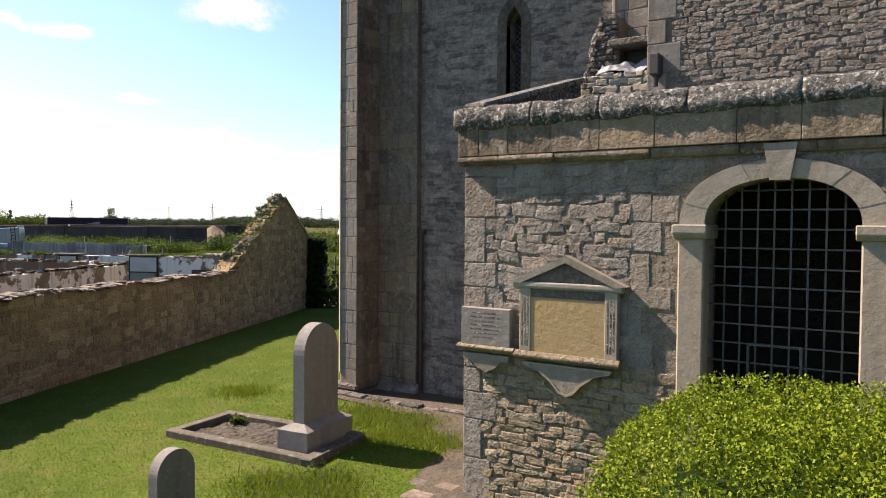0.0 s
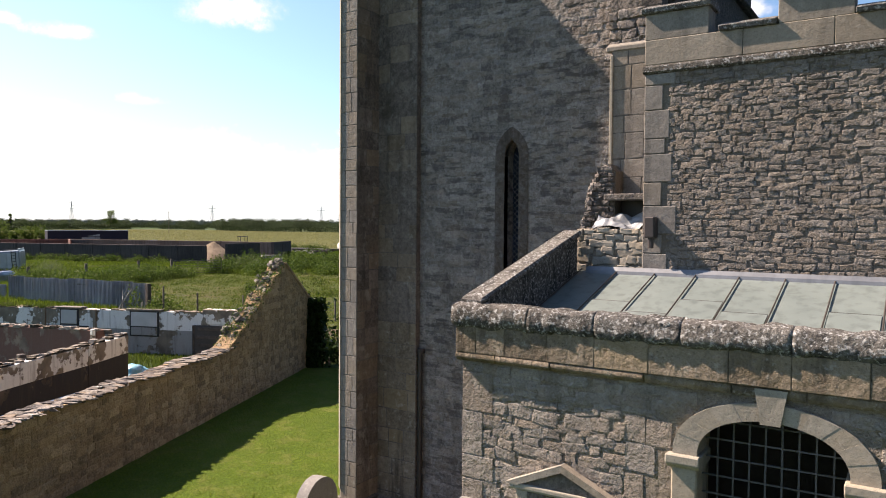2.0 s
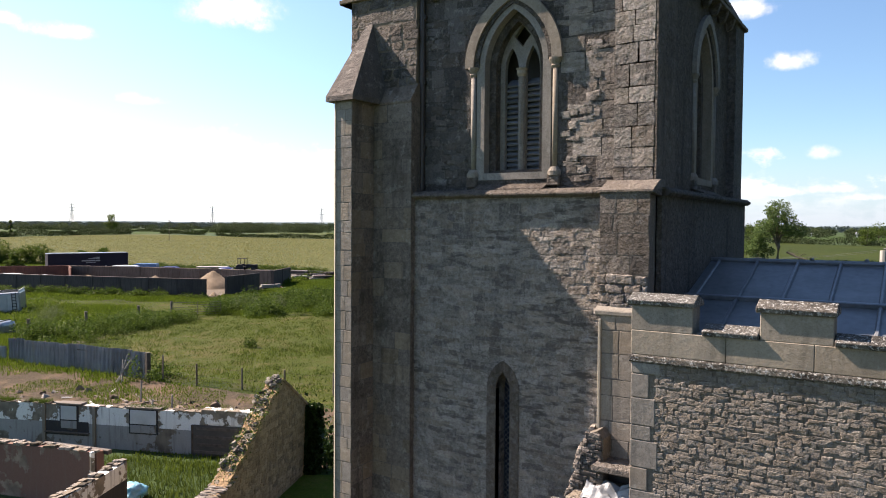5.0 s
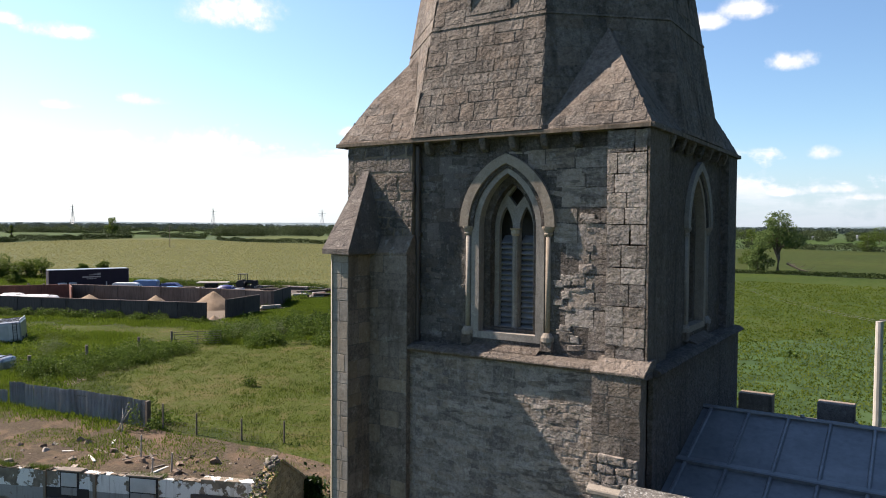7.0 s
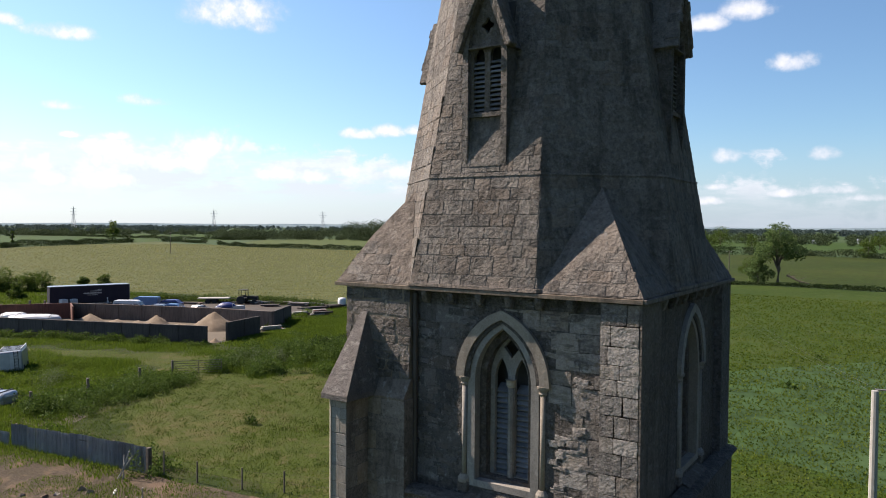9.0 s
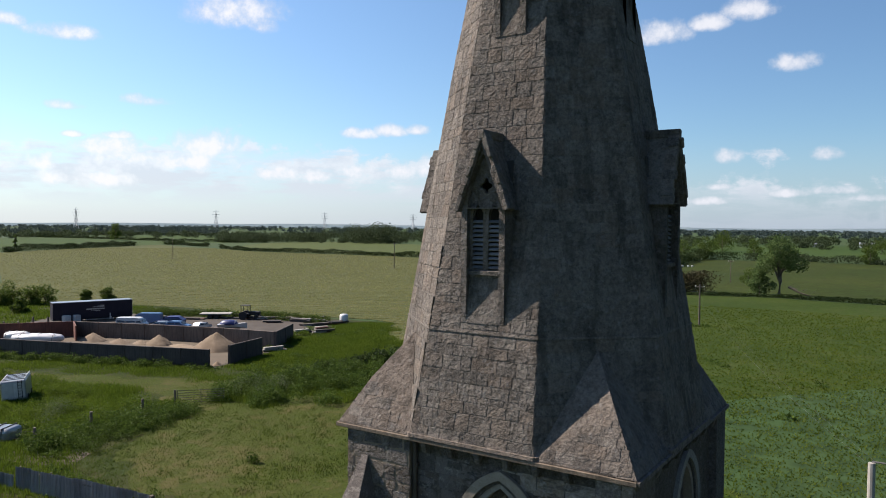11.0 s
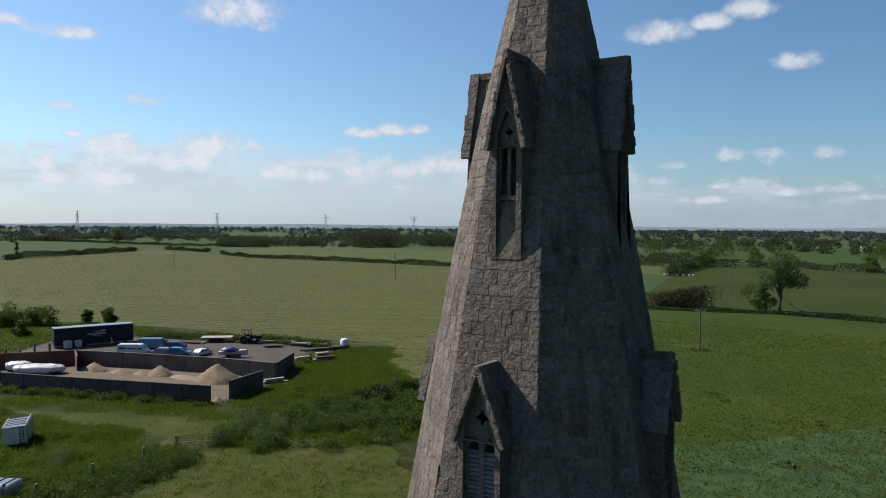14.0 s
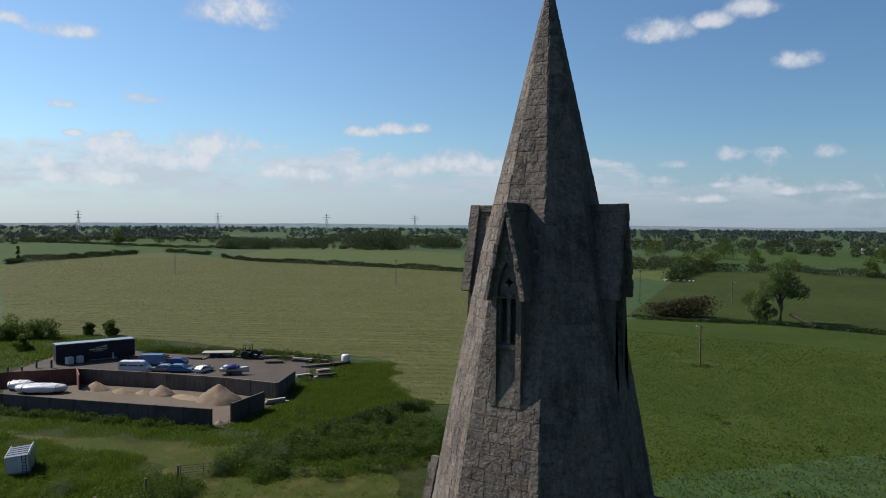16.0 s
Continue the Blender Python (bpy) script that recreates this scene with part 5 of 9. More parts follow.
    # broken stub of an older wall at the nave corner, with a sheet of lead in it
    stub = part("broken_wall", plate([(-3.62, 4.1), (-2.64, 4.1), (-2.64, 4.5), (-3.12, 4.5), (-3.12, 5.08), (-3.2, 5.17), (-3.33, 5.12), (-3.42, 4.85), (-3.52, 4.5), (-3.6, 4.25)], [], 8.58, 8.88), M_MORTARD, nave, "crumbling stub of an older wall")
    edge = lambda v: -3.62 + 0.30 * max(0.0, v - 4.2) + 0.03 * noise.noise(Vector((v * 14, 3, 1)))
    lay(courses(0, 0, 4.1, 5.16, (0.045, 0.085), (0.07, 0.16), RS, None, edge, lambda v: -3.13), frame_front(8.58), stub, M_TRUB, POOL_RUBBLE, 0.03, 0.004, RS, limit=90, jit=0.35)
    for i in range(46):
        v = 4.15 + 1.0 * RS.random()
        ob = new("stone", pool_mesh("stone", POOL_RUBBLE, RS.randrange(40), M_TOWERL))
        ob.parent = stub
        ob.matrix_basis = Matrix.Translation((edge(v) + 0.02, RS.uniform(8.56, 8.86), v)) @ Euler((0, RS.uniform(-.3, .3), radians(-90) + RS.uniform(-.4, .4))).to_matrix().to_4x4() @ Matrix.Diagonal((RS.uniform(0.07, 0.14), 0.05, RS.uniform(0.05, 0.09), 1))
    part("rubble_block", box(-3.5, -2.66, 8.33, 8.58, 3.85, 4.38, 0.02), M_MORTAR, stub)
    lay(courses(-3.5, -2.66, 3.87, 4.38, (0.06, 0.12), (0.08, 0.22), RS), frame_front(8.33), stub, M_PALE, POOL_RUBBLE, 0.016, 0.002, RS, limit=40, jit=0.5)
    part("ledge", box(-3.2, -2.66, 8.40, 8.86, 4.72, 4.80, 0.012), M_TOWER, stub)
    # near-black board gives the recess its shade by colour
    part("recess_back", box(-3.14, -2.66, 8.80, 8.86, 4.3, 4.74), M_PIPE, stub)
    bm = bmesh.new()
    bmesh.ops.create_grid(bm, x_segments=26, y_segments=14, size=0.5, matrix=Matrix.Translation((-3.02, 8.46, 4.47)) @ Matrix.Rotation(radians(30), 4, "X") @ Matrix.Diagonal((0.60, 0.30, 1, 1)))
    for v in bm.verts:
        v.co += Vector((0, 0.03 * noise.noise(v.co * 9), 0.07 * noise.noise(v.co * 6) + 0.03 * noise.noise(v.co * 15)))
    bmesh.ops.solidify(bm, geom=list(bm.faces), thickness=0.006)
    part("lead_sheet", bm, M_CRUMP, stub, "crumpled piece of pale lead sheet")
    hop = part("hopper_head", box(-2.62, -2.50, 8.14, 8.30, 4.28, 4.52, 0.015), M_PIPE, nave, "small black rainwater hopper")
    part("spout", tube([(-2.56, 8.22, 4.28), (-2.56, 8.22, 4.16)], [0.035, 0.03], 10), M_PIPE, hop)


build_nave()

# ---------------------------------------------------------------- mausoleum-like porch
porch = thing("porch", (-0.9, 7, 0), "low flat-topped stone porch with a grated arch", "porch")
PY = 5.85
AX, AW, ASP, ARI = -0.89, 0.53, 2.60, 0.35
PX0, PX1 = -3.59, 1.81


def build_porch():
    opening = basket(AX, AW, 0.0, ASP, ARI)
    wall = part("wall", plate([(PX0, -0.3), (PX1, -0.3), (PX1, 3.2), (PX0, 3.2)], [basket(AX, AW + 0.02, 0.02, ASP, ARI + 0.02)], PY, PY + 0.45), M_MORTAR, porch, "rubble front wall with dressed quoins")

    def skip(u, v, w, h):
        if v < ASP:
            return abs(u - AX) < AW + 0.19 + w / 2
        return ((u - AX) / (AW + 0.21 + w / 2)) ** 2 + ((v - ASP) / 0.52) ** 2 < 1.0
    inner = lambda u, v, w, h: skip(u, v, w, h) or (u < PX0 + 0.24) or (-3.62 < u < -3.05 and 1.42 < v < 1.82) or (-3.0 < u < -2.08 and 1.44 < v < 2.05)
    low = courses(PX0 + 0.2, AX - AW, 0.0, 1.4, (0.045, 0.085), (0.08, 0.24), RS, inner)
    mid = courses(PX0 + 0.2, -2.02, 1.4, 2.85, (0.045, 0.13), (0.08, 0.30), RS, inner)
    hewn = courses(-2.02, AX - AW, 1.4, 2.85, (0.16, 0.3), (0.2, 0.42), RS, inner)
    top = courses(PX0 + 0.2, PX1, 2.85, 3.16, (0.05, 0.11), (0.1, 0.34), RS, inner)
    side = courses(AX + AW + 0.2, PX1, 0.0, 2.85, (0.08, 0.2), (0.14, 0.4), RS, inner)
    lay(low, frame_front(PY), wall, M_WARM, POOL_RUBBLE, 0.011, 0.0, RS, limit=150, jit=0.5)
    lay(mid, frame_front(PY), wall, M_RUBBLE, POOL_RUBBLE, 0.008, -0.004, RS, limit=150, jit=0.6)
    lay(hewn, frame_front(PY), wall, M_RUBBLE, POOL_ASHLAR, 0.006, 0.004, RS, limit=40, jit=0.1)
    lay(top + side, frame_front(PY), wall, M_RUBBLE, POOL_RUBBLE, 0.008, 0.002, RS, limit=80, jit=0.4)
    z, i = 0.0, 0
    while z < 3.1:
        h = RS.uniform(0.2, 0.42)
        w = (0.30, 0.19)[i % 2] * RS.uniform(0.9, 1.2)
        part("quoin", box(PX0 - 0.012, PX0 + w, PY - 0.012, PY + 0.25, z + 0.002, min(z + h, 3.16) - 0.002, 0.008), M_RUBBLE, porch)
        z += h
        i += 1
    # side walls, back and floor
    part("wall", box(PX0, PX0 + 0.45, PY + 0.45, 8.3, -0.3, 3.2), M_RUBBLE, porch)
    part("wall", box(PX1 - 0.45, PX1, PY + 0.45, 8.3, -0.3, 3.2), M_RUBBLE, porch)
    # inner faces coloured near-black in place of the porch's own shade
    part("inner_wall", box(PX0 + 0.45, PX1 - 0.45, 8.24, 8.29, -0.1, 3.4), M_SHADE, porch, "inner wall coloured dark for the porch shade")
    part("floor", box(PX0 + 0.45, PX1 - 0.45, PY + 0.45, 8.24, -0.1, 0.04), M_SHADE, porch)
    part("inner_ceiling", box(PX0 + 0.45, PX1 - 0.45, PY + 0.45, 8.24, 3.02, 3.06), M_SHADE, porch)
    for s in (-1, 1):
        x0, x1 = sorted((AX + s * AW, AX + s * (AW + 0.20)))
        jb = part("jamb", box(x0, x1, PY - 0.03, PY + 0.3, 0.0, 1.15, 0.012), M_PALE, porch, "pale dressed stone jamb")
        part("jamb", box(x0, x1, PY - 0.03, PY + 0.3, 1.15, 2.50, 0.012), M_PALE, porch)
        part("impost", prism([(PY - 0.09, 2.53), (PY - 0.09, 2.60), (PY + 0.3, 2.60), (PY + 0.3, 2.49), (PY - 0.05, 2.49)], x0 - 0.035, x1 + 0.03, 0.008), M_PALE, porch)
    # arch stones and keystone
    n = 5
    for s in (-1, 1):
        for j in range(n):
            a0, a1 = math.pi / 2 * j / n * 0.94, math.pi / 2 * (j + 1) / n * 0.94

            def pt(a, e):
                w_, r_ = AW + 0.19 * e, ARI + 0.135 * e
                return (AX - s * w_ * math.cos(a), ASP + r_ * math.sin(a) ** 0.86)
            sub = [a0 + (a1 - a0) * q / 4 for q in range(5)]
            out = [pt(a, 0) for a in sub] + [pt(a, 1) for a in sub[::-1]]
            part("voussoir", plate(out, [], PY - 0.033 - 0.002 * (j % 2), PY + 0.3), M_PALE, porch)
    part("keystone", plate([(AX - 0.07, 2.93), (AX + 0.07, 2.93), (AX + 0.115, 3.2), (AX - 0.115, 3.2)], [], PY - 0.05, PY + 0.2), M_PALE, porch, "wedge-shaped keystone")
    # cornice, frieze and coping in lengths
    x = PX0 - 0.06
    while x < PX1:
        w = min(RS.uniform(0.35, 0.9), PX1 + 0.06 - x)
        o = RS.uniform(0.02, 0.035) if x < -2.4 else RS.uniform(0.05, 0.062)
        part("cornice", prism([(PY - 0.10 + o, 3.165), (PY - 0.10 + o, 3.19), (PY - 0.06 + max(0, o - 0.03), 3.212), (PY + 0.2, 3.212), (PY + 0.2, 3.13), (PY - 0.03, 3.13)], x, x + w - 0.004, 0.006), M_FRIEZE, porch)
        x += w
    x = PX0 - 0.06
    for w in (0.22, 0.3, 0.42, 0.44, 0.46, 0.62, 0.44, 0.5, 0.42, 0.55, 0.4, 0.45, 0.4):
        w = min(w, PX1 + 0.06 - x)
        if w > 0.05:
            part("frieze_block", box(x + 0.0015, x + w - 0.0015, PY - 0.06 - RS.random() * 0.006, PY + 0.3, 3.215, 3.477, 0.005), M_FRIEZE, porch)
        x += w
    co = [(PY - 0.06, 3.462), (PY - 0.085, 3.485), (PY - 0.097, 3.53), (PY - 0.092, 3.57), (PY - 0.075, 3.615), (PY - 0.07, 3.645), (PY - 0.03, 3.665), (PY + 0.05, 3.675), (PY + 0.14, 3.67), (PY + 0.22, 3.65), (PY + 0.27, 3.60), (PY + 0.28, 3.54), (PY + 0.26, 3.462)]
    x = PX0 - 0.1
    for w in (0.8, 0.62, 0.72, 0.8, 0.78, 0.8, 0.75, 0.6):
        w = min(w, PX1 + 0.1 - x)
        if w > 0.05:
            bm = bmesh.new()
            k = max(3, int(w / 0.028))
            rings = [[bm.verts.new((x + 0.003 + (w - 0.006) * j / k, y + 0.02 * noise.noise((x + w * j / k) * 5 * Vector((1, 0, 0)) + Vector((0, y * 9, z * 9))) + 0.014 * noise.noise(Vector(((x + w * j / k) * 23, y * 20, z * 20))), z + 0.026 * noise.noise(Vector(((x + w * j / k) * 6, y * 8, z * 8 + 3))) + 0.014 * noise.noise(Vector(((x + w * j / k) * 25, y * 22, z * 22))))) for y, z in co] for j in range(k + 1)]
            for a, b in zip(rings, rings[1:]):
                for q in range(len(co)):
                    bm.faces.new((a[q], a[(q + 1) % len(co)], b[(q + 1) % len(co)], b[q]))
            bm.faces.new(rings[0][::-1])
            bm.faces.new(rings[-1])
            part("coping_stone", bm, M_COPING, porch, smooth=True)
        x += w
    # raking parapet on the left edge
    rk = [(5.95, 3.2), (5.95, 3.68), (8.25, 4.30), (8.25, 3.2)]
    part("parapet", prism(rk, PX0 - 0.04, PX0 + 0.13, 0.02), M_COPING, porch, "raking side parapet with a lichened coping")
    rc = [(5.9, 3.66), (5.9, 3.72), (8.28, 4.36), (8.28, 4.29)]
    part("parapet_coping", prism(rc, PX0 - 0.08, PX0 + 0.17, 0.02), M_COPING, porch)
    # lead roof with rolls
    z0, z1 = 3.22, 3.87
    roof = part("roof", solid([(PX0 + 0.1, 6.1, z0), (PX1, 6.1, z0), (PX1, 8.29, z1), (PX0 + 0.1, 8.29, z1), (PX0 + 0.1, 6.1, z0 - 0.08), (PX1, 6.1, z0 - 0.08), (PX1, 8.29, z1 - 0.08), (PX0 + 0.1, 8.29, z1 - 0.08)],
                              [(0, 1, 2, 3), (7, 6, 5, 4), (0, 4, 5, 1), (1, 5, 6, 2), (2, 6, 7, 3), (3, 7, 4, 0)]), M_LEAD, porch, "pale grey lead roof in bays")
    sl = (z1 - z0) / 2.19
    for i in range(11):
        x = -3.42 + i * 0.455
        if x > PX1:
            break
        part("lead_roll", tube([(x, 6.1, z0 + 0.02), (x, 8.28, z1 + 0.02)], [0.008, 0.008], 8), M_PIPE, roof)
        ys = 7.02 + 0.62 * ((i * 0.618) % 1.0)
        part("lead_sheet", solid([(x + 0.02, 6.1, z0 + 0.013), (x + 0.435, 6.1, z0 + 0.013), (x + 0.435, ys, z0 + (ys - 6.1) * sl + 0.013), (x + 0.02, ys, z0 + (ys - 6.1) * sl + 0.013),
                                  (x + 0.02, 6.1, z0), (x + 0.435, 6.1, z0), (x + 0.435, ys, z0 + (ys - 6.1) * sl), (x + 0.02, ys, z0 + (ys - 6.1) * sl)],
                                 [(0, 1, 2, 3), (0, 4, 5, 1), (1, 5, 6, 2), (2, 6, 7, 3), (3, 7, 4, 0)]), M_LEAD, roof)
        part("lead_seam", tube([(x + 0.02, ys + 0.004, z0 + (ys - 6.1) * sl + 0.01), (x + 0.435, ys + 0.004, z0 + (ys - 6.1) * sl + 0.01)], [0.007, 0.007], 6), M_PIPE, roof)
    part("flashing", prism([(8.21, z1 - 0.03), (8.22, z1 + 0.015), (8.25, z1 + 0.06), (8.26, z1 - 0.02)], PX0 + 0.25, PX1), M_LEADB, roof, "strip of lead flashing")


build_porch()

gate = thing("iron_grating", (AX, PY + 0.16, 0), "grey iron grating of square bars filling the arch", "grating")


def build_gate():
    y = PY + 0.16
    for i in range(1, 9):
        x = AX - AW + i * 2 * AW / 9
        top = ASP + ARI * max(0, 1 - ((x - AX) / AW) ** 2) ** 0.43
        part("upright_bar", box(x - 0.007, x + 0.007, y - 0.007, y + 0.007, 0.05, top), M_IRON, gate)
    z = 0.2
    while z < 2.9:
        w = AW if z < ASP else AW * math.sqrt(max(0.05, 1 - ((z - ASP) / ARI) ** 2.3))
        part("cross_bar", box(AX - w, AX + w, y - 0.012, y + 0.001, z - 0.006, z + 0.006), M_IRON, gate)
        z += 0.148
    part("wicket_frame", add(add(box(AX - 0.235, AX - 0.215, y - 0.03, y - 0.01, 0.1, 1.69), box(AX + 0.135, AX + 0.155, y - 0.03, y - 0.01, 0.1, 1.69)), box(AX - 0.215, AX + 0.135, y - 0.03, y - 0.01, 1.67, 1.69)), M_IRON, gate, "small gate frame")


build_gate()


def tablet():
    t = thing("wall_tablet", (-3.34, PY, 1.6), "small grey stone memorial tablet on a bracketed shelf", "memorial")
    sl = part("slab", box(-3.60, -3.085, PY - 0.0605, PY, 1.475, 1.825, 0.008), M_GRANITE, t)
    part("shelf", prism([(PY - 0.088, 1.45), (PY - 0.088, 1.465), (PY - 0.066, 1.48), (PY, 1.48), (PY, 1.40), (PY - 0.066, 1.42)], -3.64, -3.04, 0.004), M_FRIEZE, t)
    part("apron", plate([(-3.58, 1.40), (-3.10, 1.40), (-3.10, 1.35), (-3.18, 1.34), (-3.25, 1.27), (-3.34, 1.235), (-3.43, 1.27), (-3.50, 1.34), (-3.58, 1.35)], [], PY - 0.0605, PY), M_DRESS, t)
    rs = random.Random(3)
    for i in range(7):
        w = rs.uniform(0.25, 0.36)
        part("lettering", box(-3.345 - w / 2, -3.345 + w / 2, PY - 0.06133, PY - 0.05995, 1.77 - i * 0.037, 1.782 - i * 0.037), M_COPING, sl)


def monument():
    t = thing("wall_monument", (-2.55, PY, 1.7), "ochre stone wall monument with a pediment and fluted pilasters", "memorial")
    part("panel", box(-2.90, -2.20, PY - 0.0605, PY, 1.47, 1.98, 0.004), M_TABLET, t, "blank ochre inscription panel")
    for x in (-2.99, -2.20):
        p = part("pilaster", box(x, x + 0.11, PY - 0.06765, PY, 1.47, 2.03, 0.005), M_PALE, t)
        for j in range(3):
            # flat dark strips, with the shade of the grooves put into their colour
            part("flute", box(x + 0.022 + j * 0.026, x + 0.036 + j * 0.026, PY - 0.06848, PY - 0.0671, 1.52, 1.97), M_COPING, p)
    part("frieze", box(-2.90, -2.20, PY - 0.0638, PY, 1.955, 2.03, 0.004), M_TOWER, t, "dark weathered frieze")
    part("entablature", prism([(PY - 0.0825, 2.05), (PY - 0.0825, 2.08), (PY - 0.077, 2.09), (PY, 2.09), (PY, 2.03), (PY - 0.0704, 2.03)], -3.05, -2.05, 0.004), M_PALE, t)
    part("tympanum", plate([(-2.94, 2.09), (-2.16, 2.09), (-2.55, 2.28)], [], PY - 0.055, PY), M_SOOTSHADE, t)
    for s in (-1, 1):
        part("raking_cornice", solid([(-2.55, PY - 0.088, 2.33), (-2.55 + s * 0.54, PY - 0.088, 2.085), (-2.55 + s * 0.54, PY, 2.085), (-2.55, PY, 2.33), (-2.55, PY - 0.088, 2.265), (-2.55 + s * 0.44, PY - 0.088, 2.07), (-2.55 + s * 0.44, PY, 2.07), (-2.55, PY, 2.265)],
                                     [(0, 1, 2, 3), (7, 6, 5, 4), (0, 4, 5, 1), (2, 6, 7, 3), (1, 5, 6, 2), (0, 3, 7, 4)]), M_ASHLAR, t)
    part("shelf", prism([(PY - 0.099, 1.425), (PY - 0.099, 1.445), (PY - 0.0715, 1.475), (PY, 1.475), (PY, 1.38), (PY - 0.0715, 1.40)], -3.03, -2.06, 0.004), M_FRIEZE, t)
    ap = [(-2.95, 1.38), (-2.13, 1.38), (-2.15, 1.345), (-2.28, 1.31), (-2.40, 1.22), (-2.47, 1.14), (-2.54, 1.11), (-2.61, 1.14), (-2.68, 1.22), (-2.80, 1.31), (-2.93, 1.345)]
    part("apron", plate(ap, [], PY - 0.066, PY), M_DRESS, t)
    part("apron_border", plate(ap, [[(-2.54 + (x + 2.54) * 0.86, 1.365 + (z - 1.38) * 0.86) for x, z in ap]], PY - 0.07425, PY - 0.066), M_PALE, t)


tablet()
monument()

# ---------------------------------------------------------------- graves and planting by the church
def kerbed_grave():
    g = thing("kerbed_grave", (-6.55, 6.08, 0), "low grey stone grave kerb filled with dry soil", "grave")
    a, b, c, d = Vector((-7.56, 5.45, 0)), Vector((-5.33, 5.62, 0)), Vector((-5.52, 6.73, 0)), Vector((-7.67, 6.52, 0))
    for p, q in ((a, b), (b, c), (c, d), (d, a)):
        u = (q - p).normalized()
        n = Vector((-u.y, u.x, 0))
        w = 0.13 if (p, q) != (b, c) else 0.16
        L = (q - p).length
        m = Matrix.Translation(p) @ Matrix(((u.x, n.x, 0, 0), (u.y, n.y, 0, 0), (0, 0, 1, 0), (0, 0, 0, 1)))
        part("kerb", box(0, L, 0, w, -0.05, 0.095 + 0.006 * ((p, q) in ((a, b), (c, d))), 0.012), M_SOOTG, g, m=m)
    bm = bmesh.new()
    bmesh.ops.create_grid(bm, x_segments=44, y_segments=24, size=0.5)
    for v in bm.verts:
        s, t = v.co.x + 0.5, v.co.y + 0.5
        p = (a * (1 - s) + b * s) * (1 - t) + (d * (1 - s) + c * s) * t
        e = min(s, 1 - s, t, 1 - t)
        v.co = p + Vector((0, 0, -0.01 + 0.06 * min(1, e * 5) + 0.035 * noise.noise(p * 6) + 0.02 * noise.noise(p * 19)))
    part("soil", bm, M_GRAVE, g, "crumbly dry soil")


M_SOOTG = stone("mossy_kerb", (0.0462, 0.0431, 0.0362), (0.123, 0.115, 0.0986), warmth=0.1, var=0.2, lichen=0.3, lichen_size=12, stain=0.4, grain=50, bump=0.3)


def headstone(at, turn, w, h, th, base, label):
    """A round-headed slab, on a stepped base if base is given: (width, depth, height)."""
    g = thing("headstone", at, label, "headstone")
    m = Matrix.Translation(at) @ Matrix.Rotation(radians(turn), 4, "Z")
    z0 = base[2] if base else -0.1
    r = w / 2
    out = [(-r, z0)] + [(-r * math.cos(math.pi * i / 18), h - r + r * math.sin(math.pi * i / 18)) for i in range(19)] + [(r, z0)]
    bm = plate(out, [], -th / 2, th / 2)
    part("slab", bm, M_GRANITE, g, m=m)
    if base:
        bw, bd, bh = base
        part("base", box(-bw / 2, bw / 2, -bd / 2, bd / 2, 0.02, bh - 0.06, 0.006), M_GRANITE, g, m=m)
        part("base_chamfer", solid([(-bw / 2, -bd / 2, bh - 0.06), (bw / 2, -bd / 2, bh - 0.06), (bw / 2, bd / 2, bh - 0.06), (-bw / 2, bd / 2, bh - 0.06),
                                    (-r - 0.01, -th / 2 - 0.01, bh), (r + 0.01, -th / 2 - 0.01, bh), (r + 0.01, th / 2 + 0.01, bh), (-r - 0.01, th / 2 + 0.01, bh)],
                                   [(0, 1, 5, 4), (1, 2, 6, 5), (2, 3, 7, 6), (3, 0, 4, 7), (4, 5, 6, 7)]), M_GRANITE, g, m=m)
    return g


kerbed_grave()
headstone((-5.86, 6.25, 0), 97, 0.66, 1.44, 0.15, (0.90, 0.42, 0.34), "tall round-headed grey headstone on a chamfered base")
headstone((-5.53, 4.05, 0), 33 + 62, 0.42, 0.585, 0.11, None, "short round-headed grey headstone stained dark at its edges")


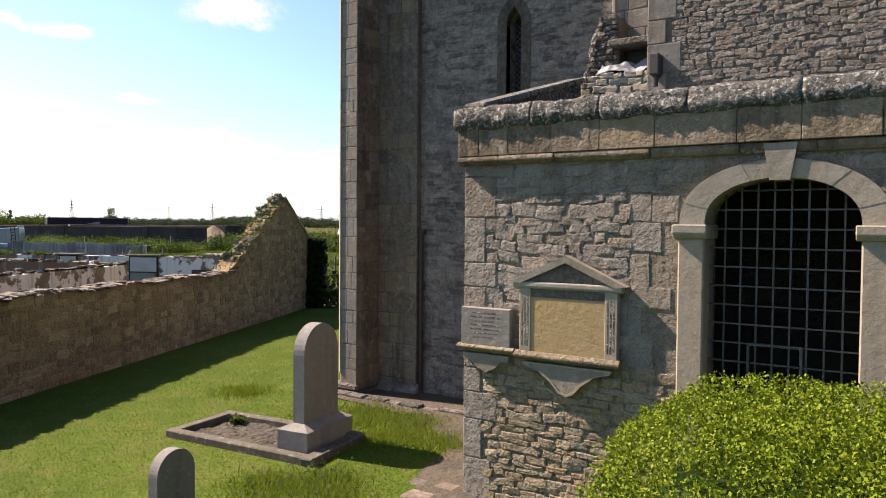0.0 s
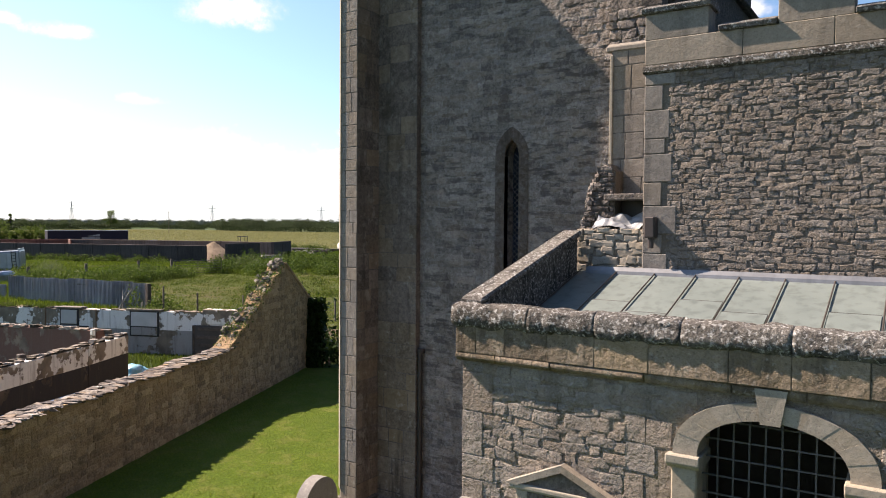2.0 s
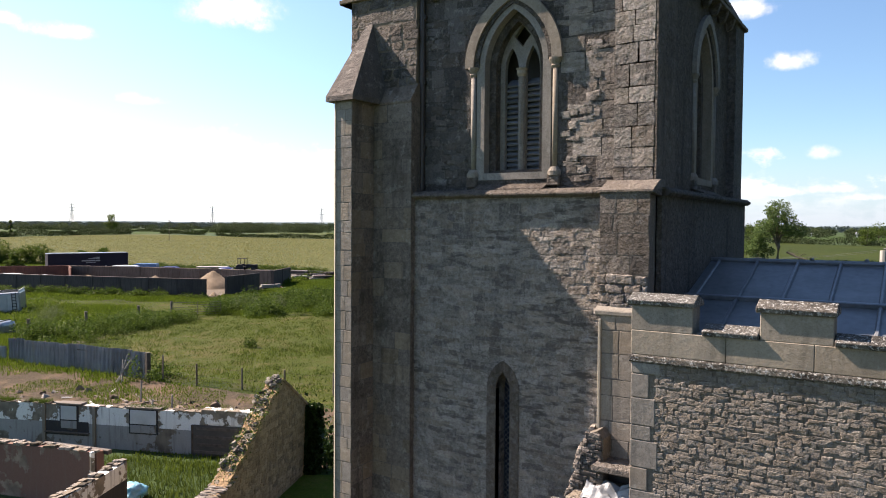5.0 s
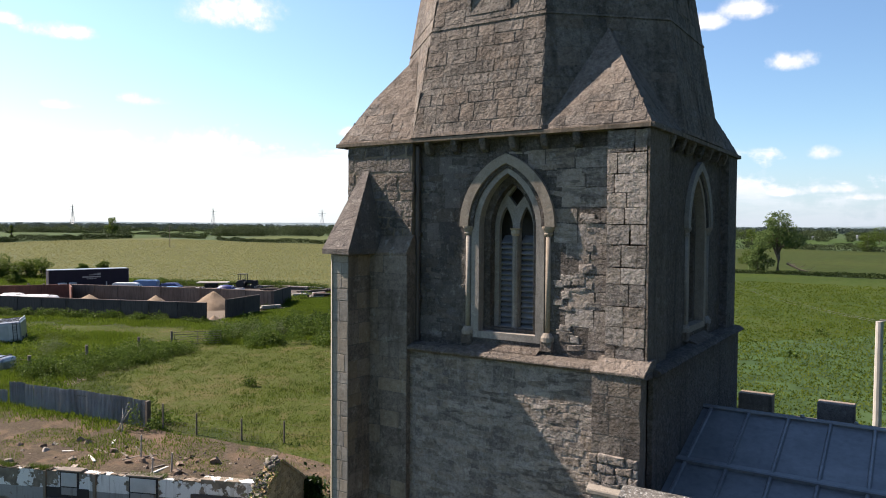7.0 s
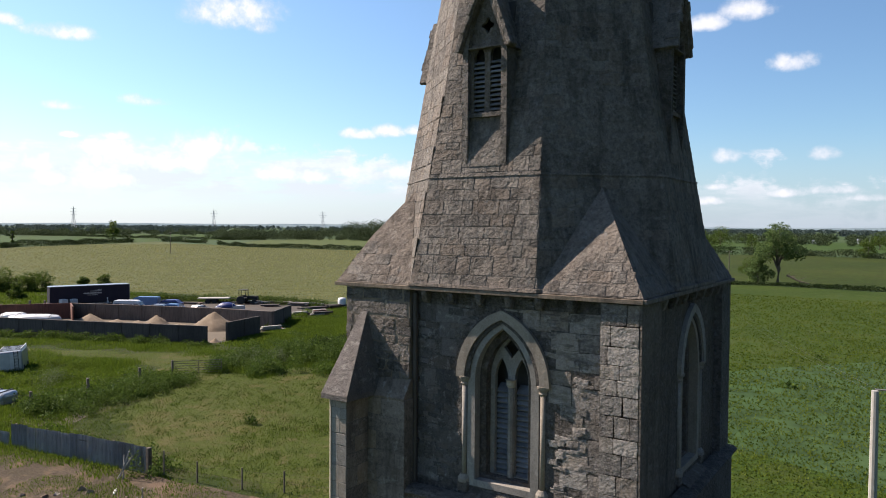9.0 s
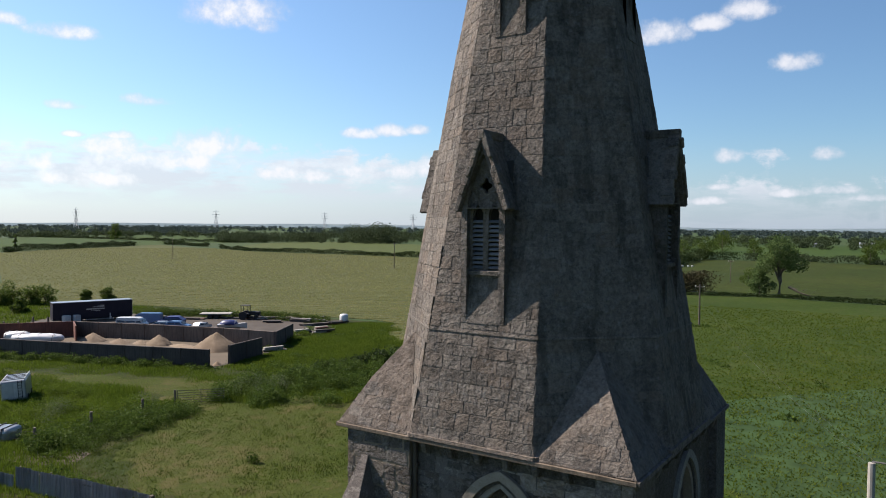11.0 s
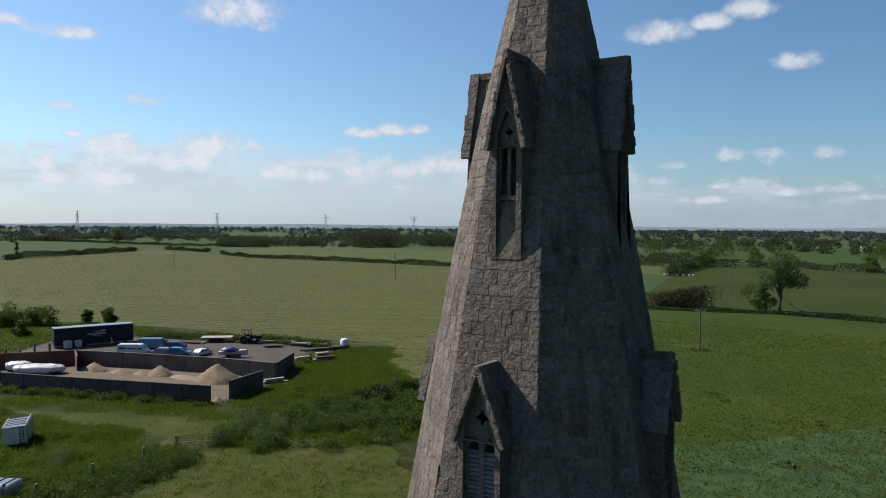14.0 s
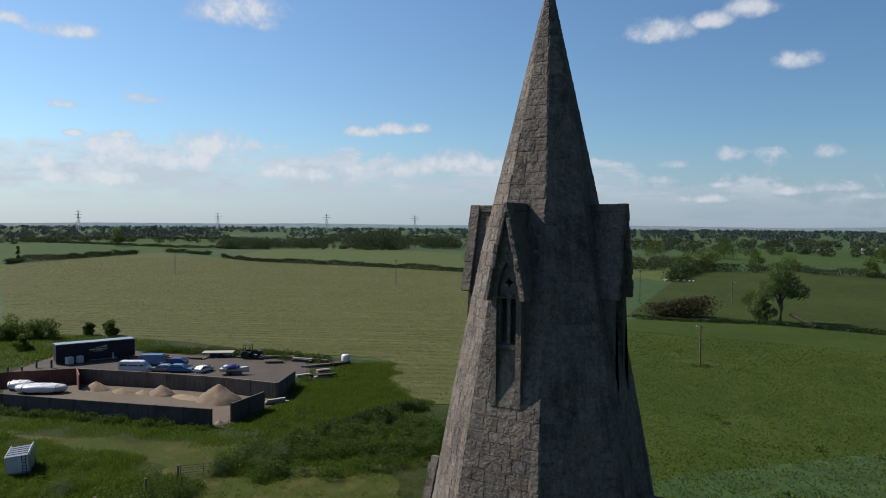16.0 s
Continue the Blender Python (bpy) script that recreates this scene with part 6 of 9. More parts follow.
def box_bush():
    rs = np.random.RandomState(4)
    h = thing("box_hedge", (0.15, 3.15, 0), "clipped rounded box bush with bright yellow-green leaves", "hedge")
    n = 38000
    d = rs.normal(size=(n, 3))
    d /= np.linalg.norm(d, axis=1)[:, None]
    d[:, 2] = np.abs(d[:, 2])
    # a rounded, flat-topped block, lumpy, with leaves in sprigs
    e = 8.0
    s = (np.abs(d[:, 0]) ** e + np.abs(d[:, 1]) ** e + np.abs(d[:, 2]) ** e) ** (-1 / e)
    p = d * s[:, None]
    lump = np.array([noise.noise(Vector(v) * 3.2) * 0.03 + noise.noise(Vector((v[0] * 20, v[1] * 12, v[2] * 22))) * 0.018 for v in p])
    depth = rs.uniform(0, 1, n) ** 2.2 * 0.14
    c = p * np.array([1.54, 0.90, 1.80]) * (1 + lump - depth)[:, None] + np.array([0.36, 3.25, 0.05])
    per = 7
    out_ = d + np.array([0, 0, 0.6])
    out_ /= np.linalg.norm(out_, axis=1)[:, None]
    c = np.repeat(c, per, 0) + np.repeat(out_, per, 0) * np.tile(np.linspace(-0.012, 0.026, per), n)[:, None] + rs.normal(size=(n * per, 3)) * 0.0075
    v = leaves(c, 0.0105, rs, 0.5, 1.5)
    quads("foliage", v.reshape(-1, 3), 4, M_BOX, h, "small glossy leaves", kind="")
    # a solid core coloured very dark, so gaps between sprigs read as shade
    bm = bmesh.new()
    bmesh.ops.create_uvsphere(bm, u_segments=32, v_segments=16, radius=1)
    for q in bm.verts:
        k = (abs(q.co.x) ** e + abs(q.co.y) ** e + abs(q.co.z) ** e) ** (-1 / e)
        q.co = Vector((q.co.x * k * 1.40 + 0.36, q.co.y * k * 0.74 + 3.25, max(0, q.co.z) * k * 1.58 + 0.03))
    part("inner_growth", bm, M_IVY, h, "dark core for the shade between the leaves")


box_bush()


def lawn_grass():
    rs = np.random.RandomState(8)
    n = 150000
    xy = np.column_stack([rs.uniform(-15, -3.2, n), rs.uniform(3.0, 17, n)])
    side = (xy - np.array([WP.x, WP.y])) @ np.array([WN.x, WN.y])
    ok = side > 0.05
    ok &= ~((xy[:, 0] > -7.65) & (xy[:, 0] < -5.35) & (xy[:, 1] > 5.5) & (xy[:, 1] < 6.7))
    ok &= ~((xy[:, 0] > -3.7) & (xy[:, 1] > 5.5))
    soil = (xy[:, 0] > -5.6 + 0.5 * np.sin(xy[:, 1] * 3) + rs.normal(size=n) * 0.25) & (xy[:, 1] > 7.0 - (xy[:, 0] + 4.4) * 1.1 + rs.normal(size=n) * 0.25)
    ok &= ~soil | (rs.uniform(size=n) < 0.10)
    ok &= ~((xy[:, 0] > -8) & (xy[:, 1] > 8.3))
    xy = xy[ok]
    tris = blades(xy, 0.0, 0.034, 0.006, rs, 0.8)
    quads("lawn_grass", tris.reshape(-1, 3), 3, M_GRASS, None, "short mown grass blades")
    tagged(bpy.data.objects["lawn_grass"], "short mown grass blades on the churchyard lawn", "grass", kind="stuff")
    # long tufts and small flowers by the soil
    m = 16000
    ctr = np.array([[-4.9, 5.35], [-5.3, 5.0], [-4.55, 5.0], [-5.2, 7.1], [-5.9, 7.4], [-5.5, 7.7], [-4.7, 7.1], [-6.3, 7.7], [-4.9, 4.5], [-5.3, 6.95], [-6.6, 7.2], [-8.6, 7.6]])
    k = rs.randint(0, len(ctr), m)
    xy = ctr[k] + rs.normal(size=(m, 2)) * 0.20
    t = blades(xy, 0.0, 0.075, 0.008, rs, 0.9)
    quads("grass_tufts", t.reshape(-1, 3), 3, M_GRASS, None)
    tagged(bpy.data.objects["grass_tufts"], "longer tufts of grass and weeds by the grave", "grass", kind="stuff")
    f = rs.randint(0, 9, 900)
    c = np.column_stack([ctr[f] + rs.normal(size=(900, 2)) * 0.22, rs.uniform(0.06, 0.16, 900)])
    quads("white_flowers", leaves(c, 0.016, rs, 3).reshape(-1, 3), 4, M_FLOWER, None)
    tagged(bpy.data.objects["white_flowers"], "tiny white flowers among the tufts", "flowers", kind="stuff")
    w = thing("grave_weed", (-7.2, 6.25, 0.05), "small dry weed growing on the grave", "plant")
    c = np.column_stack([rs.normal(size=160) * 0.05 - 7.2, rs.normal(size=160) * 0.05 + 6.25, rs.uniform(0.06, 0.15, 160)])
    quads("leaves", leaves(c, 0.035, rs, 1).reshape(-1, 3), 4, M_TALL, w, kind="")
    part("stem", tube([(-7.2, 6.25, 0.03), (-7.2, 6.25, 0.14)], [0.006, 0.003], 5), M_TALL, w)


lawn_grass()


def kerb_edge():
    rs = random.Random(21)
    e = thing("path_edging", (-5.8, 8.3, 0), "uneven stone edging at the foot of the tower", "edging")
    x = -7.35
    while x < -4.3:
        w = rs.uniform(0.2, 0.45)
        part("edging_stone", box(x, x + w - 0.02, 8.24 + rs.uniform(-0.03, 0.03) + (x + 7.3) * 0.02, 8.40, -0.06, 0.05 + rs.uniform(-0.02, 0.02), 0.015), M_TOWER, e)
        x += w
    for i, (x, y, s) in enumerate(((-3.95, 5.6, 0.3), (-4.15, 5.9, 0.22), (-3.85, 5.95, 0.25))):
        part("edging_stone", box(x - s / 2, x + s / 2, y - s * 0.4, y + s * 0.4, -0.09, 0.025, 0.02), M_SOOTSHADE, e)


kerb_edge()

# ---------------------------------------------------------------- boundary wall with its ruined gable
bwall = thing("boundary_wall", tuple(wall_at(4)), "warm brown rubble boundary wall ending in a ruined gable", "wall")


def wall_frame():
    m = Matrix((WD, -WN, Vector((0, 0, 1)))).transposed().to_4x4()
    m.translation = WP
    return m


def gable_top(s):
    """Height of the wall along its length."""
    if s < 6.6:
        return 1.50 - 0.012 * s + 0.02 * math.sin(s * 3.1)
    if s < 10.0:
        return 1.42 + (s - 6.6) * 0.56 + 0.06 * math.sin(s * 9)
    if s < 12.15:
        return 3.33 - (s - 10.0) * 0.60
    return 2.04


def build_boundary():
    rs = random.Random(9)
    m = wall_frame()
    ss = [-16 + 0.5 * i for i in range(46)] + [7 + 0.15 * i for i in range(21)] + [10.0, 10.02, 11, 12.15]
    ss = sorted(set(round(s, 3) for s in ss if s <= 12.15))
    outline = [(s, gable_top(s)) for s in ss] + [(12.15, -0.3), (-16, -0.3)]
    body = part("wall", plate(outline, [], 0.0, 0.42), M_WALL, bwall, "wall core of earthy mortar", m)
    st = courses(-6, 12.1, 0.0, 3.3, (0.09, 0.16), (0.14, 0.38), rs, lambda u, v, w, h: v + h / 2 > min(gable_top(u - w / 2), gable_top(u + w / 2)) + 0.03)
    st = [s for s in st if not (9.15 < s[0] < 9.3 and 1.3 < s[1] < 1.5)]
    lay(st, m, body, M_WALL, POOL_RUBBLE, 0.011, 0.0, rs, jit=0.5, near=lambda u, v: 0 < u < 12 and v > 0.3, limit=300)
    # coping of flat stones along the level run, broken ones up the rake
    u = -6.0
    while u < 6.9:
        w = rs.uniform(0.05, 0.16)
        for off in (0.06, 0.2, 0.34):
            if rs.random() < 0.9:
                ob = new("coping_stone", pool_mesh("coping_stone", POOL_RUBBLE, rs.randrange(30), (M_SOOTSHADE, M_TRUB, M_RUBBLE)[rs.randrange(3)]))
                ob.parent = body
                ob.matrix_basis = m @ Matrix.Translation((u + w / 2, off + 0.06 + rs.uniform(-0.02, 0.02), gable_top(u) + rs.uniform(-0.012, 0.012))) @ Euler((rs.uniform(-0.12, 0.12), rs.uniform(-0.1, 0.1), rs.uniform(-0.25, 0.25))).to_matrix().to_4x4() @ Matrix.Diagonal((w, 0.17, rs.uniform(0.025, 0.055), 1))
        u += w * 0.93
    for i in range(150):
        s = rs.uniform(6.6, 10.0)
        ob = new("stone", pool_mesh("stone", POOL_ROUGH, rs.randrange(26), (M_ASHLAR, M_TRUB, M_TRUB)[rs.randrange(3)]))
        ob.parent = body
        ob.matrix_basis = m @ Matrix.Translation((s, rs.uniform(0.1, 0.5), gable_top(s) + rs.uniform(-0.10, 0.02))) @ Euler((rs.uniform(-0.5, 0.5), rs.uniform(-0.9, 0.3), rs.uniform(-0.6, 0.6))).to_matrix().to_4x4() @ Matrix.Diagonal((rs.uniform(0.10, 0.22), 0.12, rs.uniform(0.06, 0.12), 1))
    for i in range(9):
        s = 10.05 + i * 0.235
        b = box(0, 0.26, -0.03, 0.45, -0.04, 0.05, 0.012)
        part("coping_stone", b, M_WALL, bwall, m=m @ Matrix.Translation((s - 0.02, 0, gable_top(s))) @ Matrix.Rotation(math.atan(0.60), 4, "Y"))
    part("finial", box(-0.07, 0.07, 0.1, 0.3, 0, 0.14, 0.03), M_RUBBLE, bwall, m=m @ Matrix.Translation((10.0, 0, 3.3)))
    # weeds along the rake and ivy over the end
    r2 = np.random.RandomState(17)
    def pts(n, s0, s1, spread, up):
        s = r2.uniform(s0, s1, n)
        z = np.array([gable_top(q) for q in s]) + r2.exponential(up, n)
        o = r2.uniform(-0.05, 0.45, n)
        return np.column_stack([WP.x + WD.x * s - WN.x * o, WP.y + WD.y * s - WN.y * o, z]) + r2.normal(size=(n, 3)) * spread
    w = thing("wall_weeds", tuple(wall_at(8.3, -0.2, 2.3)), "weeds and grass rooted in the broken gable", "plant")
    quads("leaves", leaves(pts(1900, 6.6, 9.9, 0.04, 0.04), 0.03, r2, 0.6).reshape(-1, 3), 4, M_NETTLE, w, kind="")
    iv = thing("ivy", tuple(wall_at(12.1, 0.0, 0.9)), "dense dark ivy hanging over the wall end", "ivy")
    n = 9000
    z = r2.uniform(0, 1, n) ** 0.8 * 2.1
    s = 12.0 + r2.uniform(-1.0, 0.9, n) * (0.45 + 0.55 * (1 - z / 2.2)) + 0.12
    o = r2.normal(size=n) * 0.16 - 0.12
    s = 12.0 + (s - 12.05) * 0.42
    c = np.column_stack([WP.x + WD.x * s + WN.x * (o + 0.22), WP.y + WD.y * s + WN.y * (o + 0.22), z])
    quads("leaves", leaves(c, 0.10, r2, 0.2, 1.2).reshape(-1, 3), 4, M_IVY, iv, kind="")
    # nettles in the corner beyond
    k = thing("shaded_undergrowth", tuple(wall_at(13.4, 0.3)), "dark shaded undergrowth by the wall end", "undergrowth")
    c = np.column_stack([r2.normal(size=2600) * 0.8 - 15.8, r2.normal(size=2600) * 0.7 + 18.3, r2.exponential(0.35, 2600)])
    quads("leaves", leaves(c, 0.10, r2, 0.5).reshape(-1, 3), 4, M_IVY, k, kind="")
    # blue pipe lying behind the wall
    a, b = wall_at(-3, -0.75, 1.42), wall_at(5.2, -0.6, 1.30)
    p = thing("blue_pipe", tuple((a + b) / 2), "thin blue pipe lying along the wall top", "pipe")
    part("pipe", tube([a, (a + b) / 2 + Vector((0, 0, 0.03)), b], [0.03, 0.03, 0.03], 8), M_BLUEP, p)
    for q in (a, b):
        part("support", tube([(q.x, q.y, 0), (q.x, q.y, q.z - 0.03)], [0.03, 0.03], 6), M_WOOD, p)


build_boundary()

# ---------------------------------------------------------------- roofless outbuildings behind the wall


def wall_run(name, pts, h, th, mats, label, rs, parent=None, lip=False):
    """A plastered wall along a line of points, in bands of colour, with a broken brick top."""
    t = parent or thing(name, (pts[0][0], pts[0][1], 0), label, "ruin")
    for (x0, y0), (x1, y1) in zip(pts, pts[1:]):
        d = Vector((x1 - x0, y1 - y0, 0))
        L = d.length
        u = d.normalized()
        m = Matrix.Translation((x0, y0, 0)) @ Matrix(((u.x, -u.y, 0, 0), (u.y, u.x, 0, 0), (0, 0, 1, 0), (0, 0, 0, 1)))
        z = -0.2
        for top, mt in mats:
            part("wall", box(0, L, 0, th, z, top), mt, t, m=m)
            z = top
        u_ = 0.0
        while u_ < L:
            w = rs.uniform(0.09, 0.26)
            for off in (0.25, 0.75):
                if rs.random() < (0.6 if lip else 0.85):
                    mt = (M_DEBRIS, M_TANP)[rs.random() < 0.4] if lip else (M_DEBRIS, M_RUBBLE, M_TANP)[rs.randrange(3)]
                    ob = new("coping_brick", pool_mesh("coping_brick", POOL_HEWN, rs.randrange(16), mt))
                    ob.parent = t
                    ob.matrix_parent_inverse = Matrix.Translation(t.location).inverted()
                    ob.matrix_basis = m @ Matrix.Translation((u_ + w / 2, th * off + 0.06, z + 0.02 + rs.uniform(-0.02, 0.01))) @ Euler((rs.uniform(-0.15, 0.15), rs.uniform(-0.12, 0.12), rs.uniform(-0.2, 0.2))).to_matrix().to_4x4() @ Matrix.Diagonal((w, th * 0.5, rs.uniform(0.04, 0.10) * (0.6 if lip else 1), 1))
            u_ += w + (rs.random() < 0.12) * 0.15
    return t


def build_ruins():
    rs = random.Random(31)
    # long back wall: grey below, white above, with blocked windows
    back = wall_run("ruined_back_wall", [(-31, 10.9), (-24.6, 13.6), (-19.4, 15.75), (-17.4, 16.6)], 1.5, 0.3, [(0.85, M_CEMENT), (1.46, M_WHITE)], "roofless outbuilding wall of grey cement and flaking white paint", rs, lip=True)
    u = Vector((-19.4 + 24.6, 15.75 - 13.6, 0)).normalized()
    fr = lambda q: Matrix.Translation((-24.6 + u.x * q, 13.6 + u.y * q, 0)) @ Matrix(((u.x, -u.y, 0, 0), (u.y, u.x, 0, 0), (0, 0, 1, 0), (0, 0, 0, 1)))
    for q, w_ in ((0.08, 0.65), (2.73, 1.0)):
        m = fr(q)
        w = part("blocked_window", box(-0.04, w_ + 0.04, -0.025, 0.1, 0.62, 1.48, 0.01), M_BLACKW, back, "blocked window in a dark frame", m)
        part("panel", box(0.02, w_ - 0.02, -0.045, -0.02, 0.96, 1.43, 0.008), M_WHITEB, w, m=m)
        part("lower_panel", box(0.02, w_ - 0.02, -0.04, -0.02, 0.66, 0.92, 0.008), M_CEMENT, w, m=m)
        part("lintel", box(-0.15, w_ + 0.15, -0.05, 0.3, 1.47, 1.53, 0.008), M_WOOD, back, m=m)
    # no hollow here: a flat dark slab stands for the recess
    part("dark_recess", box(-0.5, 1.15, -0.02, 0.1, 0.42, 0.9, 0.01), M_BLACKW, back, "flat dark slab for a recess under a window", fr(0))
    part("shelf_board", box(-0.5, 1.2, -0.1, 0.1, 0.5, 0.54, 0.006), M_WOOD, back, m=fr(0))
    part("raised_wall", box(-0.05, 2.1, -0.03, 0.33, 1.1, 1.58, 0.012), M_WHITE, back, "higher length of flaking white wall", fr(5.4))
    for q in (1.32, -0.62):
        part("pier", box(0, 0.12, -0.05, 0.05, 0, 1.46, 0.01), M_TANP, back, m=fr(q))
    m = fr(5.05)
    # dark slab paints the shaded opening that the boards cross
    door = part("boarded_door", box(0, 1.75, -0.035, 0.05, 0, 1.06, 0.01), M_SHADE, back, "dark boarded doorway", m)
    for i, (z, w_) in enumerate(((0.12, 1.7), (0.36, 1.2), (0.62, 1.5), (0.9, 1.7))):
        part("board", box(0.04 + 0.1 * (i % 2), w_, -0.06, -0.04, z, z + 0.1, 0.006), M_WOOD, door, m=m)
    part("door_post", box(-0.06, 0.0, -0.06, 0.05, 0, 1.05, 0.008), M_WOOD, back, m=m)
    # near room
    wall_run("ruined_room", [(-24.5, 9.3), (-21.5, 10.2), (-18.4, 11.2)], 1.5, 0.28, [(1.5, M_REDW)], "roofless room with dull red limewashed walls", rs)
    nr = wall_run("ruined_front_wall", [(-17.35, 11.1), (-16.55, 9.55), (-15.75, 7.7), (-14.6, 5.2)], 1.5, 0.3, [(1.05, M_BLACKW), (1.5, M_WHITE)], "broken wall tarred black below and white above", rs)
    part("post", box(-16.0, -15.86, 7.9, 8.04, 0, 1.6, 0.01), M_WOOD, nr)
    part("post", box(-18.5, -18.4, 11.05, 11.15, 0, 1.55, 0.01), M_WHITE, nr)
    part("lintel", box(-20.6, -18.3, 11.2, 11.35, 1.38, 1.5, 0.01), M_WOOD, nr, m=Matrix.Translation((-19.4, 11.2, 0)) @ Matrix.Rotation(radians(15), 4, "Z") @ Matrix.Translation((19.4, -11.2, 0)))
    # a heap of tarpaulin in the weeds
    bm = bmesh.new()
    bmesh.ops.create_icosphere(bm, subdivisions=4, radius=0.42)
    for v in bm.verts:
        v.co = Vector((v.co.x * 1.15, v.co.y * 0.9, max(-0.1, v.co.z) * 0.75)) * (1 + 0.28 * noise.noise(v.co * 4) + 0.15 * noise.noise(v.co * 11))
    t = part("crumpled_tarpaulin", bm, M_TARPC, None, m=Matrix.Translation((-18.1, 12.05, 0.2)), smooth=True)
    tagged(t, "crumpled pale blue tarpaulin lying in the weeds", "tarpaulin")
    r2 = np.random.RandomState(5)
    n = 14000
    xy = np.column_stack([r2.uniform(-26, -16.5, n), r2.uniform(9.5, 16, n)])
    d = (xy - np.array([-24.6, 13.6])) @ np.array([-u.y, u.x])
    e = (xy[:, 1] - 11.2) - (xy[:, 0] + 18.4) * 0.32
    xy = xy[(d < -0.7) & (e > 0.3)]
    quads("ruin_weeds", blades(xy, 0.0, 0.22, 0.018, r2, 0.45).reshape(-1, 3), 3, M_TALL, None)
    tagged(bpy.data.objects["ruin_weeds"], "tall weeds inside the roofless buildings", "weeds", kind="stuff")
    n = 5000
    s = r2.uniform(0, 5.6, n)
    keep = np.array([noise.noise(Vector((q * 1.3, 0, 5))) > 0.05 for q in s])
    s = s[keep]
    xy = np.column_stack([-24.6 + u.x * s * 1.9 - 3.0, 13.6 + u.y * s * 1.9 - 1.3]) + np.array([-u.y, u.x]) * r2.uniform(0.05, 0.35, (len(s), 1))
    quads("wall_top_weeds", blades(xy, 1.44, 0.16, 0.012, r2, 0.7).reshape(-1, 3), 3, M_TALL, None)
    tagged(bpy.data.objects["wall_top_weeds"], "weeds rooted along the top of the ruined wall", "weeds", kind="stuff")
    # rubble on the bare strip
    rub = thing("rubble_heap", (-22, 18, 0), "scattered broken stones and bricks on bare ground", "rubble")
    for i in range(260):
        x = rs.uniform(-36, -16.5) if i < 130 else rs.uniform(-27, -15.5)
        y = rs.uniform(16.8, 20.8) + (x + 22) * -0.05
        if x < -26:
            y = rs.uniform(14.5, 19.5)
        ob = new("rubble_stone", pool_mesh("rubble_stone", POOL_ROUGH, rs.randrange(26), M_BRICK if rs.random() < 0.75 else M_RUBBLE))
        ob.parent = rub
        ob.matrix_parent_inverse = Matrix.Translation((-22, 18, 0)).inverted()
        q = rs.uniform(0.12, 0.42) * (1.0 if i < 130 else 0.55)
        ob.matrix_basis = Matrix.Translation((x, y, 0.08)) @ Euler((rs.uniform(0, 6), rs.uniform(0, 6), rs.uniform(0, 6))).to_matrix().to_4x4() @ Matrix.Diagonal((q, q * 0.7, q * 0.6, 1))
    # white sheets and timber
    for x, y, a, w, h in ((-33.0, 19.0, 20, 1.5, 0.9), (-35.2, 18.7, -10, 0.8, 0.5)):
        s = part("plasterboard_sheet", box(-w / 2, w / 2, -h / 2, h / 2, 0, 0.04, 0.008), M_WHITEB, None, m=Matrix.Translation((x, y, 0.12)) @ Matrix.Rotation(radians(a), 4, "Z") @ Matrix.Rotation(radians(5), 4, "X"))
        tagged(s, "discarded white board lying on bare ground", "board")
    for i in range(14):
        x, y, a, w = rs.uniform(-37, -25), rs.uniform(17.2, 19.6), rs.uniform(0, 180), rs.uniform(0.6, 2.2)
        s = part("plank", box(-w / 2, w / 2, -0.05, 0.05, 0, 0.05, 0.006), M_WOOD if i % 3 else M_WHITEB, None, m=Matrix.Translation((x, y, 0.12)) @ Matrix.Rotation(radians(a), 4, "Z") @ Matrix.Rotation(radians(rs.uniform(-5, 5)), 4, "Y"))
        tagged(s, "loose weathered plank lying on bare ground", "plank", "loose planks")
    for (x, y), (dx, dz) in (((-31.6, 20.4), (0.7, 1.3)), ((-31.2, 20.5), (-0.5, 1.2)), ((-31.4, 20.4), (0.25, 1.5))):
        s = part("leaning_pole", tube([(x, y - 0.25, 0.1), (x + dx, y + 0.15, dz)], [0.03, 0.025], 6), M_POLE, None)
        tagged(s, "thin pale pole leaning on the tin fence", "pole", "leaning poles")
    for x, y, h in ((-27.3, 18.6, 1.1), (-24.7, 18.2, 0.9), (-25.1, 17.6, 0.8)):
        s = part("stake", tube([(x, y, -0.1), (x + 0.05, y, h)], [0.04, 0.035], 6), M_POLE, None)
        tagged(s, "short bleached wooden stake in the rubble", "stake", "stakes")


build_ruins()

